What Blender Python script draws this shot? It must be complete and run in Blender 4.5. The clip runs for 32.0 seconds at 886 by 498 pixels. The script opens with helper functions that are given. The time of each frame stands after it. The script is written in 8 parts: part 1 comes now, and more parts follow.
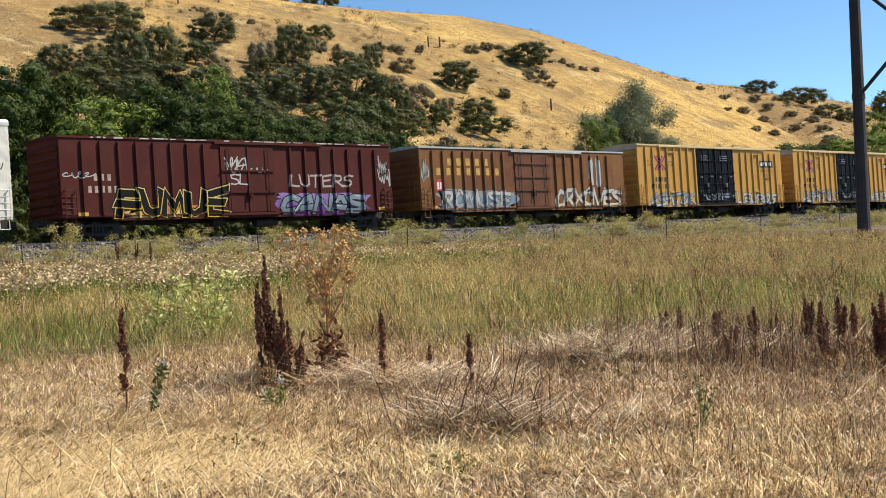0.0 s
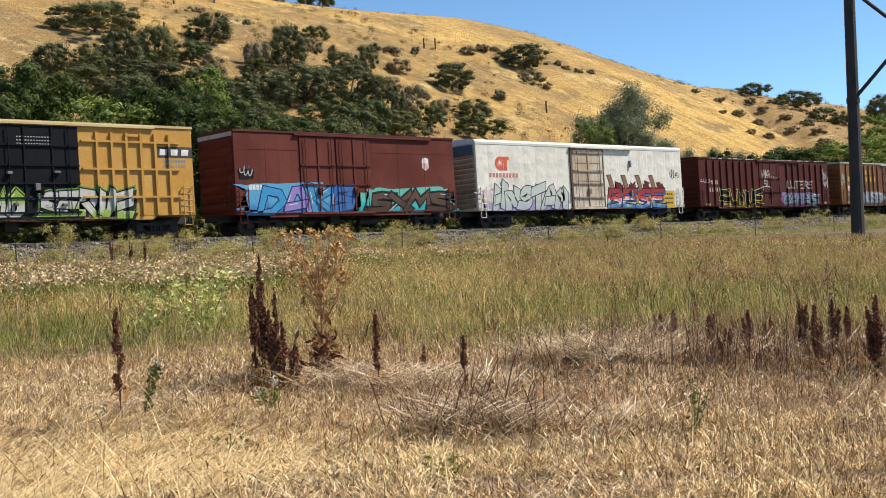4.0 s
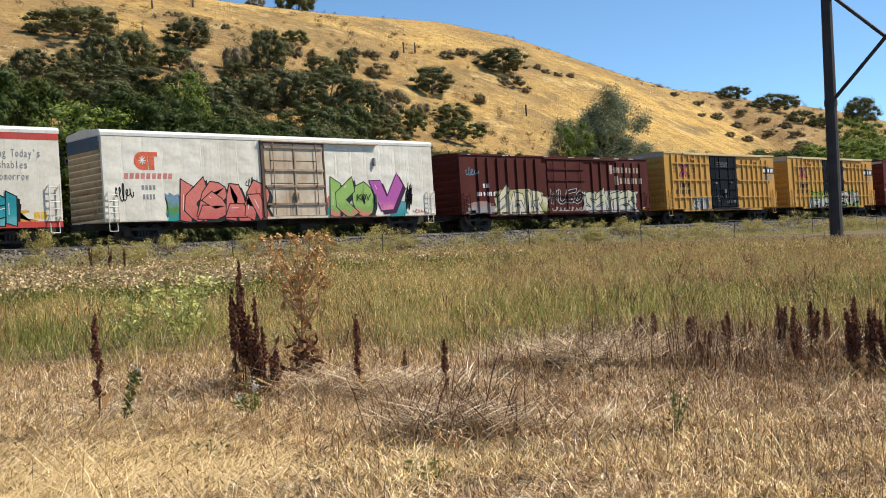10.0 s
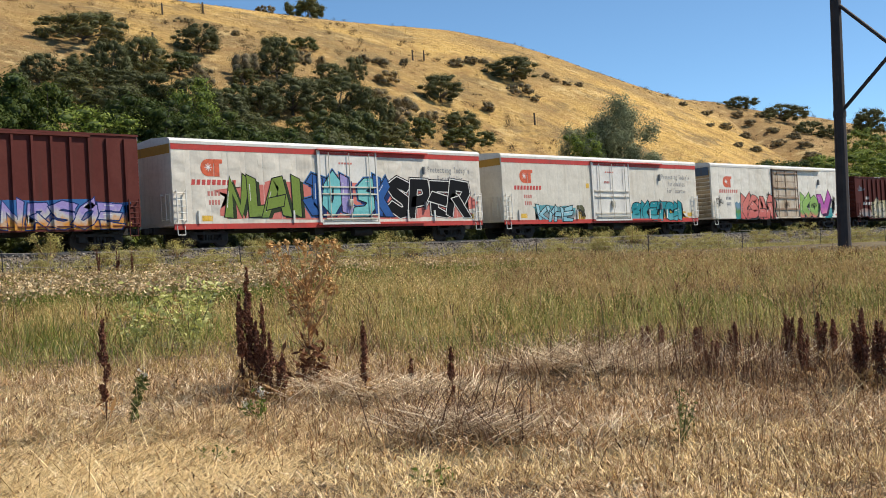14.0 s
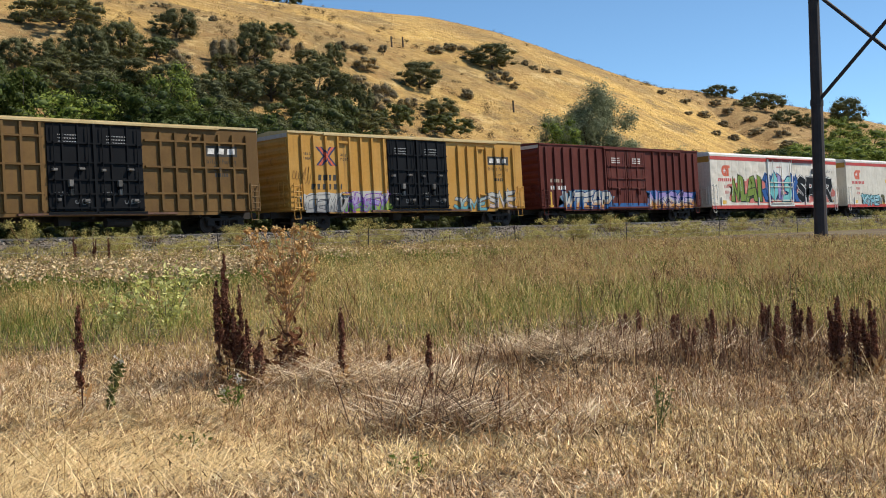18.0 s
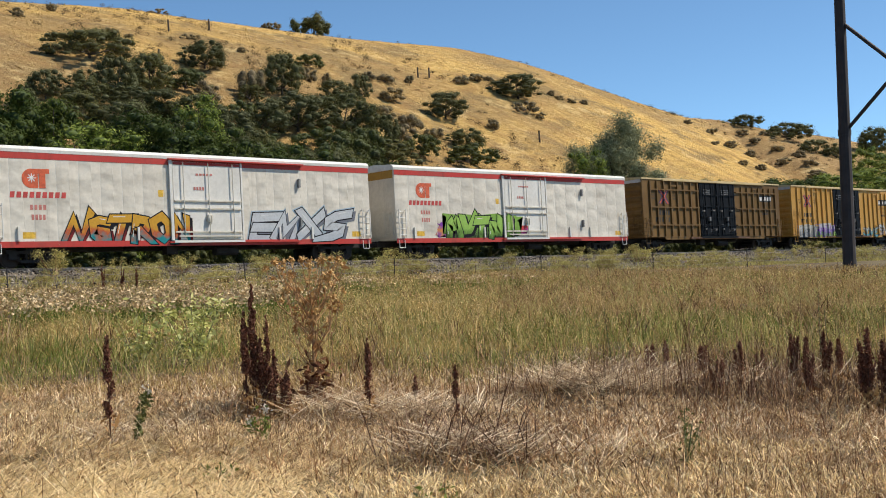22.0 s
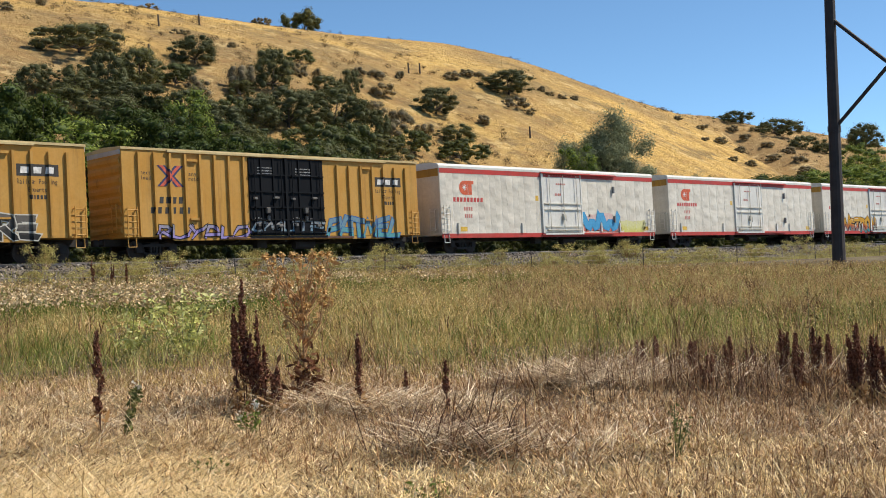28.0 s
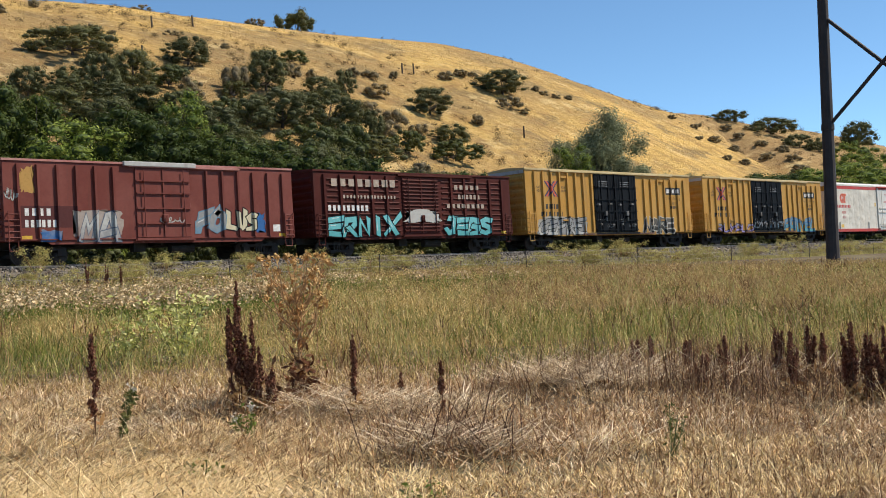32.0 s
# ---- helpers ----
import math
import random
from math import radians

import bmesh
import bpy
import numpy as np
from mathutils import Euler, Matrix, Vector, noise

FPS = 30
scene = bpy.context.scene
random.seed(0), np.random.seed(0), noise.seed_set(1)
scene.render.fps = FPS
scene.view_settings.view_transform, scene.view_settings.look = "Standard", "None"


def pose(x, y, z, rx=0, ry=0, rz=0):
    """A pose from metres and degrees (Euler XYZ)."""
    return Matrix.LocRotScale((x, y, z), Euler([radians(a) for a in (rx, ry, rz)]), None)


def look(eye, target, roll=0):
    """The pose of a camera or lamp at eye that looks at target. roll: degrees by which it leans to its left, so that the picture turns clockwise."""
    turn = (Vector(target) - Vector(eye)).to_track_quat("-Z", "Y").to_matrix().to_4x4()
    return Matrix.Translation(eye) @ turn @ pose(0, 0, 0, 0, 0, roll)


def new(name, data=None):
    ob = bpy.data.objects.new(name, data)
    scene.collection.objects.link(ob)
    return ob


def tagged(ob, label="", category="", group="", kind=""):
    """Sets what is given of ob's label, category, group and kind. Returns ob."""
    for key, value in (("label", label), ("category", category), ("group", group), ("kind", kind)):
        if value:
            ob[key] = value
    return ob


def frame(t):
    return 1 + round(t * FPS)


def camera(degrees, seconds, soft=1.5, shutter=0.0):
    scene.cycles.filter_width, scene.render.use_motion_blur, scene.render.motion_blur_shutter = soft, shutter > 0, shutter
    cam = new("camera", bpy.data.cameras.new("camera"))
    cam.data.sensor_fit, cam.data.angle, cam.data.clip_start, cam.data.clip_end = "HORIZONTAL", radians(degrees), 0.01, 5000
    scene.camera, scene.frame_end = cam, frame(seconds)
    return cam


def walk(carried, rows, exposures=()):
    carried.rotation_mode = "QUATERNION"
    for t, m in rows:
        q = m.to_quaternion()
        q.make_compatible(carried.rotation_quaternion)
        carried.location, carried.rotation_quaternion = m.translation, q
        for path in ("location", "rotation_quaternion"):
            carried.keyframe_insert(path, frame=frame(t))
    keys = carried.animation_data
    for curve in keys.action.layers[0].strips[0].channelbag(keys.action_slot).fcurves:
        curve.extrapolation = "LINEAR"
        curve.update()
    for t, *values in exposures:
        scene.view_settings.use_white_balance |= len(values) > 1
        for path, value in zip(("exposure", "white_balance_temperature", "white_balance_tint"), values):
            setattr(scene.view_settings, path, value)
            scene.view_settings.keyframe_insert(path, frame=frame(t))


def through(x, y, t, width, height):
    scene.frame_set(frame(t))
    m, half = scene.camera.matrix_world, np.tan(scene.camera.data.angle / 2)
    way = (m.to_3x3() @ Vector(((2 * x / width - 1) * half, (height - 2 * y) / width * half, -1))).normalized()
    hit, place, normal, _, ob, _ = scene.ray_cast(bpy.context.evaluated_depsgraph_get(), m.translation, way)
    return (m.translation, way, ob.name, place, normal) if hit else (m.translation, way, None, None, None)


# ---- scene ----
# camera: hand-held, standing in a field; lens about 40 degrees
cam = camera(40.41, 32.0, soft=0.95)
walk(cam, [
    (0.0, pose(0.001, -0.001, 1.551, 90.624, 3.714, -44.454)),
    (0.5, pose(0.002, -0.000, 1.550, 90.605, 3.542, -44.557)),
    (1.0, pose(-0.003, 0.001, 1.549, 90.665, 3.539, -44.666)),
    (1.5, pose(0.000, -0.002, 1.550, 90.731, 3.743, -44.695)),
    (2.0, pose(0.002, -0.001, 1.551, 90.679, 3.796, -44.693)),
    (2.5, pose(0.002, 0.002, 1.552, 90.726, 3.678, -44.670)),
    (3.0, pose(0.002, 0.004, 1.549, 90.740, 3.572, -44.672)),
    (3.5, pose(0.000, 0.002, 1.550, 90.677, 3.475, -44.691)),
    (5.5, pose(-0.000, -0.002, 1.548, 90.693, 3.409, -44.750)),
    (6.0, pose(-0.001, 0.003, 1.551, 90.654, 3.362, -44.757)),
    (6.5, pose(0.001, -0.001, 1.551, 90.693, 3.459, -44.743)),
    (7.0, pose(0.002, 0.002, 1.548, 90.819, 3.679, -44.831)),
    (7.5, pose(0.004, -0.002, 1.550, 90.919, 3.775, -44.857)),
    (8.0, pose(-0.001, -0.006, 1.552, 90.964, 3.739, -44.894)),
    (8.5, pose(-0.005, -0.005, 1.552, 90.956, 3.675, -44.960)),
    (9.0, pose(0.003, 0.000, 1.552, 90.924, 3.724, -44.983)),
    (9.5, pose(0.001, -0.003, 1.553, 90.815, 3.702, -45.189)),
    (10.0, pose(0.005, -0.000, 1.550, 90.812, 3.757, -45.630)),
    (10.5, pose(0.007, 0.000, 1.551, 90.782, 3.700, -45.895)),
    (11.0, pose(-0.002, -0.005, 1.551, 90.859, 3.463, -45.794)),
    (11.5, pose(-0.000, -0.005, 1.551, 90.990, 3.444, -45.623)),
    (12.0, pose(0.001, 0.001, 1.548, 90.840, 3.145, -45.299)),
    (12.5, pose(-0.006, 0.001, 1.547, 90.727, 2.848, -45.027)),
    (13.0, pose(-0.007, -0.006, 1.551, 90.972, 3.047, -45.051)),
    (13.5, pose(-0.010, -0.007, 1.550, 91.092, 3.191, -45.170)),
    (14.0, pose(-0.005, -0.008, 1.549, 91.201, 3.258, -45.293)),
    (14.5, pose(-0.007, -0.009, 1.553, 91.269, 3.374, -45.383)),
    (16.5, pose(-0.004, -0.006, 1.553, 90.987, 3.308, -45.774)),
    (17.0, pose(-0.003, -0.004, 1.551, 90.801, 3.214, -45.966)),
    (17.5, pose(0.014, 0.006, 1.549, 90.543, 3.280, -46.277)),
    (18.0, pose(0.007, 0.001, 1.548, 90.534, 3.109, -46.321)),
    (18.5, pose(0.010, 0.007, 1.550, 91.087, 3.016, -46.296)),
    (19.0, pose(-0.009, -0.006, 1.562, 92.461, 3.704, -45.399)),
    (19.5, pose(-0.018, 0.002, 1.567, 93.361, 3.704, -44.088)),
    (20.0, pose(-0.005, 0.016, 1.563, 92.780, 3.244, -44.181)),
    (20.5, pose(-0.005, 0.002, 1.554, 91.978, 2.944, -44.897)),
    (21.0, pose(-0.011, -0.009, 1.558, 92.131, 3.174, -44.984)),
    (21.5, pose(-0.011, -0.012, 1.558, 92.211, 3.201, -45.014)),
    (22.0, pose(-0.005, -0.003, 1.556, 92.019, 3.022, -45.089)),
    (22.5, pose(-0.002, 0.001, 1.555, 91.870, 2.903, -45.156)),
    (23.0, pose(-0.005, 0.000, 1.556, 91.847, 3.016, -45.147)),
    (23.5, pose(-0.004, -0.003, 1.554, 91.817, 3.182, -45.163)),
    (24.0, pose(-0.012, -0.008, 1.557, 91.896, 3.105, -45.141)),
    (24.5, pose(-0.010, -0.009, 1.556, 91.965, 3.011, -45.199)),
    (25.0, pose(-0.004, -0.001, 1.555, 91.865, 2.922, -45.325)),
    (25.5, pose(0.001, 0.009, 1.556, 91.725, 2.843, -45.462)),
    (27.5, pose(-0.003, 0.001, 1.557, 91.837, 3.079, -45.503)),
    (28.0, pose(-0.007, -0.004, 1.554, 91.789, 2.983, -45.543)),
    (28.5, pose(-0.008, -0.003, 1.555, 91.707, 2.920, -45.546)),
    (29.0, pose(-0.008, -0.005, 1.556, 91.681, 3.066, -45.626)),
    (29.5, pose(-0.005, -0.004, 1.557, 91.721, 3.184, -45.710)),
    (30.0, pose(-0.006, -0.004, 1.558, 91.755, 3.102, -45.709)),
    (30.5, pose(-0.003, 0.000, 1.556, 91.772, 3.043, -45.754)),
    (31.0, pose(-0.002, 0.001, 1.556, 91.792, 3.059, -45.755)),
    (31.5, pose(-0.010, -0.008, 1.559, 91.778, 3.175, -45.747)),
    (32.0, pose(-0.007, -0.005, 1.560, 91.779, 3.287, -45.789)),
], exposures=((0, 0.46), (6, 0.43), (9, 0.41), (13, 0.28), (15, 0.24), (17, 0.26), (19, 0.21), (22, 0.18), (25, 0.20), (28, 0.26), (32, 0.27)))

# ---- light: clear midday, sun from the right and a little behind the camera
SUN_WAY = Vector((0.52, -0.40, 0.80)).normalized()
world = bpy.data.worlds.new("sky")
scene.world = world
world.use_nodes = True
wn = world.node_tree.nodes
sky = wn.new("ShaderNodeTexSky")
sky.sky_type = "NISHITA"
sky.sun_disc = False
sky.sun_elevation = math.asin(SUN_WAY.z)
sky.sun_rotation = math.atan2(SUN_WAY.x, SUN_WAY.y)
sky.altitude = 1400
sky.air_density, sky.dust_density, sky.ozone_density = 0.62, 0.0, 3.0
tint = wn.new("ShaderNodeMix")
tint.data_type, tint.blend_type = "RGBA", "MULTIPLY"
tint.inputs[0].default_value = 1.0
tint.inputs[7].default_value = (0.88, 1.03, 0.985, 1)
world.node_tree.links.new(sky.outputs[0], tint.inputs[6])
world.node_tree.links.new(tint.outputs[2], wn["Background"].inputs[0])
wn["Background"].inputs[1].default_value = 0.15
sun = new("sun", bpy.data.lights.new("sun", "SUN"))
sun.data.energy, sun.data.angle, sun.data.color = 5.0, radians(0.5), (1.0, 0.915, 0.785)
sun.matrix_world = look(SUN_WAY * 200, (0, 0, 0))

# ---- plan: x along the track, y away from the viewer, z up
SIDE_Y = 48.75      # near side of the cars
RAIL_Z = 3.50       # top of the rails
CAR_W = 3.05
TRACK_Y = SIDE_Y + CAR_W / 2
HILL_FOOT, HILL_TOP = 63.0, 150.0


def lerp_table(x, table):
    if x <= table[0][0]:
        return table[0][1]
    for (a, va), (b, vb) in zip(table, table[1:]):
        if x <= b:
            u = (x - a) / (b - a)
            return va + (vb - va) * u
    return table[-1][1]


RIDGE = ((-300, 34), (0, 40), (73, 42.7), (81, 43.4), (89, 44.0), (99, 44.0), (109, 44.1), (120, 44.2), (131, 44.4), (144, 45.0), (156, 45.6), (165, 45.3), (174, 44.7),
         (182, 43.5), (191, 42.1), (200, 40.4), (210, 38.9), (220, 38.0), (231, 37.7), (243, 38.0), (255, 37.4), (268, 36.6), (288, 37.0), (314, 35.9), (337, 34.1), (420, 30), (700, 26))
GROUND = ((-50, -1.5), (0, 0.0), (41, 2.05), (43.6, 2.25), (44.6, 2.35), (47.4, 3.28), (53.1, 3.28), (56, 2.4), (63, 2.7), (5000, 2.7))


def smooth(u):
    u = min(1.0, max(0.0, u))
    return u * u * (3 - 2 * u)


def wave(x, y, s, ph):
    return np.sin(x * s + ph) * np.cos(y * s * 1.3 - ph * 2) + 0.6 * np.sin((x + y) * s * 2.1 + ph * 3)


def field_bump(x, y):
    """Small swells of the field, and the mounds under the heaps of old stalks."""
    z = 0.022 * wave(x, y, 0.7, 0.4) + 0.014 * wave(x, y, 2.1, 1.9)
    for cx, cy, r, h in ((9.75, 7.65, 0.7, 0.13), (10.9, 6.6, 0.8, 0.10), (7.25, 8.5, 0.5, 0.08), (6.2, 6.0, 0.4, 0.10), (11.6, 5.6, 0.7, 0.12)):
        z = z + h * np.exp(-((x - cx) ** 2 + (y - cy) ** 2) / (r * r))
    return z * np.clip((43 - y) / 3, 0, 1)


def ground_z(x, y, rough=True):
    """Height of the land: a field that climbs gently to the track bed, and the hillside behind it."""
    z = lerp_table(y, GROUND)
    if y < 43:
        z += float(field_bump(x, y))
    if y > HILL_FOOT:
        top = lerp_table(x, RIDGE)
        u = (y - HILL_FOOT) / (HILL_TOP - HILL_FOOT)
        if u < 1:
            shape = 0.72 * u + 0.28 * smooth(u)
            z = 2.7 + (top - 2.7) * shape
            fade = math.sin(math.pi * min(1, u))
            if rough:
                z += fade * (2.2 * noise.noise((x * 0.02, y * 0.02, 7.0)) + 0.9 * noise.noise((x * 0.07, y * 0.05, 2.0)))
                # gullies running down the slope
                g = noise.noise((x * 0.035 + y * 0.012, 3.3, 0.5))
                z -= fade * 2.4 * max(0, g)
                # the draw beyond the smooth spur
                draw = (x - 0.96 * y - 97 + 5 * noise.noise((y * 0.05, 8.8, 1.1))) / 8
                z -= 4.5 * math.exp(-draw * draw) * smooth((u - 0.08) / 0.2) * smooth((1 - u) / 0.25)
        else:
            z = top - (y - HILL_TOP) * 0.02 if y < 400 else top - 5 - (y - 400) * 0.03
            z = max(z, -20)
        if rough:
            z += 0.12 * noise.noise((x * 0.3, y * 0.3, 9.0))
    return z

# ---- materials
def shader(name):
    m = bpy.data.materials.new(name)
    m.use_nodes = True
    nt = m.node_tree
    return m, nt, nt.nodes["Principled BSDF"]


def add(nt, kind, **values):
    n = nt.nodes.new("ShaderNode" + kind)
    for k, v in values.items():
        n.inputs[k.replace("_", " ")].default_value = v
    return n


def noise_of(nt, coord, scale, detail=4.0, rough=0.55, stretch=(1, 1, 1)):
    mp = add(nt, "Mapping", Scale=stretch)
    nt.links.new(coord, mp.inputs["Vector"])
    n = add(nt, "TexNoise", Scale=scale, Detail=detail, Roughness=rough)
    nt.links.new(mp.outputs[0], n.inputs["Vector"])
    return n.outputs[0]


def ramp_of(nt, fac, stops):
    r = nt.nodes.new("ShaderNodeValToRGB")
    el = r.color_ramp.elements
    while len(el) < len(stops):
        el.new(0.5)
    for e, (p, c) in zip(el, stops):
        e.position, e.color = p, (*c, 1) if len(c) == 3 else c
    nt.links.new(fac, r.inputs[0])
    return r.outputs[0]


def mixed(nt, fac, a, b, how="MIX"):
    m = nt.nodes.new("ShaderNodeMix")
    m.data_type, m.blend_type = "RGBA", how
    for sock, v in ((m.inputs[0], fac), (m.inputs[6], a), (m.inputs[7], b)):
        if isinstance(v, (int, float)):
            sock.default_value = v
        elif isinstance(v, tuple):
            sock.default_value = (*v, 1)
        else:
            nt.links.new(v, sock)
    return m.outputs[2]


def step(nt, v, lo, hi):
    n = nt.nodes.new("ShaderNodeMapRange")
    n.interpolation_type = "SMOOTHSTEP"
    n.inputs[1].default_value, n.inputs[2].default_value = lo, hi
    nt.links.new(v, n.inputs[0])
    return n.outputs[0]


def relief(nt, bsdf, fac, strength, distance):
    b = add(nt, "Bump", Strength=strength, Distance=distance)
    nt.links.new(fac, b.inputs["Height"])
    nt.links.new(b.outputs[0], bsdf.inputs["Normal"])


def car_paint(name, base, faded, dirt=(0.10, 0.075, 0.055), rust=(0.16, 0.06, 0.03), wear=0.5, rough=0.5, dent=0.0, streak=0.6, spec=0.18):
    """Weathered paint: sun-faded patches, grime streaks that run down the side, rust specks."""
    m, nt, b = shader(name)
    tc = nt.nodes.new("ShaderNodeTexCoord").outputs["Object"]
    info = nt.nodes.new("ShaderNodeObjectInfo").outputs["Random"]
    off = nt.nodes.new("ShaderNodeVectorMath")
    off.operation = "MULTIPLY_ADD"
    nt.links.new(info, off.inputs[0])
    off.inputs[1].default_value = (37.0, 11.0, 3.0)
    nt.links.new(tc, off.inputs[2])
    co = off.outputs[0]
    big = noise_of(nt, co, 0.45, 5, 0.6)
    fine = noise_of(nt, co, 6.0, 5, 0.65)
    run = noise_of(nt, co, 1.0, 5, 0.7, (2.4, 2.4, 0.12))
    speck = noise_of(nt, co, 9.0, 6, 0.75)
    c = mixed(nt, step(nt, big, 0.35, 0.7), base, faded)
    c = mixed(nt, step(nt, fine, 0.3, 0.8), c, mixed(nt, 0.14, c, (0.0, 0.0, 0.0)))
    sm = nt.nodes.new("ShaderNodeMath")
    sm.operation = "MULTIPLY"
    nt.links.new(step(nt, run, 0.5, 0.78), sm.inputs[0])
    sm.inputs[1].default_value = streak
    c = mixed(nt, sm.outputs[0], c, dirt)
    rm = nt.nodes.new("ShaderNodeMath")
    rm.operation = "MULTIPLY"
    nt.links.new(step(nt, speck, 0.66, 0.74), rm.inputs[0])
    rm.inputs[1].default_value = wear
    c = mixed(nt, rm.outputs[0], c, rust)
    nt.links.new(c, b.inputs["Base Color"])
    b.inputs["Roughness"].default_value = rough
    b.inputs["Specular IOR Level"].default_value = spec
    if dent:
        # sheets that bulge between their seams, each buckled in its own way
        def calc(op, a, k=None, add=None):
            n = nt.nodes.new("ShaderNodeMath")
            n.operation = op
            nt.links.new(a, n.inputs[0])
            for slot, v in ((1, k), (2, add)):
                if isinstance(v, (int, float)):
                    n.inputs[slot].default_value = v
                elif v is not None:
                    nt.links.new(v, n.inputs[slot])
            return n.outputs[0]
        sep = nt.nodes.new("ShaderNodeSeparateXYZ")
        nt.links.new(tc, sep.inputs[0])
        sheet = calc("MULTIPLY", sep.outputs[0], 1 / 1.0725)
        own = nt.nodes.new("ShaderNodeTexWhiteNoise")
        own.noise_dimensions = "1D"
        nt.links.new(calc("FLOOR", calc("ADD", sheet, info)), own.inputs["W"])
        cushion = calc("POWER", calc("ABSOLUTE", calc("SINE", calc("MULTIPLY", sheet, math.pi))), 0.6)
        lean = calc("MULTIPLY_ADD", own.outputs["Value"], 5.0, calc("MULTIPLY_ADD", noise_of(nt, co, 0.7, 2, 0.5), 7.0, calc("MULTIPLY", sep.outputs[2], 6.2)))
        buckle = calc("MULTIPLY_ADD", calc("SINE", lean), 0.42, 1.0)
        both = nt.nodes.new("ShaderNodeMath")
        both.operation = "MULTIPLY_ADD"
        nt.links.new(noise_of(nt, co, 1.0, 2, 0.4, (0.8, 0.2, 1.5)), both.inputs[0])
        both.inputs[1].default_value = 3.2
        nt.links.new(calc("MULTIPLY", cushion, buckle), both.inputs[2])
        relief(nt, b, both.outputs[0], 1.0, dent)
    else:
        relief(nt, b, fine, 0.25, 0.01)
    return m


def spray_paint(name, a, b2, rough=0.55):
    m, nt, b = shader(name)
    tc = nt.nodes.new("ShaderNodeTexCoord").outputs["Object"]
    n = noise_of(nt, tc, 1.3, 4, 0.6)
    f = noise_of(nt, tc, 9.0, 4, 0.7)
    c = mixed(nt, step(nt, n, 0.4, 0.62), a, b2)
    c = mixed(nt, step(nt, f, 0.35, 0.9), c, mixed(nt, 0.3, c, (0.1, 0.08, 0.06)))
    nt.links.new(c, b.inputs["Base Color"])
    b.inputs["Roughness"].default_value = rough
    return m


def plain(name, col, rough=0.6, metal=0.0, vary=0.25, scale=4.0):
    m, nt, b = shader(name)
    tc = nt.nodes.new("ShaderNodeTexCoord").outputs["Object"]
    n = noise_of(nt, tc, scale, 5, 0.65)
    dark = tuple(c * (1 - vary) for c in col)
    light = tuple(min(1, c * (1 + vary)) for c in col)
    nt.links.new(mixed(nt, step(nt, n, 0.3, 0.7), dark, light), b.inputs["Base Color"])
    b.inputs["Roughness"].default_value, b.inputs["Metallic"].default_value = rough, metal
    relief(nt, b, n, 0.3, 0.01)
    return m


def growth(name, stops, patch=None, patch_scale=0.25, through=0.25, rough=0.65, vary=False, share=0.75, mottle=0.0):
    """Leaves, straw and blades: a colour for each piece, shifted in patches over the land."""
    m, nt, b = shader(name)
    geo = nt.nodes.new("ShaderNodeNewGeometry")
    c = ramp_of(nt, geo.outputs["Random Per Island"], stops)
    if patch:
        n = noise_of(nt, geo.outputs["Position"], patch_scale, 3, 0.6)
        f = nt.nodes.new("ShaderNodeMath")
        f.operation = "MULTIPLY"
        nt.links.new(step(nt, n, 0.42, 0.62), f.inputs[0])
        f.inputs[1].default_value = share
        c = mixed(nt, f.outputs[0], c, patch)
    if mottle:
        # stems of one tuft have weathered alike
        t = noise_of(nt, geo.outputs["Position"], mottle, 3, 0.6)
        c = mixed(nt, 1.0, c, ramp_of(nt, t, ((0.34, (0.50, 0.45, 0.41)), (0.48, (1.02, 1.01, 1.0)), (0.64, (1.36, 1.40, 1.44)))), "MULTIPLY")
    # no two plants are quite the same green
    tone = ramp_of(nt, nt.nodes.new("ShaderNodeObjectInfo").outputs["Random"], ((0.0, (0.72, 0.74, 0.78)), (0.5, (1.0, 1.0, 1.0)), (1.0, (1.28, 1.18, 1.0))))
    c = mixed(nt, 1.0, c, tone, "MULTIPLY") if vary else c
    nt.links.new(c, b.inputs["Base Color"])
    b.inputs["Roughness"].default_value = rough
    b.inputs["Specular IOR Level"].default_value = 0.08
    tr = nt.nodes.new("ShaderNodeBsdfTranslucent")
    nt.links.new(c, tr.inputs[0])
    mx = nt.nodes.new("ShaderNodeMixShader")
    mx.inputs[0].default_value = through
    nt.links.new(b.outputs[0], mx.inputs[1])
    nt.links.new(tr.outputs[0], mx.inputs[2])
    nt.links.new(mx.outputs[0], nt.nodes["Material Output"].inputs[0])
    return m


def field_material():
    m, nt, b = shader("field_soil")
    pos = nt.nodes.new("ShaderNodeNewGeometry").outputs["Position"]
    n1 = noise_of(nt, pos, 0.3, 4, 0.6)
    n2 = noise_of(nt, pos, 5.0, 6, 0.7)
    n3 = noise_of(nt, pos, 30.0, 4, 0.7)
    straw = ramp_of(nt, n2, ((0.25, (0.035, 0.020, 0.010)), (0.5, (0.085, 0.050, 0.022)), (0.75, (0.19, 0.12, 0.052))))
    c = mixed(nt, step(nt, n1, 0.4, 0.65), straw, mixed(nt, 0.5, straw, (0.20, 0.17, 0.07)))
    nt.links.new(c, b.inputs["Base Color"])
    b.inputs["Roughness"].default_value = 0.9
    relief(nt, b, n3, 0.6, 0.03)
    return m


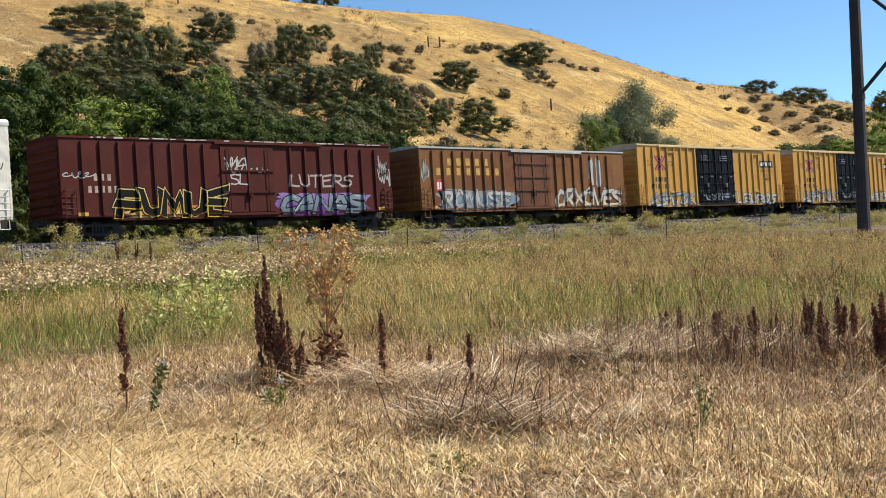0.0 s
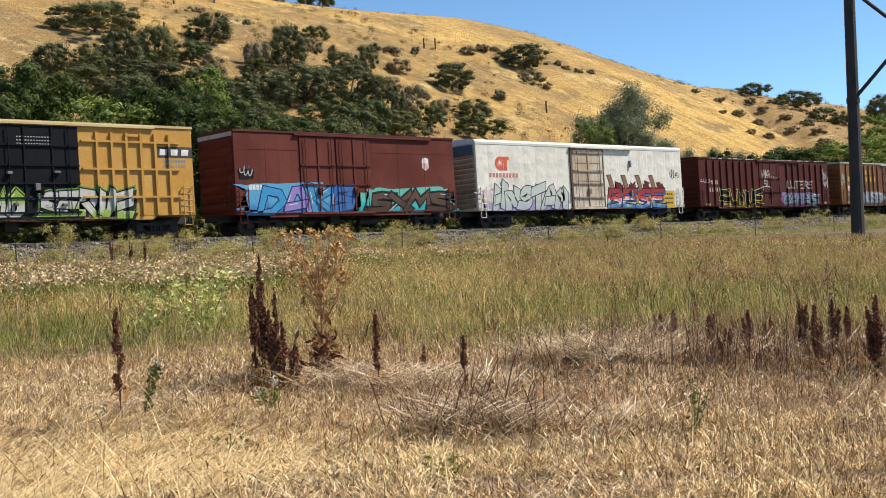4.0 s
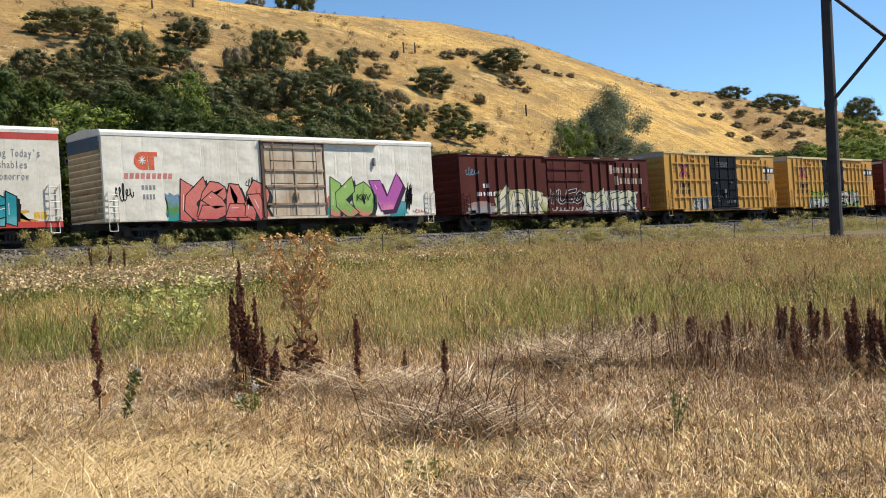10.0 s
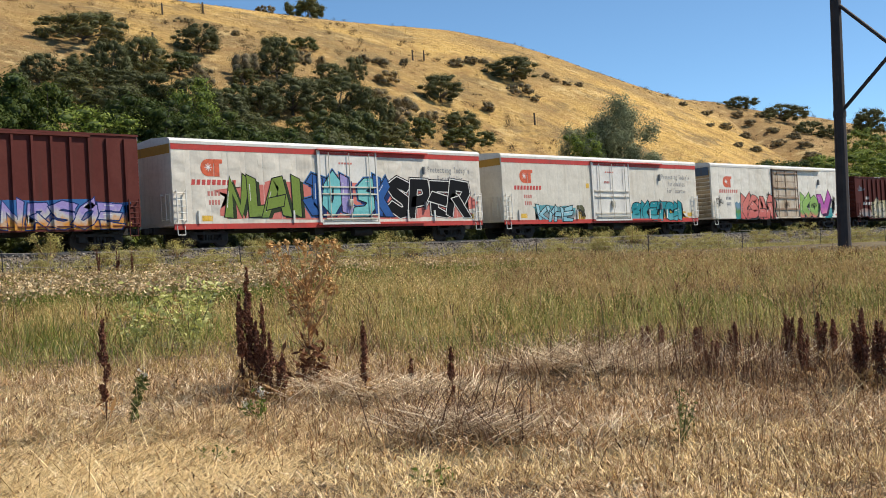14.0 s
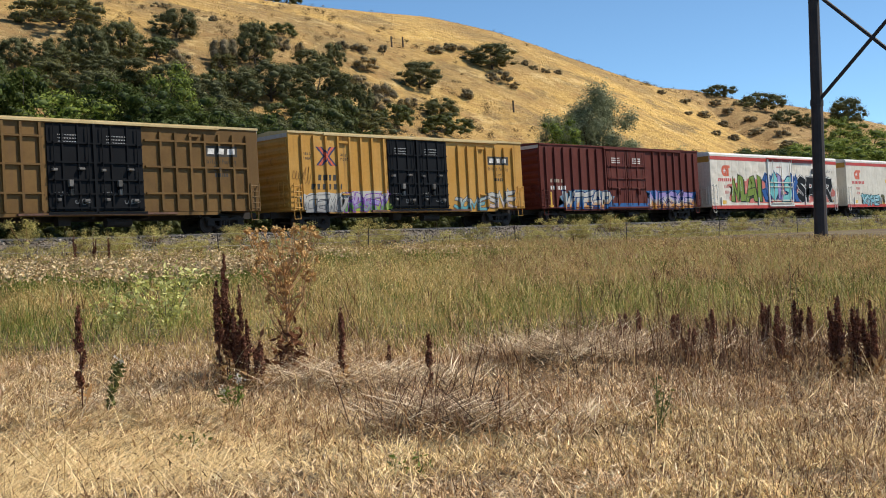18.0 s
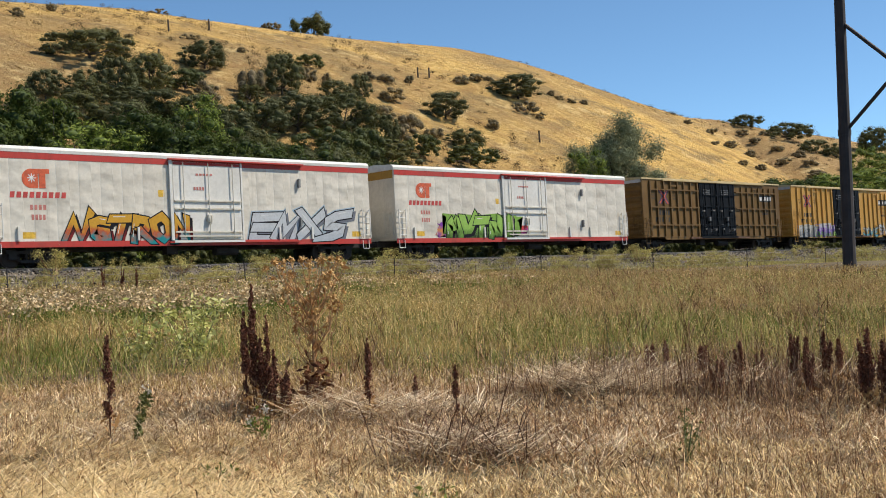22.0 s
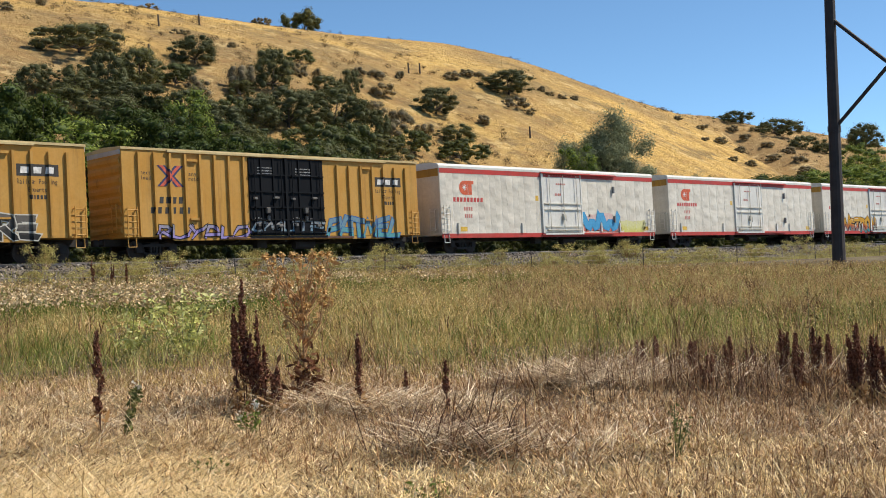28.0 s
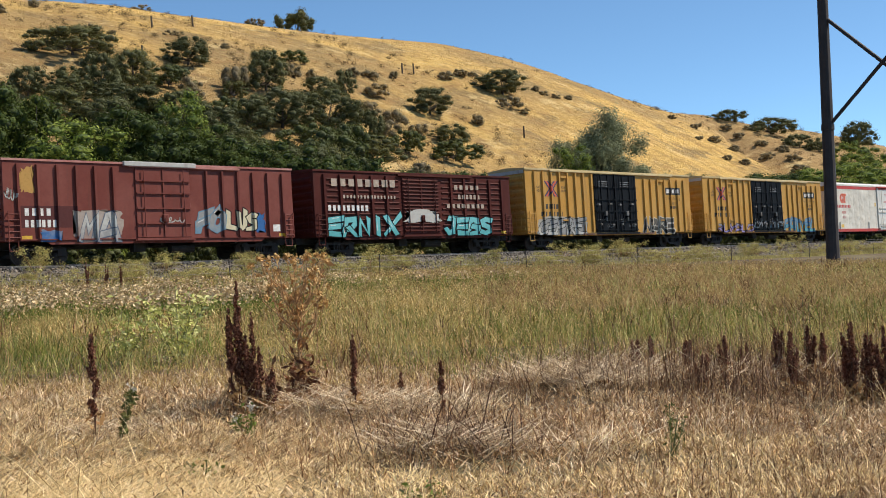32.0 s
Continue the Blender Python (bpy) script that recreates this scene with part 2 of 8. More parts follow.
def hill_material():
    """Golden dry grass with brown brush, bare tracks and grey sage in patches."""
    m, nt, b = shader("hill_grass")
    pos = nt.nodes.new("ShaderNodeNewGeometry").outputs["Position"]
    big = noise_of(nt, pos, 0.028, 5, 0.6)
    mid = noise_of(nt, pos, 0.11, 7, 0.7)
    fine = noise_of(nt, pos, 1.1, 6, 0.75, (1, 1, 2.5))
    tiny = noise_of(nt, pos, 5.0, 4, 0.75)
    gold = ramp_of(nt, fine, ((0.25, (0.46, 0.270, 0.074)), (0.5, (0.67, 0.430, 0.135)), (0.75, (0.80, 0.57, 0.225))))
    dry = ramp_of(nt, fine, ((0.3, (0.30, 0.185, 0.072)), (0.7, (0.52, 0.35, 0.145))))
    c = mixed(nt, step(nt, big, 0.42, 0.62), gold, dry)
    streak = noise_of(nt, pos, 0.22, 5, 0.7, (2.2, 0.5, 0.5))
    c = mixed(nt, step(nt, streak, 0.48, 0.68), c, mixed(nt, 0.5, c, (0.26, 0.15, 0.06)))
    c = mixed(nt, step(nt, mid, 0.50, 0.60), c, ramp_of(nt, tiny, ((0.3, (0.20, 0.130, 0.055)), (0.7, (0.40, 0.28, 0.125)))))
    # brush-covered ground: beyond the spur, and low down among the oaks
    scrub = ramp_of(nt, tiny, ((0.3, (0.20, 0.120, 0.055)), (0.5, (0.33, 0.215, 0.10)), (0.7, (0.46, 0.315, 0.15))))
    for way, start, end, share in (((1.0, -0.96, 0.0), 78, 92, 0.8), ((-0.5, -1.0, 0.0), -172, -150, 0.5)):
        dot = nt.nodes.new("ShaderNodeVectorMath")
        dot.operation = "DOT_PRODUCT"
        nt.links.new(pos, dot.inputs[0])
        dot.inputs[1].default_value = way
        rag = nt.nodes.new("ShaderNodeMath")
        rag.operation = "MULTIPLY_ADD"
        nt.links.new(mid, rag.inputs[0])
        rag.inputs[1].default_value = 44.0
        nt.links.new(dot.outputs["Value"], rag.inputs[2])
        part_way = nt.nodes.new("ShaderNodeMath")
        part_way.operation = "MULTIPLY"
        nt.links.new(step(nt, rag.outputs[0], start + 18, end + 26), part_way.inputs[0])
        part_way.inputs[1].default_value = share
        c = mixed(nt, part_way.outputs[0], c, scrub)
    clump = noise_of(nt, pos, 0.7, 6, 0.8)
    c = mixed(nt, step(nt, clump, 0.54, 0.66), c, mixed(nt, 0.6, c, (0.20, 0.12, 0.05)))
    c = mixed(nt, step(nt, clump, 0.46, 0.36), c, mixed(nt, 0.35, c, (0.85, 0.64, 0.30)))
    # worn red-brown ground and bleached grass in ragged blots
    blot = noise_of(nt, pos, 0.30, 9, 0.78, (1.0, 1.0, 1.6))
    c = mixed(nt, step(nt, blot, 0.51, 0.60), c, mixed(nt, 0.5, c, (0.38, 0.215, 0.085)))
    pale = noise_of(nt, pos, 0.17, 8, 0.75)
    c = mixed(nt, step(nt, pale, 0.55, 0.64), c, mixed(nt, 0.5, c, (0.80, 0.60, 0.29)))
    nt.links.new(c, b.inputs["Base Color"])
    b.inputs["Roughness"].default_value = 0.95
    b.inputs["Specular IOR Level"].default_value = 0.1
    relief(nt, b, blot, 0.9, 1.1)
    return m


def stone_material(name, stops):
    m, nt, b = shader(name)
    geo = nt.nodes.new("ShaderNodeNewGeometry")
    n = noise_of(nt, geo.outputs["Position"], 14.0, 4, 0.7)
    c = ramp_of(nt, geo.outputs["Random Per Island"], stops)
    nt.links.new(mixed(nt, n, mixed(nt, 0.3, c, (0.04, 0.03, 0.03)), c), b.inputs["Base Color"])
    b.inputs["Roughness"].default_value = 0.85
    return m


M_FIELD = field_material()
M_HILL = hill_material()
M_BALLAST = stone_material("ballast_stone", ((0.0, (0.045, 0.038, 0.030)), (0.5, (0.135, 0.112, 0.088)), (1.0, (0.40, 0.34, 0.275))))
M_RAIL = plain("rail_steel", (0.22, 0.17, 0.14), 0.45, 0.6)
M_TIE = plain("tie_wood", (0.10, 0.08, 0.065), 0.9)
M_STEEL_DARK = plain("dark_underframe", (0.022, 0.018, 0.016), 0.85)
M_WHEEL = plain("wheel_steel", (0.032, 0.024, 0.020), 0.75, 0.1)
M_POLE = plain("weathering_steel", (0.035, 0.026, 0.024), 0.7, 0.1, 0.3, 1.2)
M_POST = plain("fence_steel", (0.05, 0.045, 0.04), 0.7, 0.2)
M_WIRE = plain("fence_wire", (0.20, 0.18, 0.16), 0.5, 0.7)
M_WHITE = car_paint("reefer_white", (0.69, 0.64, 0.55), (0.59, 0.54, 0.455), (0.36, 0.315, 0.26), (0.30, 0.20, 0.13), 0.3, 0.45, 0.024, 0.45)
M_WHITE_PLAIN = car_paint("reefer_trim_white", (0.72, 0.70, 0.65), (0.62, 0.60, 0.55), (0.36, 0.33, 0.29), (0.30, 0.20, 0.13), 0.2, 0.45, 0.0, 0.3)
M_WHITE_OLD = car_paint("old_reefer_white", (0.72, 0.685, 0.605), (0.64, 0.60, 0.51), (0.40, 0.33, 0.25), (0.30, 0.19, 0.12), 0.4, 0.5, 0.018, 0.6)
M_CREAM = car_paint("reefer_cream", (0.66, 0.62, 0.53), (0.57, 0.525, 0.44), (0.30, 0.24, 0.17), (0.22, 0.11, 0.06), 0.5, 0.5, 0.010, 0.5)
M_STRIPE = car_paint("red_stripe", (0.50, 0.055, 0.045), (0.42, 0.07, 0.055), (0.16, 0.05, 0.04), wear=0.3)
M_RUSTY_WHITE = car_paint("rusty_white_door", (0.60, 0.53, 0.43), (0.40, 0.30, 0.20), (0.14, 0.08, 0.05), (0.14, 0.06, 0.03), 1.0, 0.6, 0.0, 0.95)
M_RUST = plain("rusted_steel", (0.12, 0.06, 0.04), 0.8, 0.1, 0.4)
M_YELLOW = car_paint("boxcar_yellow", (0.48, 0.250, 0.052), (0.52, 0.295, 0.080), (0.18, 0.10, 0.04), (0.17, 0.08, 0.035), 0.6, 0.55, 0.0, 0.6)
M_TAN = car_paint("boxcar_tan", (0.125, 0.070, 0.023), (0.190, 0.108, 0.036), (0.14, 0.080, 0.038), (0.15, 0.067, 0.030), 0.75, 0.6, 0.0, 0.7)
M_BLACK = car_paint("door_black", (0.0035, 0.004, 0.006), (0.007, 0.008, 0.010), (0.016, 0.014, 0.012), (0.05, 0.03, 0.02), 0.3, 0.6, 0.0, 0.3, 0.12)
M_MAROON = car_paint("boxcar_maroon", (0.070, 0.0155, 0.012), (0.094, 0.024, 0.018), (0.045, 0.024, 0.018), (0.085, 0.034, 0.020), 0.75, 0.65, streak=0.75, spec=0.12)
M_RED = car_paint("boxcar_red", (0.155, 0.037, 0.027), (0.20, 0.060, 0.046), (0.10, 0.045, 0.035), (0.13, 0.05, 0.03), 0.6, 0.6)
M_RED_DARK = car_paint("boxcar_dark_red", (0.105, 0.024, 0.017), (0.150, 0.042, 0.030), (0.060, 0.026, 0.019), (0.12, 0.05, 0.026), 0.8, 0.65, streak=0.8, spec=0.12)
M_BROWNRED = car_paint("boxcar_brown_red", (0.100, 0.024, 0.019), (0.130, 0.037, 0.029), (0.060, 0.030, 0.023), (0.10, 0.04, 0.025), 0.65, 0.65, streak=0.75, spec=0.12)
M_RUSTYELLOW = car_paint("boxcar_rusted_yellow", (0.22, 0.100, 0.032), (0.145, 0.055, 0.027), (0.10, 0.045, 0.025), (0.12, 0.045, 0.02), 0.9, 0.65, 0.0, 0.8)
M_ROOF = car_paint("galvanised_roof", (0.50, 0.49, 0.47), (0.40, 0.38, 0.35), (0.2, 0.16, 0.12), (0.2, 0.1, 0.06), 0.4, 0.5)


def gravel_material():
    m, nt, b = shader("ballast_bed")
    pos = nt.nodes.new("ShaderNodeNewGeometry").outputs["Position"]
    v = add(nt, "TexVoronoi", Scale=11.0)
    nt.links.new(pos, v.inputs["Vector"])
    n = noise_of(nt, pos, 1.2, 4, 0.6)
    c = ramp_of(nt, v.outputs["Distance"], ((0.0, (0.21, 0.175, 0.135)), (0.5, (0.105, 0.086, 0.066)), (0.8, (0.03, 0.024, 0.018))))
    c = mixed(nt, step(nt, n, 0.45, 0.7), c, mixed(nt, 0.5, c, (0.22, 0.17, 0.10)))
    nt.links.new(c, b.inputs["Base Color"])
    b.inputs["Roughness"].default_value = 0.9
    relief(nt, b, v.outputs["Distance"], 1.0, 0.05)
    return m


M_GRAVEL = gravel_material()
M_BARK = plain("bark", (0.085, 0.065, 0.05), 0.9, 0, 0.4, 3.0)
# added heart of the sage crowns, its shade put into the colour
M_SAGECORE = plain("sage_shade_core", (0.15, 0.115, 0.066), 0.95, 0, 0.4, 3.0)
M_OAK = growth("oak_leaves", ((0.0, (0.088, 0.092, 0.036)), (0.5, (0.110, 0.113, 0.044)), (1.0, (0.139, 0.139, 0.053))), through=0.3, vary=True)
M_TREE = growth("green_leaves", ((0.0, (0.044, 0.064, 0.014)), (0.5, (0.058, 0.081, 0.019)), (1.0, (0.080, 0.103, 0.025))), through=0.25, vary=True)
M_BRIGHT = growth("yellow_green_leaves", ((0.0, (0.095, 0.130, 0.020)), (0.5, (0.185, 0.235, 0.042)), (1.0, (0.30, 0.34, 0.080))), through=0.3)
M_SILVER = growth("silver_leaves", ((0.0, (0.168, 0.188, 0.104)), (0.5, (0.230, 0.248, 0.142)), (1.0, (0.315, 0.326, 0.188))), through=0.3)
M_SAGE = growth("sage_leaves", ((0.0, (0.228, 0.179, 0.091)), (0.5, (0.273, 0.219, 0.112)), (1.0, (0.341, 0.276, 0.143))), through=0.15, vary=True)
M_SHRUB = growth("shrub_leaves", ((0.0, (0.062, 0.074, 0.020)), (0.5, (0.080, 0.093, 0.026)), (1.0, (0.105, 0.115, 0.034))), through=0.25, vary=True)
M_BRUSH = growth("dead_brush", ((0.0, (0.085, 0.056, 0.030)), (0.6, (0.135, 0.092, 0.048)), (1.0, (0.21, 0.15, 0.082))), through=0.1)
M_HILLTUFT = growth("hill_tufts", ((0.0, (0.363, 0.224, 0.067)), (0.5, (0.544, 0.356, 0.114)), (1.0, (0.726, 0.521, 0.200))), (0.34, 0.23, 0.09), 0.03, 0.35)
M_STRAW = growth("dry_straw", ((0.0, (0.040, 0.019, 0.009)), (0.30, (0.30, 0.165, 0.072)), (0.55, (0.66, 0.435, 0.22)), (0.85, (0.92, 0.73, 0.47)), (1.0, (0.97, 0.84, 0.62))), (0.48, 0.30, 0.155), 0.6, 0.12, share=0.35, mottle=6.0)
M_PALE = growth("pale_straw", ((0.0, (0.42, 0.28, 0.125)), (0.5, (0.75, 0.56, 0.28)), (1.0, (0.94, 0.77, 0.45))), None, 1, 0.15, mottle=5.0)
M_TRODDEN = growth("trodden_straw", ((0.0, (0.46, 0.31, 0.13)), (0.5, (0.74, 0.54, 0.26)), (1.0, (0.92, 0.74, 0.43))), None, 1, 0.15)
M_DEADSTEM = growth("dead_stems", ((0.0, (0.050, 0.026, 0.018)), (0.5, (0.13, 0.072, 0.048)), (1.0, (0.34, 0.215, 0.14))), None, 1, 0.1)
M_GREYSTRAW = growth("weathered_straw", ((0.0, (0.22, 0.155, 0.095)), (0.45, (0.60, 0.46, 0.30)), (1.0, (0.97, 0.83, 0.60))), None, 1, 0.12, mottle=5.0)
M_STEMS = growth("brown_stems", ((0.0, (0.075, 0.034, 0.018)), (0.5, (0.22, 0.11, 0.055)), (0.8, (0.40, 0.23, 0.12)), (1.0, (0.68, 0.47, 0.27))), None, 1, 0.1)
M_GRASS = growth("meadow_grass", ((0.0, (0.22, 0.155, 0.050)), (0.35, (0.47, 0.335, 0.115)), (0.7, (0.68, 0.48, 0.195)), (1.0, (0.88, 0.67, 0.34))), (0.45, 0.335, 0.115), 0.2, 0.3, share=0.55, mottle=2.6)
M_GREEN = growth("green_grass", ((0.0, (0.095, 0.122, 0.024)), (0.5, (0.180, 0.212, 0.044)), (1.0, (0.330, 0.330, 0.085))), None, 1, 0.35, mottle=3.0)
M_RUSTGRASS = growth("rusty_grass", ((0.0, (0.27, 0.165, 0.066)), (0.5, (0.46, 0.305, 0.128)), (1.0, (0.63, 0.45, 0.22))), (0.36, 0.27, 0.11), 0.15, 0.35, share=0.5, mottle=2.4)
M_FLOWER = growth("cream_flowers", ((0.0, (0.34, 0.225, 0.105)), (0.5, (0.54, 0.39, 0.21)), (1.0, (0.72, 0.56, 0.35))), None, 1, 0.2, mottle=1.6)
M_WEED = growth("pale_weed", ((0.0, (0.261, 0.239, 0.076)), (0.5, (0.470, 0.410, 0.138)), (1.0, (0.658, 0.568, 0.231))), (0.36, 0.32, 0.125), 0.3, 0.4, mottle=2.0)
M_YWEED = growth("yellow_weed", ((0.0, (0.36, 0.37, 0.10)), (0.5, (0.60, 0.58, 0.19)), (1.0, (0.80, 0.76, 0.36))), None, 1, 0.35)
M_DOCK = growth("dock_seed", ((0.0, (0.085, 0.032, 0.020)), (0.5, (0.19, 0.078, 0.048)), (1.0, (0.33, 0.155, 0.098))), None, 1, 0.15)
M_THISTLE = growth("dry_thistle", ((0.0, (0.20, 0.092, 0.034)), (0.5, (0.40, 0.215, 0.085)), (1.0, (0.66, 0.43, 0.19))), None, 1, 0.2)
M_TUFT = growth("white_tuft", ((0.0, (0.52, 0.47, 0.38)), (1.0, (0.78, 0.73, 0.63))), None, 1, 0.3)
M_DEADRUST = growth("dead_thistle_leaves", ((0.0, (0.09, 0.034, 0.018)), (0.6, (0.20, 0.085, 0.04)), (1.0, (0.42, 0.23, 0.12))), None, 1, 0.1)
M_SEEDGOLD = growth("thistle_heads", ((0.0, (0.34, 0.185, 0.065)), (0.5, (0.56, 0.34, 0.13)), (1.0, (0.78, 0.55, 0.26))), None, 1, 0.2)
M_THISTLE_STEM = plain("thistle_stem", (0.40, 0.225, 0.095), 0.8)
M_DULLWEED = growth("dull_green_weed", ((0.0, (0.085, 0.095, 0.030)), (0.5, (0.155, 0.165, 0.055)), (1.0, (0.27, 0.265, 0.10))), None, 1, 0.3)
M_DOCK_STEM = plain("dock_stem", (0.085, 0.032, 0.016), 0.8)
M_GREENWEED = growth("green_weed", ((0.0, (0.078, 0.113, 0.021)), (0.5, (0.155, 0.206, 0.043)), (1.0, (0.279, 0.326, 0.080))), None, 1, 0.3)
M_RUSTWEED = growth("rusty_weed", ((0.0, (0.186, 0.081, 0.036)), (0.5, (0.373, 0.188, 0.086)), (1.0, (0.621, 0.385, 0.187))), None, 1, 0.1, mottle=5.0)

# ---- helpers for meshes
def fast_mesh(name, co, tris):
    """A mesh from arrays: co n x 3, tris m x k."""
    me = bpy.data.meshes.new(name)
    co = np.ascontiguousarray(co, dtype=np.float32)
    tris = np.ascontiguousarray(tris, dtype=np.int32)
    k = tris.shape[1]
    me.vertices.add(len(co))
    me.vertices.foreach_set("co", co.ravel())
    me.loops.add(tris.size)
    me.loops.foreach_set("vertex_index", tris.ravel())
    me.polygons.add(len(tris))
    me.polygons.foreach_set("loop_start", np.arange(0, tris.size, k, dtype=np.int32))
    me.polygons.foreach_set("loop_total", np.full(len(tris), k, dtype=np.int32))
    me.update(calc_edges=True)
    return me


def with_material(me, material):
    me.materials.append(material)
    return me


def mesh_of(bm, name, material=None):
    me = bpy.data.meshes.new(name)
    bm.to_mesh(me)
    bm.free()
    if material:
        me.materials.append(material)
    return me


def part(name, bm, material, parent, label=""):
    """Link a bmesh (or a mesh) as one mesh object under a thing or a part."""
    me = bm if isinstance(bm, bpy.types.Mesh) else mesh_of(bm, name, material)
    ob = new(name, me)
    ob.parent = parent
    if label:
        tagged(ob, label)
    return ob


def box(bm, x0, x1, y0, y1, z0, z1, bevel=0.0):
    vs = [bm.verts.new(p) for p in ((x0, y0, z0), (x1, y0, z0), (x1, y1, z0), (x0, y1, z0), (x0, y0, z1), (x1, y0, z1), (x1, y1, z1), (x0, y1, z1))]
    fs = [bm.faces.new([vs[i] for i in f]) for f in ((3, 2, 1, 0), (4, 5, 6, 7), (0, 1, 5, 4), (1, 2, 6, 5), (2, 3, 7, 6), (3, 0, 4, 7))]
    if bevel:
        es = list({e for f in fs for e in f.edges})
        bmesh.ops.bevel(bm, geom=es, offset=bevel, segments=1, affect="EDGES")
    return bm


def a_box(*a, bevel=0.0):
    return box(bmesh.new(), *a, bevel=bevel)


def tube(bm, a, b, r0, r1=None, n=8):
    a, b = Vector(a), Vector(b)
    q = (b - a).to_track_quat("Z", "Y")
    r1 = r0 if r1 is None else r1
    rings = [[bm.verts.new(p + q @ Vector((math.cos(2 * math.pi * i / n) * r, math.sin(2 * math.pi * i / n) * r, 0))) for i in range(n)] for p, r in ((a, r0), (b, r1))]
    for i in range(n):
        j = (i + 1) % n
        bm.faces.new((rings[0][i], rings[0][j], rings[1][j], rings[1][i]))
    bm.faces.new(rings[0][::-1])
    bm.faces.new(rings[1])
    return bm


# ---- ground: one sheet from the field over the track bed and the hill to the horizon
def ground_sheet():
    xs = np.concatenate([np.arange(-1500, -60, 60), np.arange(-60, 0, 4), np.arange(0, 15, 0.3), np.arange(15, 330, 1.5), np.arange(330, 460, 6), np.arange(460, 2600, 80)])
    ys = np.concatenate([np.arange(-900, -20, 60), np.arange(-20, 0, 4), np.arange(0, 16, 0.32), np.arange(16, 43, 0.9), np.arange(43, 58, 0.7), np.arange(58, 152, 1.3), np.arange(152, 175, 4), np.arange(175, 3000, 90)])
    co = np.array([(x, y, ground_z(x, y)) for y in ys for x in xs])
    nx, ny = len(xs), len(ys)
    i = np.arange(ny - 1)[:, None] * nx + np.arange(nx - 1)[None, :]
    quads = np.stack([i, i + 1, i + nx + 1, i + nx], -1).reshape(-1, 4)
    me = fast_mesh("ground", co, quads)
    me.materials.append(M_FIELD)
    me.materials.append(M_HILL)
    me.materials.append(M_GRAVEL)
    mid = np.repeat((ys[:-1] + ys[1:]) / 2, nx - 1)
    me.polygons.foreach_set("material_index", np.where(mid > 57, 1, np.where(mid > 44.8, 2, 0)).astype(np.int32))
    me.polygons.foreach_set("use_smooth", np.ones(len(quads), dtype=bool))
    return tagged(new("ground", me), "dry field rising to the track bed and a golden hillside", "ground", kind="structure")


ground_sheet()


def track_bed():
    """Rails, ties and the loose stones of the ballast shoulder."""
    for y in (TRACK_Y - 0.7525, TRACK_Y + 0.7525):
        bm = bmesh.new()
        ring = ((-0.076, -0.172), (0.076, -0.172), (0.076, -0.155), (0.012, -0.135), (0.012, -0.045), (0.037, -0.036), (0.037, -0.004), (0.030, 0.0), (-0.030, 0.0), (-0.037, -0.004), (-0.037, -0.036), (-0.012, -0.045), (-0.012, -0.135), (-0.076, -0.155))
        a = [bm.verts.new((-450, y + dy, RAIL_Z + dz)) for dy, dz in ring]
        b = [bm.verts.new((620, y + dy, RAIL_Z + dz)) for dy, dz in ring]
        for i in range(len(ring)):
            j = (i + 1) % len(ring)
            bm.faces.new((a[i], a[j], b[j], b[i]))
        bmesh.ops.recalc_face_normals(bm, faces=bm.faces)
        tagged(new("rail", mesh_of(bm, "rail", M_RAIL)), "rusty brown steel rail with worn head", "rail", "rails of the track", "structure")
    bm = bmesh.new()
    rnd = random.Random(5)
    for i in range(760):
        x = -40 + i * 0.53 + rnd.uniform(-0.03, 0.03)
        box(bm, x - 0.115, x + 0.115, TRACK_Y - 1.3 + rnd.uniform(-0.04, 0.04), TRACK_Y + 1.3, RAIL_Z - 0.36, RAIL_Z - 0.174)
    tagged(new("railway_ties", mesh_of(bm, "railway_ties", M_TIE)), "dark weathered wooden ties under the rails", "railway ties", kind="stuff")
    rng = np.random.default_rng(8)
    n = 17000
    x = rng.uniform(8, 135, n)
    y = np.where(rng.random(n) < 0.8, rng.uniform(43.8, 47.6, n), rng.uniform(47.4, 52.8, n))
    z = np.interp(y, [p[0] for p in GROUND], [p[1] for p in GROUND])
    r = rng.uniform(0.035, 0.085, n)
    unit = np.array([(1, 0, 0), (-1, 0, 0), (0, 1, 0), (0, -1, 0), (0, 0, 1), (0, 0, -1)], float)
    tri = np.array([(0, 2, 4), (2, 1, 4), (1, 3, 4), (3, 0, 4), (2, 0, 5), (1, 2, 5), (3, 1, 5), (0, 3, 5)])
    v = unit[None] * r[:, None, None] * rng.uniform(0.6, 1.25, (n, 6, 1)) + rng.normal(0, 0.25, (n, 6, 3)) * r[:, None, None]
    v += np.stack([x, y, z + r * 0.35], -1)[:, None, :]
    f = tri[None] + (np.arange(n) * 6)[:, None, None]
    me = with_material(fast_mesh("ballast", v.reshape(-1, 3), f.reshape(-1, 3)), M_BALLAST)
    tagged(new("ballast", me), "loose grey crushed stone on the track shoulder", "ballast", kind="stuff")


track_bed()


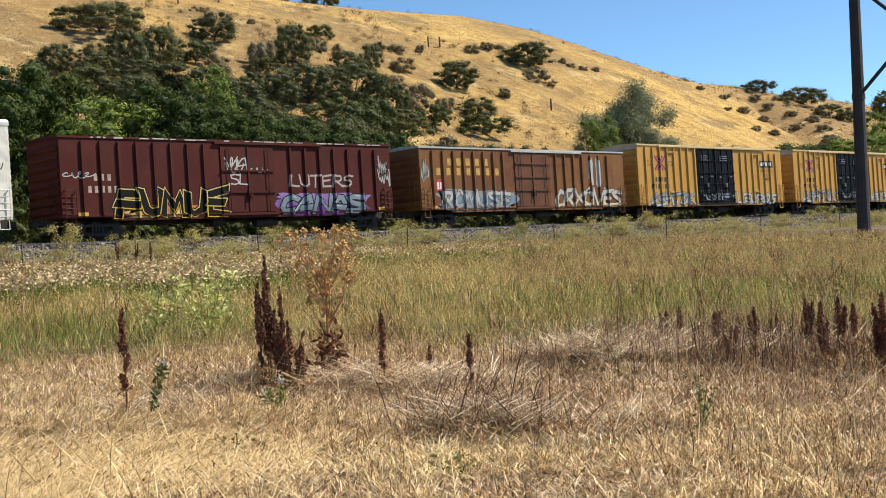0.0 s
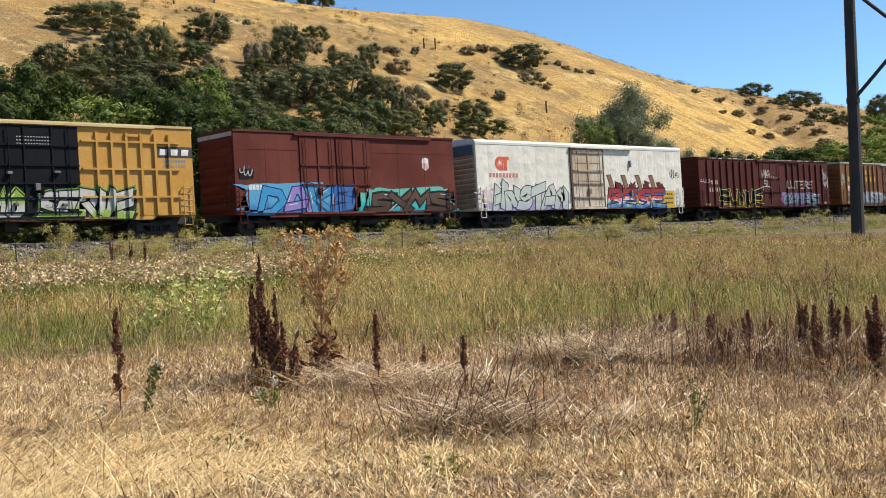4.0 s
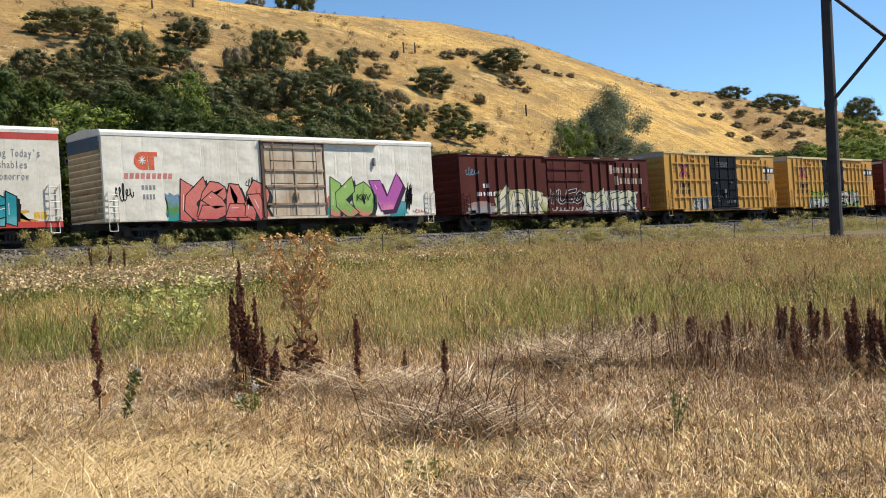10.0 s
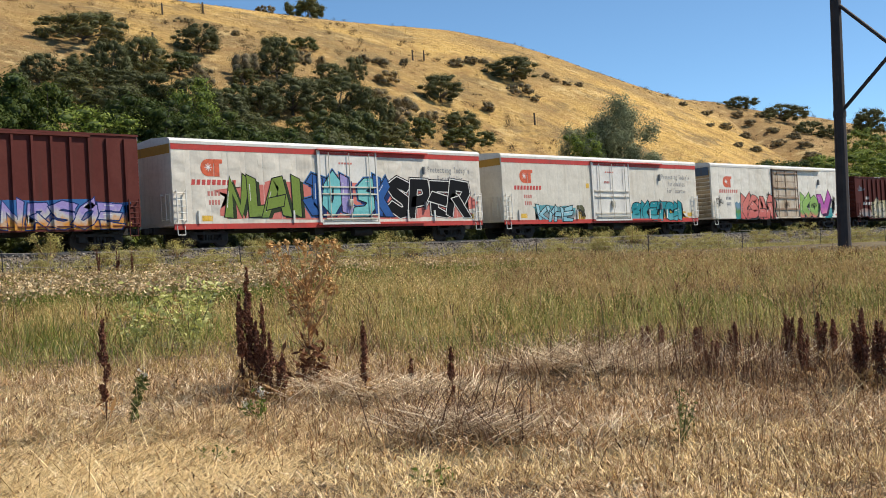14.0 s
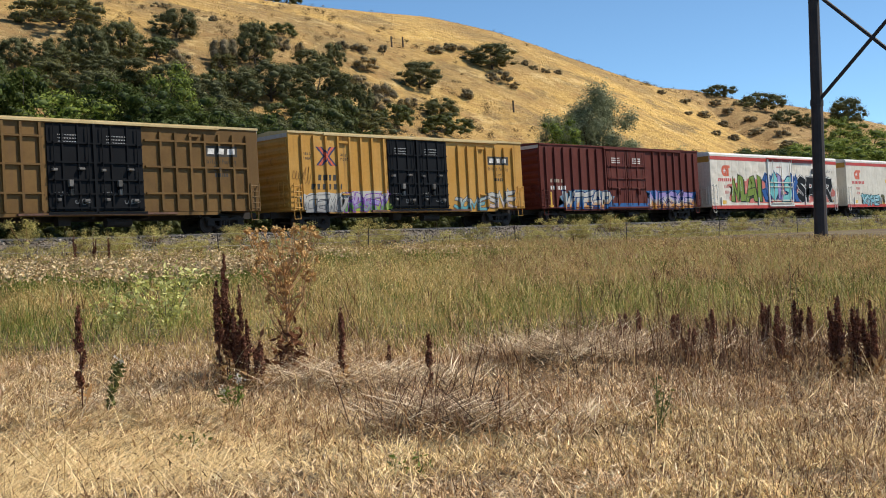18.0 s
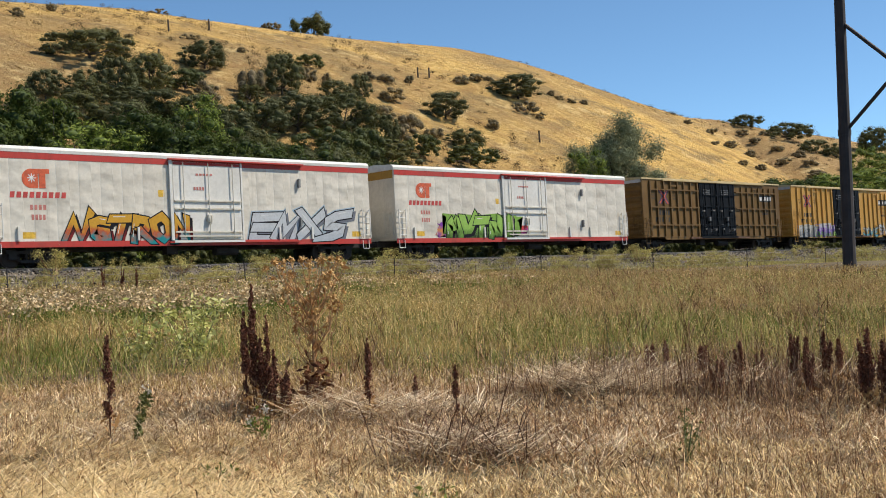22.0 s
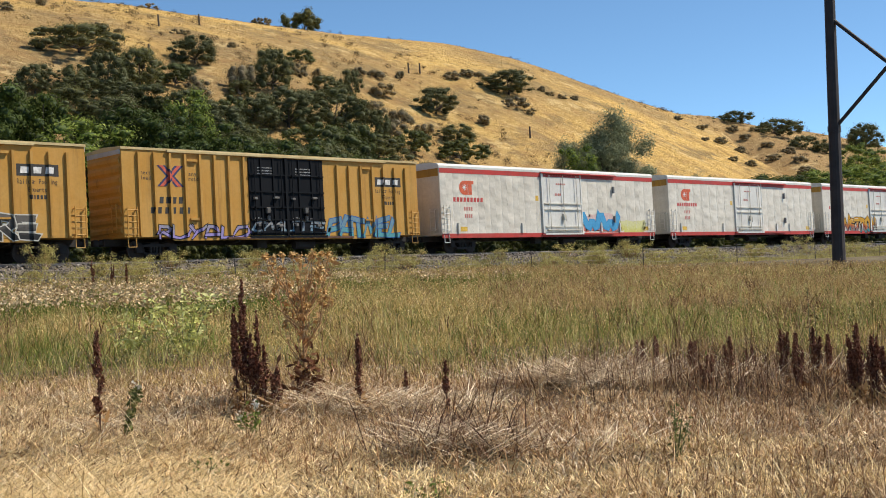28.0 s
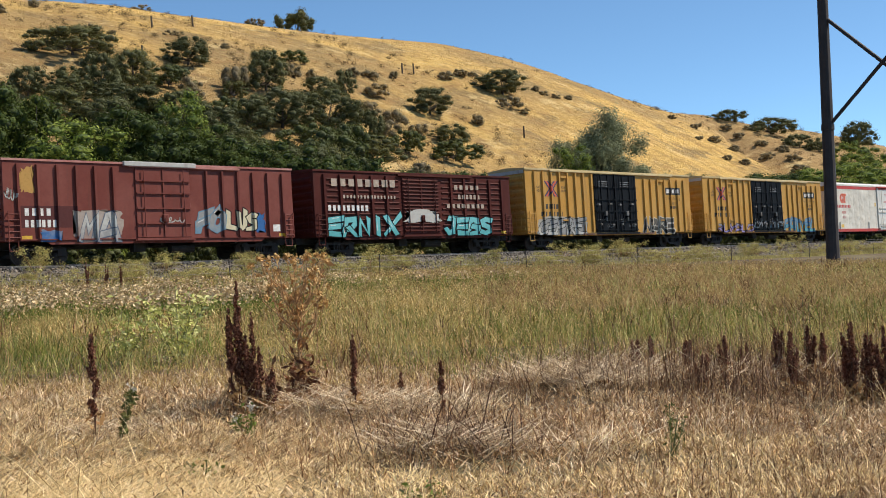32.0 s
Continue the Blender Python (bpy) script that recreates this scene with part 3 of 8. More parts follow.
# ---- plants built from many small leaves
def leaf_cloud(centres, radii, count, size, rng, flat=0.75, narrow=0.55, droop=0.0, shell=0.7, whole=None):
    """Leaves spread through ellipsoid lobes, most of them near the lobes' skin and lying along it."""
    centres, radii = np.asarray(centres, float), np.asarray(radii, float)
    wgt = radii[:, 0] * radii[:, 2]
    k = rng.choice(len(centres), count, p=wgt / wgt.sum())
    d = rng.normal(size=(count, 3))
    d /= np.linalg.norm(d, axis=1, keepdims=True)
    rad = rng.uniform(shell, 1.08, count) ** 0.8
    # sprays of leaves that stick out of the lobes, and hollows between them
    ph = k[:, None] * 1.7 + np.array([0.3, 2.1, 4.4])
    rad *= 1 + 0.13 * np.sin(d * 4.3 + ph).sum(1) + 0.07 * np.sin(d[:, [2, 0, 1]] * 9.1 + ph * 2).sum(1)
    p = centres[k] + d * radii[k] * rad[:, None]
    if whole is not None:
        # leaves turn outwards from the crown as well as from their lobe
        q = (p - np.array(whole[0])) / np.array(whole[1])
        q /= np.linalg.norm(q, axis=1, keepdims=True) + 1e-9
        d = d + q * 0.3
        d /= np.linalg.norm(d, axis=1, keepdims=True) + 1e-9
    a = rng.normal(size=(count, 3))
    a[:, 2] = a[:, 2] * flat - droop
    a -= d * (a * d).sum(1, keepdims=True) * 0.75
    a /= np.linalg.norm(a, axis=1, keepdims=True)
    b = np.cross(a, d + rng.normal(0, 0.28, (count, 3)))
    b /= np.linalg.norm(b, axis=1, keepdims=True) + 1e-9
    s = size * rng.uniform(0.55, 1.3, count)[:, None]
    return p, a * s * 0.5, b * s * 0.5 * narrow


def darts(p, a, b):
    return np.stack([p - a + b * 0.8, p + a, p - a - b * 0.8], 1).reshape(-1, 3)


def quads_mesh(name, v, material):
    return with_material(fast_mesh(name, v, np.arange(len(v)).reshape(-1, 4)), material)


def lobe_cores(cs, rs, share, rng):
    """Rough solid hearts added inside the lobes; their darker colour stands for shade among leaves."""
    nu, nv = 7, 5
    co, tris = [], []
    for c, r in zip(cs, rs):
        at = len(co) * (nv + 1) * nu
        t = (np.pi * np.arange(nv + 1) / nv)[:, None]
        f = (2 * np.pi * np.arange(nu) / nu)[None, :]
        g = np.stack([np.sin(t) * np.cos(f), np.sin(t) * np.sin(f), np.cos(t) + 0 * f], -1)
        k = rng.uniform(0.82, 1.1, (nv + 1, nu, 1))
        k[0], k[-1] = k[0, 0], k[-1, 0]
        co.append((np.array(c) + g * k * np.array(r) * share).reshape(-1, 3))
        for i in range(nv):
            for j in range(nu):
                j2 = (j + 1) % nu
                tris += [(at + i * nu + j, at + (i + 1) * nu + j, at + (i + 1) * nu + j2), (at + i * nu + j, at + (i + 1) * nu + j2, at + i * nu + j2)]
    return np.concatenate(co), np.array(tris)


def tree_mesh_pair(seed, w, h, lobes, count, size, material, trunk=0.25, droop=0.0, narrow=0.7, spread=1.0, low=0.1, shell=0.55, lobe=(0.13, 0.24), core=0.32, inner=None, tall=None, dome=False):
    """Trunk with limbs, and a crown of lobes of leaves, for a plant w wide and h high."""
    rng = np.random.default_rng(seed)
    cs, rs = [], []
    for i in range(lobes):
        t = rng.uniform(0, 2 * math.pi)
        u = rng.uniform(0, 1) ** 0.45
        zz = rng.uniform(low, 0.92)
        belly = math.sin(math.pi * (0.14 + 0.74 * zz)) ** 0.6
        r = rng.uniform(*lobe) * w
        if dome:
            zz = rng.uniform(-0.9, 1.0)
            belly = math.sqrt(max(0.0, 1 - min(0.98, abs(zz) * (1 if zz > 0 else 0.6)) ** 2.2)) * (1 + 0.16 * math.sin(3 * t + seed) + 0.10 * math.sin(5 * t + 2 * seed))
            zz = 0.46 + 0.46 * zz * rng.uniform(0.75, 1.05) * (1 - 0.12 * u)
            u = max(u, rng.uniform(0.5, 1.0))
        cs.append((math.cos(t) * u * belly * (w / 2 - r * 0.7) * spread, math.sin(t) * u * belly * (w / 2 - r * 0.7), zz * h * 0.97))
        rs.append((r, r, r * rng.uniform(0.7, 0.95) * (tall or min(1.3, h / w * 1.3))))
    v = darts(*leaf_cloud(cs, rs, count, size, rng, droop=droop, narrow=narrow, shell=shell, whole=((0, 0, h * 0.4), (w / 2, w / 2, h / 2))))
    tris = np.arange(len(v)).reshape(-1, 3)
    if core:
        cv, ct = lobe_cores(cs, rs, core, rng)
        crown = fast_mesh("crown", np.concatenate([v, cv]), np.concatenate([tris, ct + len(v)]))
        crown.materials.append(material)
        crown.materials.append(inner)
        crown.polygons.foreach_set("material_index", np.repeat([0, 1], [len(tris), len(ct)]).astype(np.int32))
    else:
        crown = with_material(fast_mesh("crown", v, tris), material)
    bm = bmesh.new()
    tr = trunk
    fork = Vector((0, 0, h * max(0.15, low)))
    tube(bm, (0, 0, -0.5), fork, tr, tr * 0.7, 8)
    for c in cs[:min(lobes, 9)]:
        mid = fork.lerp(Vector(c), 0.5) + Vector((0, 0, 0.05 * h))
        tube(bm, fork, mid, tr * 0.5, tr * 0.3, 6)
        tube(bm, mid, c, tr * 0.3, tr * 0.08, 5)
    return crown, mesh_of(bm, "trunk", M_BARK)


def plant_maker(name, category, label, w, h, pairs, group, wide=None):
    """A function that sets copies of a plant on the land, scaled to the size wanted."""
    def put(x, y, width, height, turn=0.0, which=0, z=None):
        use, uw, uh = pairs, w, h
        if wide and width / height > (w / h + wide[0] / wide[1]) / 2:
            uw, uh, use = wide
        crown, trunk = use[which % len(use)]
        ob = tagged(new(name), label, category, group)
        tagged(part("crown", crown, None, ob), kind="stuff")
        part("trunk", trunk, None, ob)
        ob.matrix_basis = Matrix.LocRotScale((x, y, (ground_z(x, y) if z is None else z) - 0.15), Euler((0, 0, turn)), (width / uw, width / uw, height / uh))
        return ob
    return put

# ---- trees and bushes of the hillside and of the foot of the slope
# hearts coloured darker than their leaves, for the shade within each crown
CORE_OAK, CORE_TREE, CORE_BRIGHT, CORE_SHRUB = [plain(n + "_shade_core", c, 0.95, 0, 0.45, 1.6) for n, c in (("oak", (0.080, 0.083, 0.036)), ("tree", (0.046, 0.066, 0.021)), ("box_elder", (0.078, 0.106, 0.028)), ("shrub", (0.070, 0.080, 0.031)))]
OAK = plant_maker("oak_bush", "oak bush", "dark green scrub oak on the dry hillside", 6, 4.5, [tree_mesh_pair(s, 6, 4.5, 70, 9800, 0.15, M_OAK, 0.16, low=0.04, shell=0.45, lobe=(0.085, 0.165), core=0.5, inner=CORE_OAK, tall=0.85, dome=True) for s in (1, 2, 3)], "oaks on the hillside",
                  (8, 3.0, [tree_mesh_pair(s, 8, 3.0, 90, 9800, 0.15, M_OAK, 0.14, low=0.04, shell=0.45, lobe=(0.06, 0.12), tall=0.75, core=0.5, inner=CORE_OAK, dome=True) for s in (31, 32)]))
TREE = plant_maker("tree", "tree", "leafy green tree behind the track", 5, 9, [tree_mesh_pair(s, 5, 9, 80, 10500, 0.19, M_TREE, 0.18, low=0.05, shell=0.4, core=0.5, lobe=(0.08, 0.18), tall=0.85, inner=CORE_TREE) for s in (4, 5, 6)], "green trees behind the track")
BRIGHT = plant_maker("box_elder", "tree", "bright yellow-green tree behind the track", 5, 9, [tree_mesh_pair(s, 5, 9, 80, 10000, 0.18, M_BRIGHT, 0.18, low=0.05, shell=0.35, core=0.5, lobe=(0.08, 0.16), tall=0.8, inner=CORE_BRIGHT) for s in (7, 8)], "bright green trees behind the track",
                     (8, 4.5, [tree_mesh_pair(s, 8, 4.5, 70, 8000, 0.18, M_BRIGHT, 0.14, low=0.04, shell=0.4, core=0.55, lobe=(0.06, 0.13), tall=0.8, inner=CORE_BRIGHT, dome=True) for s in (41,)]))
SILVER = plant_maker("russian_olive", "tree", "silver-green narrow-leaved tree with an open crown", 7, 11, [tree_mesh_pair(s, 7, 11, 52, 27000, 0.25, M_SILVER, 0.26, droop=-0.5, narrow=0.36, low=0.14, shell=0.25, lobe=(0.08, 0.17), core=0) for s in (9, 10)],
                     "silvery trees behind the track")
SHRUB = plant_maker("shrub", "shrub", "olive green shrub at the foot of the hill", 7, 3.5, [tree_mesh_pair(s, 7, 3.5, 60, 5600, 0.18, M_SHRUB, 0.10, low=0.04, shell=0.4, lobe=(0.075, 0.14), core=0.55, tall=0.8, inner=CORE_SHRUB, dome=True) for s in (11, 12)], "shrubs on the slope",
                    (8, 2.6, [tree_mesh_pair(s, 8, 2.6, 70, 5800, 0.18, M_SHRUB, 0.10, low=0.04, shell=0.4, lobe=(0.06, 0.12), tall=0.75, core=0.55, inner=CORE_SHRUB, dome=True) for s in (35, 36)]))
SAGE = plant_maker("sage_bush", "sagebrush", "grey-brown sagebrush clump on the dry slope", 4, 2.2, [tree_mesh_pair(s, 4, 2.2, 20, 2800, 0.15, M_SAGE, 0.07, low=0.05, shell=0.5, core=0.6, inner=M_SAGECORE, dome=True) for s in (13, 14, 15)], "sagebrush on the slope",
                   (5.5, 1.9, [tree_mesh_pair(s, 5.5, 1.9, 30, 3400, 0.15, M_SAGE, 0.07, low=0.08, shell=0.5, lobe=(0.08, 0.14), core=0.6, tall=1.0, inner=M_SAGECORE, dome=True) for s in (37, 38)]))
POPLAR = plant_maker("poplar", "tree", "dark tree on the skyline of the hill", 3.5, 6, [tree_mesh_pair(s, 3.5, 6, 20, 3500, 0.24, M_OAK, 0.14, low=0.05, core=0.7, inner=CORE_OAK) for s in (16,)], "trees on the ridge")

OAK(64.6, 115.6, 11.2, 3.5, 3.9, 0)
OAK(78.1, 114.1, 6.0, 3.9, 4.6, 1)
SHRUB(70.7, 107.1, 5.6, 2.7, 4.9, 2)
OAK(53.9, 104.9, 4.1, 3.3, 5.8, 0)
OAK(58.3, 105.6, 3.7, 3.0, 4.6, 1)
OAK(61.3, 104.7, 4.6, 4.8, 5.7, 2)
OAK(65.8, 106.0, 5.7, 4.8, 0.2, 0)
OAK(57.4, 103.1, 5.0, 3.1, 2.9, 1)
OAK(61.0, 102.2, 4.5, 2.6, 5.8, 2)
OAK(50.6, 102.6, 2.6, 2.7, 4.0, 0)
SAGE(78.4, 106.4, 3.7, 3.9, 5.6, 1)
OAK(83.1, 106.6, 5.7, 5.5, 0.7, 2)
SHRUB(100.0, 122.3, 5.0, 1.9, 2.9, 0)
OAK(77.4, 104.9, 3.2, 2.3, 1.5, 1)
SAGE(92.4, 113.2, 2.4, 2.2, 3.4, 2)
SAGE(96.2, 114.2, 1.9, 2.2, 3.6, 0)
OAK(90.5, 106.3, 4.9, 3.4, 0.1, 1)
OAK(99.1, 111.6, 3.4, 3.9, 1.3, 2)
OAK(77.7, 97.3, 7.6, 4.8, 1.7, 0)
OAK(83.9, 97.4, 7.6, 5.3, 5.7, 1)
OAK(73.1, 96.2, 5.9, 4.3, 4.7, 2)
SHRUB(71.4, 98.4, 5.2, 2.9, 1.0, 0)
OAK(87.9, 95.4, 4.2, 4.4, 4.9, 1)
OAK(111.0, 108.5, 6.5, 4.1, 0.9, 2)
SAGE(107.4, 119.0, 2.5, 1.5, 3.8, 0)
SAGE(110.5, 119.2, 3.0, 1.6, 0.8, 1)
SAGE(105.3, 112.5, 3.8, 2.1, 0.0, 2)
SAGE(96.5, 104.5, 3.9, 2.3, 5.4, 0)
SAGE(99.0, 102.7, 3.5, 2.6, 1.3, 1)
SAGE(92.0, 97.3, 4.0, 2.5, 1.3, 2)
SHRUB(92.0, 94.0, 5.1, 3.1, 6.1, 0)
SAGE(99.1, 99.3, 3.0, 2.2, 5.4, 1)
OAK(66.0, 93.7, 6.3, 4.1, 1.8, 2)
OAK(64.9, 96.8, 6.0, 4.1, 6.0, 0)
SHRUB(63.1, 99.5, 3.7, 2.2, 3.3, 1)
SAGE(71.7, 104.5, 2.9, 2.6, 4.2, 2)
OAK(83.3, 93.9, 4.0, 2.9, 1.3, 0)
SHRUB(77.6, 92.9, 7.4, 2.6, 5.8, 1)
SHRUB(68.8, 92.4, 5.6, 2.3, 4.3, 2)
OAK(134.3, 116.1, 8.6, 4.3, 6.0, 0)
SAGE(130.2, 111.7, 4.8, 1.7, 5.5, 1)
SAGE(128.3, 121.9, 2.8, 1.7, 1.9, 2)
SAGE(132.7, 123.1, 2.8, 1.5, 2.2, 0)
SAGE(135.6, 123.1, 2.0, 1.2, 1.0, 1)
SAGE(131.1, 109.6, 2.0, 1.2, 0.9, 2)
SAGE(145.5, 119.0, 1.5, 1.1, 0.4, 0)
SAGE(145.7, 117.5, 1.8, 1.0, 1.9, 1)
SAGE(147.2, 116.4, 1.7, 1.0, 3.7, 2)
SAGE(151.1, 117.0, 1.7, 0.9, 0.0, 0)
OAK(104.0, 98.6, 5.8, 2.9, 4.2, 1)
SHRUB(98.7, 92.9, 6.4, 2.9, 2.1, 2)
SAGE(116.3, 105.2, 2.1, 1.6, 1.9, 0)
SAGE(115.8, 120.0, 1.5, 1.5, 5.1, 1)
SAGE(91.3, 107.4, 2.4, 1.7, 3.0, 2)
OAK(244.6, 144.1, 9.2, 3.0, 2.0, 0)
OAK(243.5, 132.6, 12.3, 4.2, 3.0, 1)
OAK(236.0, 122.0, 8.4, 3.4, 4.4, 2)
OAK(266.0, 122.8, 9.2, 7.3, 0.4, 0)
BRIGHT(217.1, 102.2, 11.0, 6.5, 6.0, 1)
OAK(239.6, 119.3, 6.8, 2.7, 0.1, 2)
SAGE(186.7, 121.2, 2.2, 1.1, 4.6, 0)
SAGE(189.8, 118.4, 2.7, 1.3, 5.2, 1)
SAGE(236.1, 139.3, 3.2, 1.7, 0.1, 2)
SAGE(180.6, 108.9, 3.1, 1.6, 4.9, 0)
SAGE(232.2, 133.8, 3.1, 1.8, 2.3, 1)
SAGE(239.4, 135.8, 2.8, 1.2, 3.6, 2)
SAGE(181.6, 105.9, 2.4, 1.4, 0.1, 0)
SAGE(227.1, 126.1, 3.5, 1.7, 0.3, 1)
SAGE(212.3, 116.9, 3.7, 1.8, 1.1, 2)
SAGE(219.1, 116.8, 3.3, 1.8, 5.9, 0)
SAGE(210.2, 109.9, 3.2, 1.6, 1.2, 1)
SAGE(171.4, 101.2, 1.9, 1.1, 4.7, 2)
SAGE(173.5, 99.3, 2.2, 1.2, 5.8, 0)
SAGE(175.9, 109.1, 1.8, 1.0, 5.8, 1)
SAGE(205.5, 106.6, 4.0, 1.8, 2.2, 0)
SAGE(73.7, 140.7, 1.8, 1.4, 3.3, 1)
SAGE(65.1, 132.6, 2.0, 1.3, 4.8, 2)
SAGE(71.0, 123.4, 3.8, 1.1, 0.7, 0)
SAGE(74.1, 123.5, 1.3, 0.8, 4.6, 1)
SAGE(84.5, 126.7, 2.5, 0.9, 4.9, 2)
SAGE(88.4, 121.1, 1.5, 0.9, 5.3, 0)
SAGE(114.5, 148.7, 3.5, 1.3, 0.2, 1)
SAGE(95.1, 149.8, 3.2, 0.8, 5.9, 2)
OAK(57.0, 96.0, 7.0, 4.2, 0.4, 0)
OAK(61.5, 99.5, 6.4, 3.8, 1.9, 1)
OAK(53.5, 98.5, 6.0, 4.0, 3.3, 2)
OAK(49.0, 97.0, 6.2, 4.0, 2.3, 1)
OAK(58.0, 91.0, 6.0, 3.8, 5.1, 0)

rnd = random.Random(77)
for x, y, w, h in ((29.2, 62, 5.0, 11.2), (31.8, 64, 4.2, 10.6), (32.4, 63, 4.2, 11), (35.1, 60.5, 4, 9.0), (38.7, 62.5, 5.5, 10.6), (43.6, 66, 4.2, 9.8), (27.4, 60, 4.6, 9.2), (26.0, 62.5, 5, 10.8), (22.5, 62, 5, 11),
                   (41.5, 62.0, 4.5, 8.6), (44.6, 64, 5, 9.7), (48.6, 64, 5.4, 9.2), (53.0, 64, 5, 8.6), (57.7, 64, 4.6, 8.2), (61.5, 63, 4.4, 7.6), (65, 62, 4, 7.6), (69, 60, 3.4, 7.4), (67, 61.5, 3.2, 7.4)):
    TREE(x, y, w * 1.2, h * 1.1, rnd.uniform(0, 6), rnd.randrange(3))
for x, y, w, h in ((96.7, 61, 4, 8.0), (100.5, 61, 4, 7.6), (106, 62, 5, 8.0), (111.3, 62, 6, 8.8), (116, 63, 6, 9.2), (121, 63, 7, 9.6), (127, 63, 7, 10), (133, 63, 7, 10.6), (140, 63.5, 7.5, 12), (148, 64, 8, 12)):
    (BRIGHT if x > 120 else TREE)(x, y, w * 1.25, h * 1.08, rnd.uniform(0, 6), rnd.randrange(3))
BRIGHT(33.2, 59.6, 7.0, 10.4, 0.3, 0)
BRIGHT(48.6, 72.0, 5.0, 12.0, 1.3, 1)
# thicket right behind the track
for i in range(44):
    SHRUB(12 + i * 3.2 + rnd.uniform(-0.8, 0.8), rnd.uniform(54.9, 55.4), rnd.uniform(3.4, 4.4), rnd.uniform(2.2, 3.2), rnd.uniform(0, 6), i)
# oaks and shrubs that close the lower slope
for i in range(62):
    yy = rnd.uniform(67, 91)
    xx = yy * math.tan(math.radians(rnd.uniform(25.5, 43.0)))
    (SHRUB if i % 3 == 0 else OAK)(xx, yy, rnd.uniform(5, 8), rnd.uniform(3.0, 4.6), rnd.uniform(0, 6), i)
for i in range(16):
    yy = rnd.uniform(72, 96)
    SAGE(yy * math.tan(math.radians(rnd.uniform(39.0, 46.0))), yy, rnd.uniform(3, 5), rnd.uniform(1.4, 2.4), rnd.uniform(0, 6), i)
SILVER(89.8, 66.0, 9.4, 13.8, 2.6, 1)
SILVER(86.4, 66.5, 6.6, 10.8, 1.2, 1)
SILVER(92.8, 65.5, 6.0, 9.4, 2.2, 1)
SILVER(95.4, 64.0, 4.6, 8.4, 3.1, 1)
SILVER(88.2, 67.0, 6.0, 11.0, 4.1, 0)
SILVER(91.4, 67.0, 6.0, 11.2, 0.9, 1)
SILVER(102.5, 64.0, 6.0, 8.6, 1.7, 1)
BRIGHT(83.4, 65.0, 4.6, 11.0, 2.0, 1)
POPLAR(127.9, 155.0, 4.5, 5.8, 0.2)
POPLAR(130.2, 155.0, 3.4, 4.8, 1.2)
POPLAR(124.4, 155.0, 2.2, 4.2, 2.2)


def hill_growth():
    """Grass tufts and small brush over the slope, denser in the gullies and along the crest."""
    rng = np.random.default_rng(21)
    # tufts
    n = 20000
    y = rng.uniform(64, 150.5, n)
    head = np.radians(rng.uniform(20, 68, n))
    x = y * np.tan(head)
    z = np.array([ground_z(a, b) for a, b in zip(x, y)])
    h = rng.uniform(0.06, 0.18, n)
    w = rng.uniform(0.05, 0.13, n)
    t = rng.uniform(0, 6.28, n)
    dx, dy = np.cos(t) * w, np.sin(t) * w
    lx, ly = rng.normal(0, 0.35, n) * h, rng.normal(0, 0.35, n) * h
    v = np.stack([np.stack([x - dx, y - dy, z - 0.05], -1), np.stack([x + dx, y + dy, z - 0.05], -1), np.stack([x + lx, y + ly, z + h], -1)], 1).reshape(-1, 3)
    me = with_material(fast_mesh("hill_grass", v, np.arange(len(v)).reshape(-1, 3)), M_HILLTUFT)
    tagged(new("hill_grass", me), "golden dry grass tufts on the hillside", "grass", kind="stuff")
    # brush
    cs, rs = [], []
    r2 = random.Random(3)
    while len(cs) < 900:
        y = r2.uniform(66, 150)
        x = y * math.tan(math.radians(r2.uniform(20, 68)))
        m = noise.noise((x * 0.03, y * 0.05, 5.5)) * 0.6
        if 85 < x < 130 and 92 < y < 128:
            m += 0.55
        if x > 190 - (150 - y) * 0.45 and x > 165:
            m += 0.6
        if y > 147:
            m += 0.35
        if y < 95 and x < 110:
            m += 0.25
        if x < 100 and y > 100:
            m += 0.22
        if 120 < x < 190 and y < 118:
            m -= 0.5
        if r2.random() < m:
            s = r2.uniform(0.25, 0.75) * (0.7 if y > 147 else 1)
            cs.append((x, y, ground_z(x, y) + s * 0.35))
            rs.append((s * 1.1, s * 1.1, s * 0.8))
    v = darts(*leaf_cloud(cs, rs, 80000, 0.14, rng, shell=0.35))
    me = with_material(fast_mesh("brush", v, np.arange(len(v)).reshape(-1, 3)), M_BRUSH)
    tagged(new("brush", me), "low brown brush scattered on the slope", "brush", kind="stuff")


hill_growth()

# ---- freight train: car space is x along the side from its rear end, y away from the viewer, z up from the rail
def glyph_cache():
    """Flat letter shapes of the built-in font, scaled to a unit cap height."""
    made = {}
    for ch in "ABCDEFGHIJKLMNOPQRSTUVWXYZabcdefghijklmnopqrstuvwxyz'&":
        cu = bpy.data.curves.new("glyph", "FONT")
        cu.body, cu.resolution_u = ch, 2
        ob = bpy.data.objects.new("glyph", cu)
        scene.collection.objects.link(ob)
        made[ch] = ob
    deps = bpy.context.evaluated_depsgraph_get()
    out = {}
    for key, ob in made.items():
        me = bpy.data.meshes.new_from_object(ob.evaluated_get(deps))
        out[key] = ([(v.co.x / 0.69, v.co.y / 0.69) for v in me.vertices], [tuple(p.vertices) for p in me.polygons])
        bpy.data.meshes.remove(me)
    for ob in made.values():
        cu = ob.data
        bpy.data.objects.remove(ob)
        bpy.data.curves.remove(cu)
    return out


GLYPHS = glyph_cache()


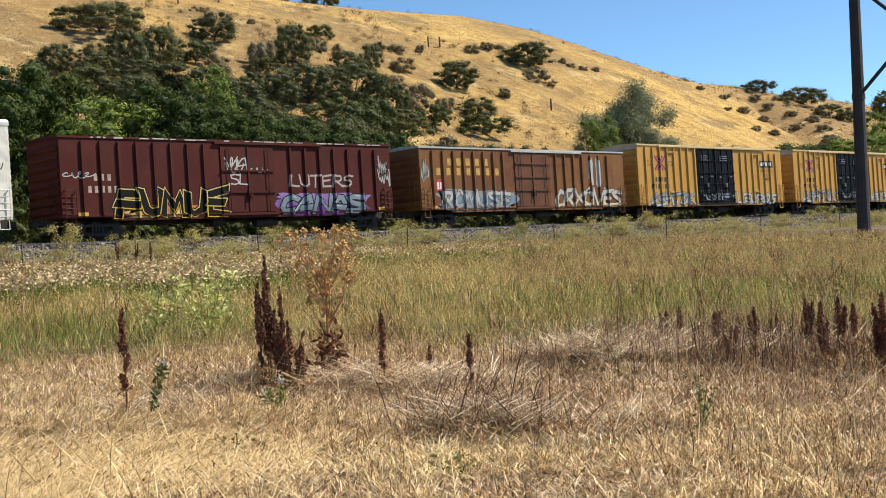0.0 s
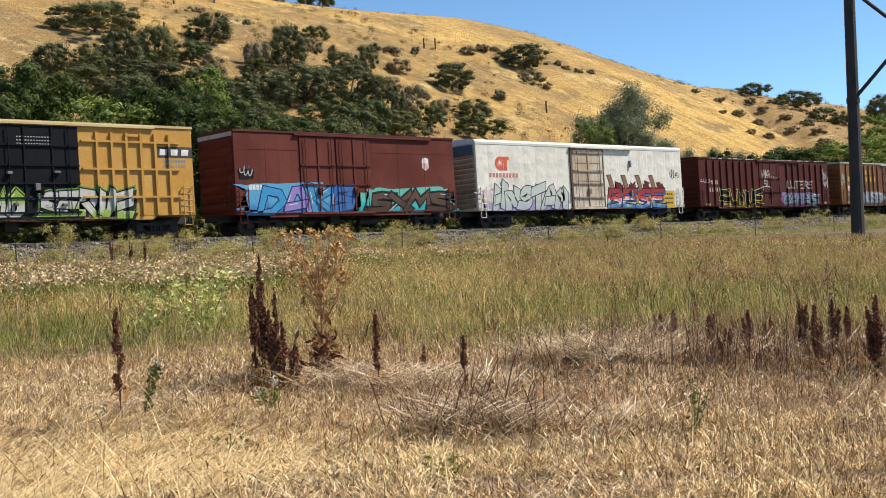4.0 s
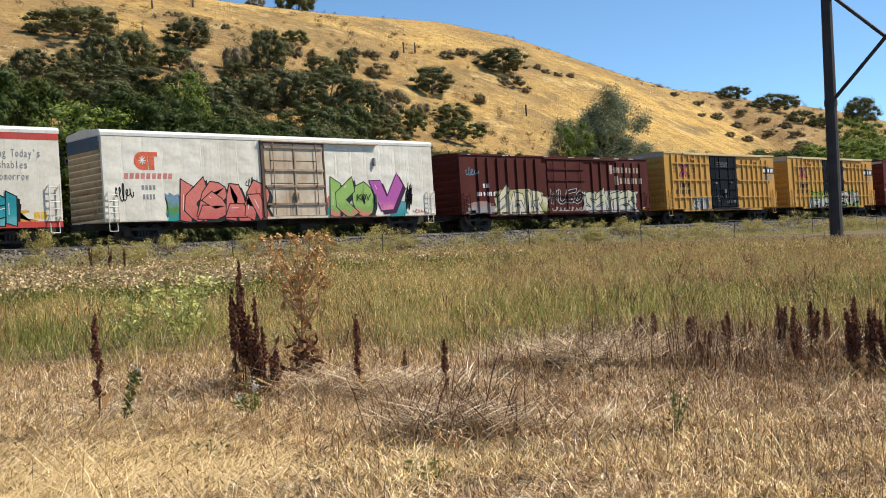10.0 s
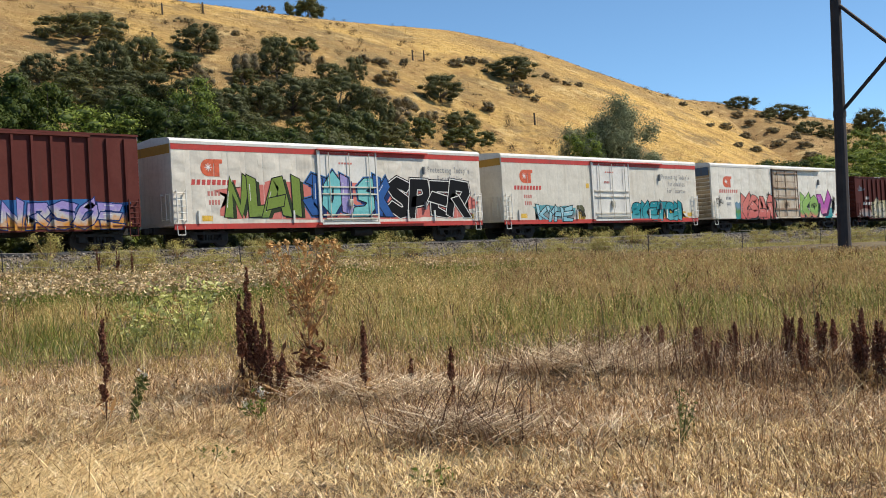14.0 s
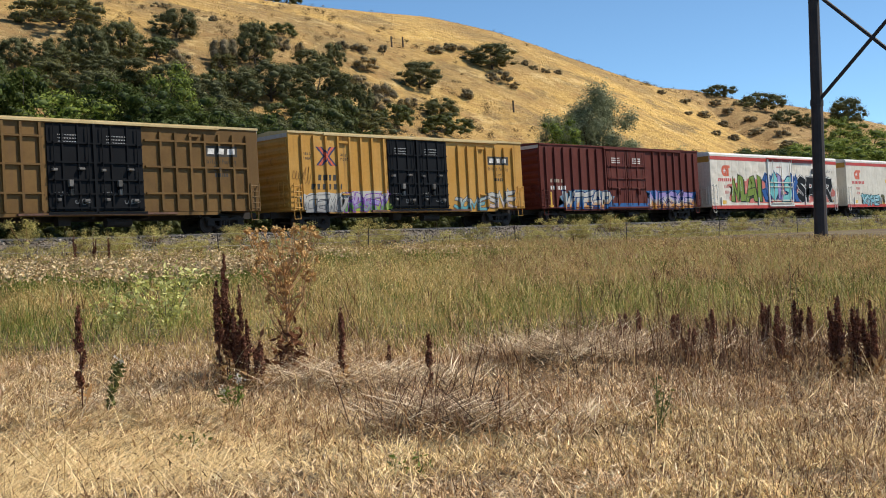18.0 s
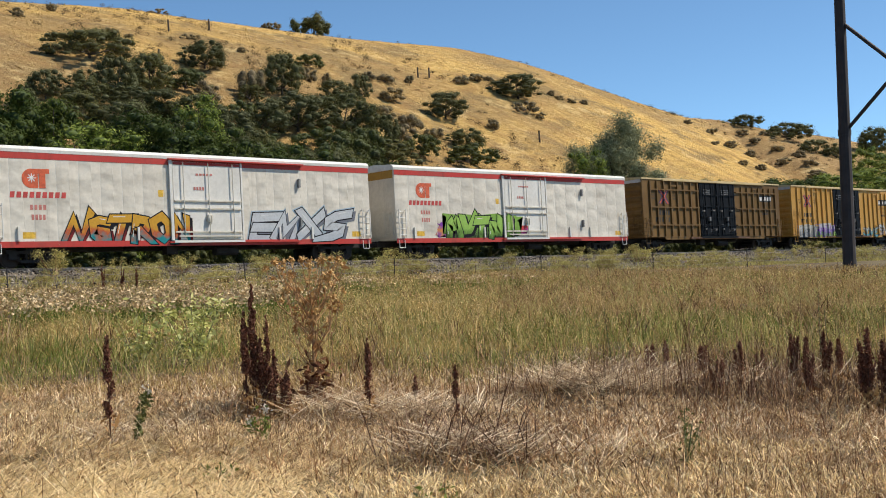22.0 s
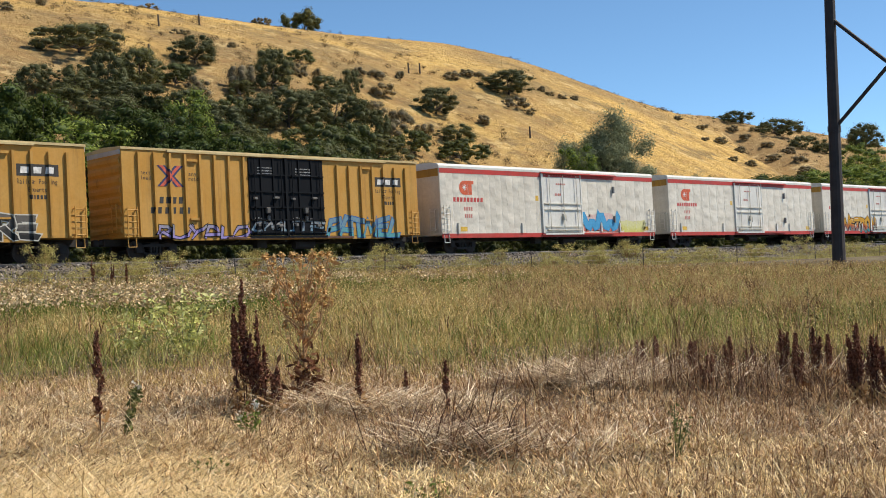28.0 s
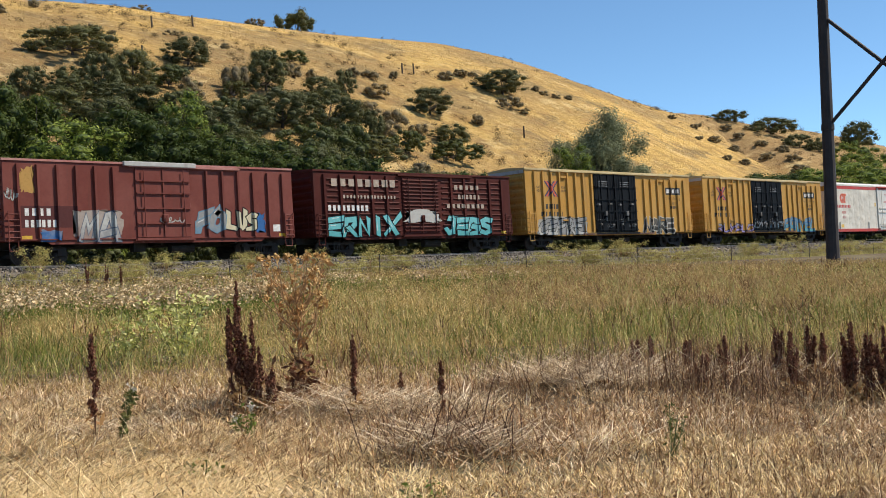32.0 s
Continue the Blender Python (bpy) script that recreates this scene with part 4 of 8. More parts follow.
def follow_side(bm, profile, lift):
    """Lay a flat piece on the ribbed side: cut it where the side steps, and set it on the ribs, doors and panels."""
    xs = [v.co.x for v in bm.verts]
    if not xs:
        return
    lo, hi = min(xs), max(xs)
    for a, b, d in profile:
        if b < lo or a > hi:
            continue
        for cut in (a - 0.015, a, b, b + 0.015):
            if lo < cut < hi:
                bmesh.ops.bisect_plane(bm, geom=bm.verts[:] + bm.edges[:] + bm.faces[:], plane_co=(cut, 0, 0), plane_no=(1, 0, 0), dist=1e-5)
    for v in bm.verts:
        d = 0.0
        for a, b, dd in profile:
            if a - 1e-4 <= v.co.x <= b + 1e-4:
                d = max(d, dd)
        v.co.y = v.co.y - d - lift


def glyphs(bm, word, x0, x1, z0, z1):
    """Plain letters spread over a box of the side."""
    cell = (x1 - x0) / len(word)
    for i, ch in enumerate(word):
        if ch == " ":
            continue
        pts, faces = GLYPHS[ch]
        a, b = min(p[0] for p in pts), max(p[0] for p in pts)
        slim = 0.3 if ch in "Iil'" else 1.0
        vs = [bm.verts.new((x0 + cell * (i + 0.5 + ((px - a) / max(0.15, b - a) - 0.5) * 0.72 * slim), -0.0006 * i, z0 + (z1 - z0) * py)) for px, py in pts]
        for f in faces:
            bm.faces.new([vs[k] for k in f])
    return bm


# strokes of hand-drawn capitals in a unit box
STROKES = {
    "A": (((0.0, 0), (0.36, 1), (0.64, 1), (1.0, 0)), ((0.2, 0.3), (0.82, 0.34))),
    "B": (((0.1, 0), (0.1, 1), (0.78, 0.96), (0.84, 0.70), (0.3, 0.54)), ((0.3, 0.54), (0.95, 0.40), (0.92, 0.08), (0.1, 0.0))),
    "C": (((0.98, 0.82), (0.66, 1), (0.16, 0.86), (0.04, 0.40), (0.26, 0.02), (0.98, 0.12)),),
    "D": (((0.1, 0), (0.1, 1), (0.7, 0.96), (0.98, 0.52), (0.74, 0.04), (0.1, 0)),),
    "E": (((1.0, 1), (0.1, 0.94), (0.12, 0.04), (1.0, 0.0)), ((0.12, 0.5), (0.84, 0.54))),
    "F": (((0.16, -0.04), (0.12, 0.94), (1.0, 1.02)), ((0.14, 0.48), (0.84, 0.56))),
    "G": (((0.96, 0.86), (0.6, 1), (0.1, 0.78), (0.08, 0.2), (0.5, 0), (0.96, 0.1), (0.94, 0.46), (0.54, 0.46)),),
    "H": (((0.08, 0), (0.14, 1)), ((0.1, 0.5), (0.9, 0.54)), ((0.92, 0), (0.86, 1))),
    "I": (((0.5, 0), (0.5, 1)),),
    "J": (((0.40, 1), (1.0, 1)), ((0.84, 1), (0.74, 0.12), (0.38, -0.02), (0.04, 0.24))),
    "K": (((0.10, 0), (0.14, 1)), ((0.98, 1), (0.24, 0.5), (1.0, 0))),
    "L": (((0.16, 1), (0.12, 0.05), (1.0, 0.0)),),
    "M": (((0.02, 0), (0.12, 1), (0.5, 0.36), (0.88, 1), (0.98, 0)),),
    "N": (((0.08, 0), (0.1, 1), (0.88, 0), (0.92, 1)),),
    "O": (((0.5, 1), (0.12, 0.8), (0.06, 0.25), (0.5, 0), (0.92, 0.25), (0.92, 0.78), (0.5, 1)),),
    "P": (((0.12, -0.05), (0.12, 1), (0.82, 0.96), (0.96, 0.68), (0.76, 0.42), (0.16, 0.40)),),
    "R": (((0.12, -0.05), (0.12, 1), (0.82, 0.96), (0.94, 0.70), (0.70, 0.46), (0.16, 0.44)), ((0.44, 0.46), (1.02, -0.05))),
    "S": (((0.98, 0.92), (0.5, 1), (0.08, 0.84), (0.18, 0.58), (0.86, 0.44), (0.94, 0.16), (0.5, 0), (0.0, 0.10)),),
    "T": (((0.5, 0.94), (0.46, -0.05)), ((0.0, 0.94), (1.0, 1.0))),
    "U": (((0.08, 1), (0.12, 0.2), (0.5, 0), (0.88, 0.2), (0.94, 1)),),
    "V": (((0.02, 1), (0.46, 0), (0.98, 1)),),
    "W": (((0.0, 1), (0.24, 0), (0.5, 0.68), (0.76, 0), (1.0, 1)),),
    "X": (((0.04, 0), (0.96, 1)), ((0.02, 1), (0.98, 0))),
    "Y": (((0.02, 1), (0.5, 0.46), (0.98, 1)), ((0.5, 0.5), (0.46, -0.05))),
    "Z": (((0.02, 0.96), (0.96, 1), (0.06, 0.02), (1.0, 0.0)),),
}


def ribbon(bm, pts, width, y, floor):
    """A flat stroke along a line of points, mitred at the bends and cut aslant at its ends."""
    n = len(pts)
    ring = n > 3 and (pts[0] - pts[-1]).length < 0.3 * width
    if ring:
        pts = pts[:-1] + [pts[0]]
    left, right = [], []
    for i, p in enumerate(pts):
        a = (p - pts[i - 1]).normalized() if i else (p - pts[-2]).normalized() if ring else (pts[1] - p).normalized()
        b = (pts[i + 1] - p).normalized() if i < n - 1 else (pts[1] - p).normalized() if ring else a
        t = a + b
        t = t.normalized() if t.length > 0.2 else a
        nrm = Vector((-t.y, t.x))
        k = min(1.5, 1 / max(0.45, t.dot(a)))
        end = (0.0 if ring else -0.5 if i == 0 else 0.5 if i == n - 1 else 0.0) * width
        slant = 0.22 * width if end else 0.0
        left.append(p + nrm * width * 0.5 * k + t * (end + slant))
        right.append(p - nrm * width * 0.5 * k + t * (end - slant))
    lv = [bm.verts.new((q.x, y, max(q.y, floor))) for q in left]
    rv = [bm.verts.new((q.x, y, max(q.y, floor + 0.004))) for q in right]
    for i in range(n - 1):
        bm.faces.new((rv[i], rv[i + 1], lv[i + 1], lv[i]))


def lettering_lines(word, x0, x1, z0, z1, wild, width, seed, soft=False):
    """Stroke lines of the letters of a piece, bent and leaned as sprayed letters are: letter, stroke, points."""
    rnd = random.Random(seed)
    n = len(word)
    cell = (x1 - x0) / n
    h = z1 - z0
    out = []
    for i, ch in enumerate(word):
        lean, up, fat, kick = rnd.uniform(-0.1, 0.4) * wild, rnd.uniform(-1, 1) * wild * 0.07, 1 + wild * rnd.uniform(-0.05, 0.28), rnd.uniform(-1, 1) * wild
        if ch == " ":
            continue
        for s, line in enumerate(STROKES[ch]):
            pts = []
            for j, (u, v) in enumerate(line):
                u, v = u - 0.5 + wild * rnd.uniform(-0.09, 0.09), v - 0.5 + wild * rnd.uniform(-0.07, 0.07)
                u, v = u + lean * v + 0.12 * kick * math.sin(4 * v), v + 0.10 * kick * math.sin(4 * u)
                if wild > 0.45 and j in (0, len(line) - 1) and rnd.random() < 0.45 * wild:
                    u, v = u * 1.35, v * 1.22
                pts.append(Vector((x0 + cell * (i + 0.5) + u * max(0.2 * cell, cell * fat - width * 0.85), (z0 + z1) / 2 + h * up + v * (h - width * 0.9))))
            if len(pts) > 2 and soft:
                # corners rounded by cutting them
                cut = [pts[0]]
                for p, q in zip(pts, pts[1:]):
                    cut += [p.lerp(q, 0.3), p.lerp(q, 0.7)]
                pts = cut + [pts[-1]]
            out.append((i, s, pts))
    return out


def cloud(bm, x0, x1, z0, z1, seed=1, rag=0.18):
    """An uneven patch of sprayed paint."""
    rnd = random.Random(seed)
    n = 56
    ph = [rnd.uniform(0, 6.28) for _ in range(5)]
    vs = []
    for i in range(n):
        t = 2 * math.pi * i / n
        w = 1 + rag * (0.5 * math.sin(3 * t + ph[0]) + 0.4 * math.sin(7 * t + ph[1]) + 0.35 * math.sin(13 * t + ph[2]) + 0.25 * math.sin(19 * t + ph[3])) * 0.8
        c, s = math.cos(t), math.sin(t)
        c, s = math.copysign(abs(c) ** 0.45, c), math.copysign(abs(s) ** 0.45, s)
        vs.append(bm.verts.new(((x0 + x1) / 2 + c * w * (x1 - x0) / 2, 0, max(z0, (z0 + z1) / 2 + s * w * (z1 - z0) / 2))))
    f = bm.faces.new(vs[::-1])
    bmesh.ops.triangulate(bm, faces=[f])
    return bm


SPRAYS = {}


def spray(*cols):
    """Sprayed paint that fades upwards through the colours given."""
    if cols in SPRAYS:
        return SPRAYS[cols]
    m, nt, b = shader("spray_paint")
    tc = nt.nodes.new("ShaderNodeTexCoord").outputs["Object"]
    sep = nt.nodes.new("ShaderNodeSeparateXYZ")
    nt.links.new(tc, sep.inputs[0])
    wob = noise_of(nt, tc, 1.6, 4, 0.6)
    mad = nt.nodes.new("ShaderNodeMath")
    mad.operation = "MULTIPLY_ADD"
    nt.links.new(wob, mad.inputs[0])
    mad.inputs[1].default_value = 1.7
    nt.links.new(sep.outputs[2], mad.inputs[2])
    fac = step(nt, mad.outputs[0], 1.6, 3.2)
    stops = [((i + 0.35) / len(cols), c) for i, c in enumerate(cols)]
    c = ramp_of(nt, fac, stops) if len(cols) > 1 else cols[0]
    fade = noise_of(nt, tc, 7.0, 5, 0.7)
    dull = mixed(nt, 1.0, c, (0.72, 0.70, 0.68), "MULTIPLY")
    c = mixed(nt, step(nt, fade, 0.4, 0.85), c, dull)
    nt.links.new(c, b.inputs["Base Color"])
    b.inputs["Roughness"].default_value = 0.6
    b.inputs["Specular IOR Level"].default_value = 0.12
    SPRAYS[cols] = m
    return m


INK = (0.012, 0.012, 0.015)
PALE = (0.46, 0.45, 0.42)
GREYW = (0.27, 0.27, 0.27)
LIME = (0.24, 0.36, 0.06)
TEAL = (0.03, 0.25, 0.27)
AQUA = (0.10, 0.30, 0.33)
SKYB = (0.15, 0.25, 0.33)
BLUE = (0.04, 0.13, 0.33)
NAVY = (0.015, 0.035, 0.13)
LILAC = (0.30, 0.24, 0.50)
PURPLE = (0.20, 0.05, 0.35)
PINK = (0.58, 0.20, 0.34)
REDP = (0.52, 0.07, 0.07)
CORAL = (0.55, 0.17, 0.14)
GOLD = (0.52, 0.33, 0.04)
CREAMP = (0.58, 0.52, 0.36)
OLIVE = (0.17, 0.24, 0.05)
GREENP = (0.10, 0.23, 0.05)
BROWNP = (0.09, 0.05, 0.035)
ORANGE = (0.55, 0.24, 0.05)


def graffiti(car, prof, word, x0, x1, z0, z1, fill, edge=(INK,), back=None, wild=0.6, seed=3, rim=None, heavy=True, fat=False, each=None, deep=None, shine=True):
    """A sprayed piece: cloud behind, cast block, outline and filled letters that overlap stroke by stroke; each: one colour set a letter."""
    h = z1 - z0
    width = h * (0.35 if fat else 0.27 if heavy else 0.21)
    line = 0.055 if heavy or fat else 0.04
    rows = lettering_lines(word, x0, x1, z0, z1, wild, width, seed, fat)
    if back:
        bm = cloud(bmesh.new(), x0 - 0.25, x1 + 0.25, z0 - 0.02, z1 + 0.1, seed)
        follow_side(bm, prof, 0.004)
        part("graffiti_cloud", bm, spray(*back), car)
    layers = []
    if rim:
        layers.append(("graffiti_rim", rim, width + 4.2 * line, 0.004, (0, 0), None))
    if deep:
        layers.append(("graffiti_block", deep, width + 1.4 * line, 0.008, (0.10 * h, -0.09 * h), None))
    layers.append(("graffiti_outline", edge, width + 2 * line, 0.012, (0, 0), None))
    sets = each or [fill]
    for k, cols in enumerate(sets):
        layers.append(("graffiti_letters", cols, width, 0.0126, (0, 0), k))
    if shine and (heavy or fat):
        layers.append(("graffiti_shine", ((0.62, 0.62, 0.60),), 0.035, 0.0132, (-0.24 * width, 0.22 * width), None))
    for name, cols, wide, lift, (dx, dz), only in layers:
        flat = name in ("graffiti_rim", "graffiti_block")
        made = {}
        for order, (i, st, pts) in enumerate(rows):
            if only is not None and i % len(sets) != only:
                continue
            moved = [p + Vector((dx, dz)) for p in pts]
            if name == "graffiti_shine":
                if (i * 7 + st * 3 + seed) % 4 == 0:
                    continue
                moved = [moved[0].lerp(moved[1], 0.15), moved[0].lerp(moved[1], 0.7)]
            if i not in made:
                made[i] = bmesh.new()
            bm = made[i]
            ribbon(bm, moved, wide, -lift - (0.00012 if flat else 0.0014) * order, z0 if name == "graffiti_letters" else z0 - 0.04)
        for bm in made.values():
            follow_side(bm, prof, 0.004)
            part(name[:-1] if name == "graffiti_letters" else name, bm, spray(*cols), car)


def tag(car, prof, word, x0, x1, z0, z1, col, wild=0.7, seed=3, width=0.05):
    """A name written with one thin line of paint."""
    bm = bmesh.new()
    for order, (i, st, pts) in enumerate(lettering_lines(word, x0, x1, z0, z1, wild, width, seed)):
        ribbon(bm, pts, width, -0.004 - 0.0003 * order, z0 - 0.05)
    follow_side(bm, prof, 0.008)
    tagged(part("graffiti_tag", bm, spray(col), car), kind="stuff")


def scribble(car, prof, x0, x1, z0, z1, col, seed=1, width=0.05, loops=5):
    """A quick handwritten tag: one looping stroke."""
    rnd = random.Random(seed)
    pts = []
    steps = 9
    high, wide = (z1 - z0) / 2, (x1 - x0) / loops
    a, b, lean = [rnd.uniform(0.35, 1.0) for _ in range(loops + 1)], [rnd.uniform(0.3, 1.1) for _ in range(loops + 1)], rnd.uniform(-0.3, 0.5)
    for i in range(loops * steps + 1):
        u = i / steps
        k, f = min(int(u), loops - 1), u - int(u)
        high_now = high * (a[k] + (a[k + 1] - a[k]) * f)
        z = high_now * math.sin(6.28 * f + 0.5 * b[k]) * (1 if k % 3 else 0.6)
        pts.append((x0 + wide * u + wide * b[k] * 0.55 * math.cos(6.28 * f) + lean * z * 0.4, (z0 + z1) / 2 + z))
    bm = bmesh.new()
    for (ax, az), (bx, bz) in zip(pts, pts[1:]):
        d = Vector((bx - ax, 0, bz - az))
        if d.length < 1e-4:
            continue
        nrm = Vector((-d.z, 0, d.x)).normalized() * width / 2
        a, b = Vector((ax, 0, az)), Vector((bx, 0, bz))
        bm.faces.new([bm.verts.new(p) for p in (a - nrm, b - nrm, b + nrm, a + nrm)])
    follow_side(bm, prof, 0.012)
    tagged(part("graffiti_tag", bm, spray(col), car), kind="stuff")


def words(car, prof, text, x0, z0, size, pitch, material, name="lettering"):
    bm = glyphs(bmesh.new(), text, x0, x0 + pitch * len(text), z0, z0 + size)
    follow_side(bm, prof, 0.006)
    tagged(part(name, bm, material, car), kind="stuff")


def bars(car, prof, n, x0, x1, z0, z1, material, name="lettering_bar", lean=0.0, gap=0.3):
    """A row of plain bars in place of marks."""
    bm = bmesh.new()
    w = (x1 - x0) / n
    for i in range(n):
        a, b = x0 + w * i, x0 + w * (i + 1 - gap)
        s = lean * (z1 - z0)
        bm.faces.new([bm.verts.new(p) for p in ((a, 0, z0), (b, 0, z0), (b + s, 0, z1), (a + s, 0, z1))])
    follow_side(bm, prof, 0.006)
    tagged(part(name, bm, material, car), kind="stuff")


def patch(car, prof, x0, x1, z0, z1, material, name="panel_mark", ragged=0, seed=5):
    bm = bmesh.new()
    if ragged:
        cloud(bm, x0, x1, z0, z1, seed, ragged)
    else:
        bm.faces.new([bm.verts.new(p) for p in ((x0, 0, z0), (x1, 0, z0), (x1, 0, z1), (x0, 0, z1))])
    follow_side(bm, prof, 0.003)
    part(name, bm, material, car)


# shared meshes of the running gear and fittings
def truck_meshes():
    bm = bmesh.new()
    # cast side frame: sagging truss with two pedestals
    box(bm, -1.15, 1.15, -0.08, 0.08, 0.62, 0.74)
    box(bm, -0.55, 0.55, -0.09, 0.09, 0.22, 0.34)
    for s in (-1, 1):
        tube(bm, (s * 0.5, 0, 0.28), (s * 0.95, 0, 0.64), 0.07, n=6)
        box(bm, s * 0.89 - 0.17, s * 0.89 + 0.17, -0.11, 0.11, 0.36, 0.64)
        for k in range(2):
            tube(bm, (s * 0.16 - 0.09 + 0.18 * k, 0, 0.33), (s * 0.16 - 0.09 + 0.18 * k, 0, 0.62), 0.06, n=8)
    frame_me = mesh_of(bm, "side_frame", M_STEEL_DARK)
    bm = bmesh.new()
    tube(bm, (0, -0.07, 0.46), (0, 0.07, 0.46), 0.46, n=24)
    tube(bm, (0, -0.10, 0.46), (0, -0.07, 0.46), 0.37, 0.43, n=24)
    tube(bm, (0, -0.16, 0.46), (0, -0.10, 0.46), 0.09, 0.11, n=12)
    wheel_me = mesh_of(bm, "wheel", M_WHEEL)
    bm = bmesh.new()
    box(bm, -0.25, 0.25, -1.0, 1.0, 0.50, 0.86, 0.03)
    bolster_me = mesh_of(bm, "bolster", M_STEEL_DARK)
    bm = bmesh.new()
    tube(bm, (0, -0.7, 0.46), (0, 0.7, 0.46), 0.08, n=8)
    axle_me = mesh_of(bm, "axle", M_WHEEL)
    bm = bmesh.new()
    box(bm, -0.55, 0.15, -0.10, 0.10, 0.78, 0.98, 0.02)
    box(bm, -0.78, -0.5, -0.17, 0.15, 0.72, 1.02, 0.04)
    coupler_me = mesh_of(bm, "coupler", M_STEEL_DARK)
    return frame_me, wheel_me, bolster_me, axle_me, coupler_me


FRAME_ME, WHEEL_ME, BOLSTER_ME, AXLE_ME, COUPLER_ME = truck_meshes()


def ladder_mesh(width, z0, z1, rungs, material):
    bm = bmesh.new()
    for x in (0, width):
        box(bm, x - 0.025, x + 0.025, -0.16, -0.12, z0, z1)
        for z in (z0 + 0.1, z1 - 0.1):
            box(bm, x - 0.02, x + 0.02, -0.12, 0.0, z - 0.02, z + 0.02)
    for i in range(rungs):
        z = z0 + (z1 - z0) * (i + 0.5) / rungs
        tube(bm, (0, -0.14, z), (width, -0.14, z), 0.022, n=6)
    return mesh_of(bm, "ladder", material)


def running_gear(car, L, inset=1.9):
    mid = CAR_W / 2
    for x in (inset, L - inset):
        tk = part("truck", BOLSTER_ME, None, car)
        tk.location = (x, mid, 0)
        for s in (-1, 1):
            fr = part("side_frame", FRAME_ME, None, tk)
            fr.location = (0, s * 1.02, 0)
            for dx in (-0.89, 0.89):
                wh = part("wheel", WHEEL_ME, None, tk)
                wh.location = (dx, s * 0.75, 0)
                if s > 0:
                    wh.rotation_euler = (0, 0, math.pi)
        for dx in (-0.89, 0.89):
            part("axle", AXLE_ME, None, tk).location = (dx, 0, 0)
    a = part("coupler", COUPLER_ME, None, car)
    a.location = (0.0, mid, 0)
    b = part("coupler", COUPLER_ME, None, car)
    b.location, b.rotation_euler = (L, mid, 0), (0, 0, math.pi)
    bm = bmesh.new()
    box(bm, -0.3, L + 0.3, mid - 0.22, mid + 0.22, 0.72, 1.05)
    for i in range(5):
        x = 3.6 + (L - 7.2) * i / 4
        box(bm, x - 0.06, x + 0.06, 0.15, CAR_W - 0.15, 0.78, 1.02)
    part("centre_sill", bm, M_STEEL_DARK, car)
    bm = bmesh.new()
    tube(bm, (L * 0.55, 0.75, 0.62), (L * 0.55 + 1.3, 0.75, 0.62), 0.21, n=12)
    part("air_reservoir", bm, M_STEEL_DARK, car)
    part("brake_valve", a_box(L * 0.42, L * 0.42 + 0.6, 0.6, 1.0, 0.5, 0.95), M_STEEL_DARK, car)


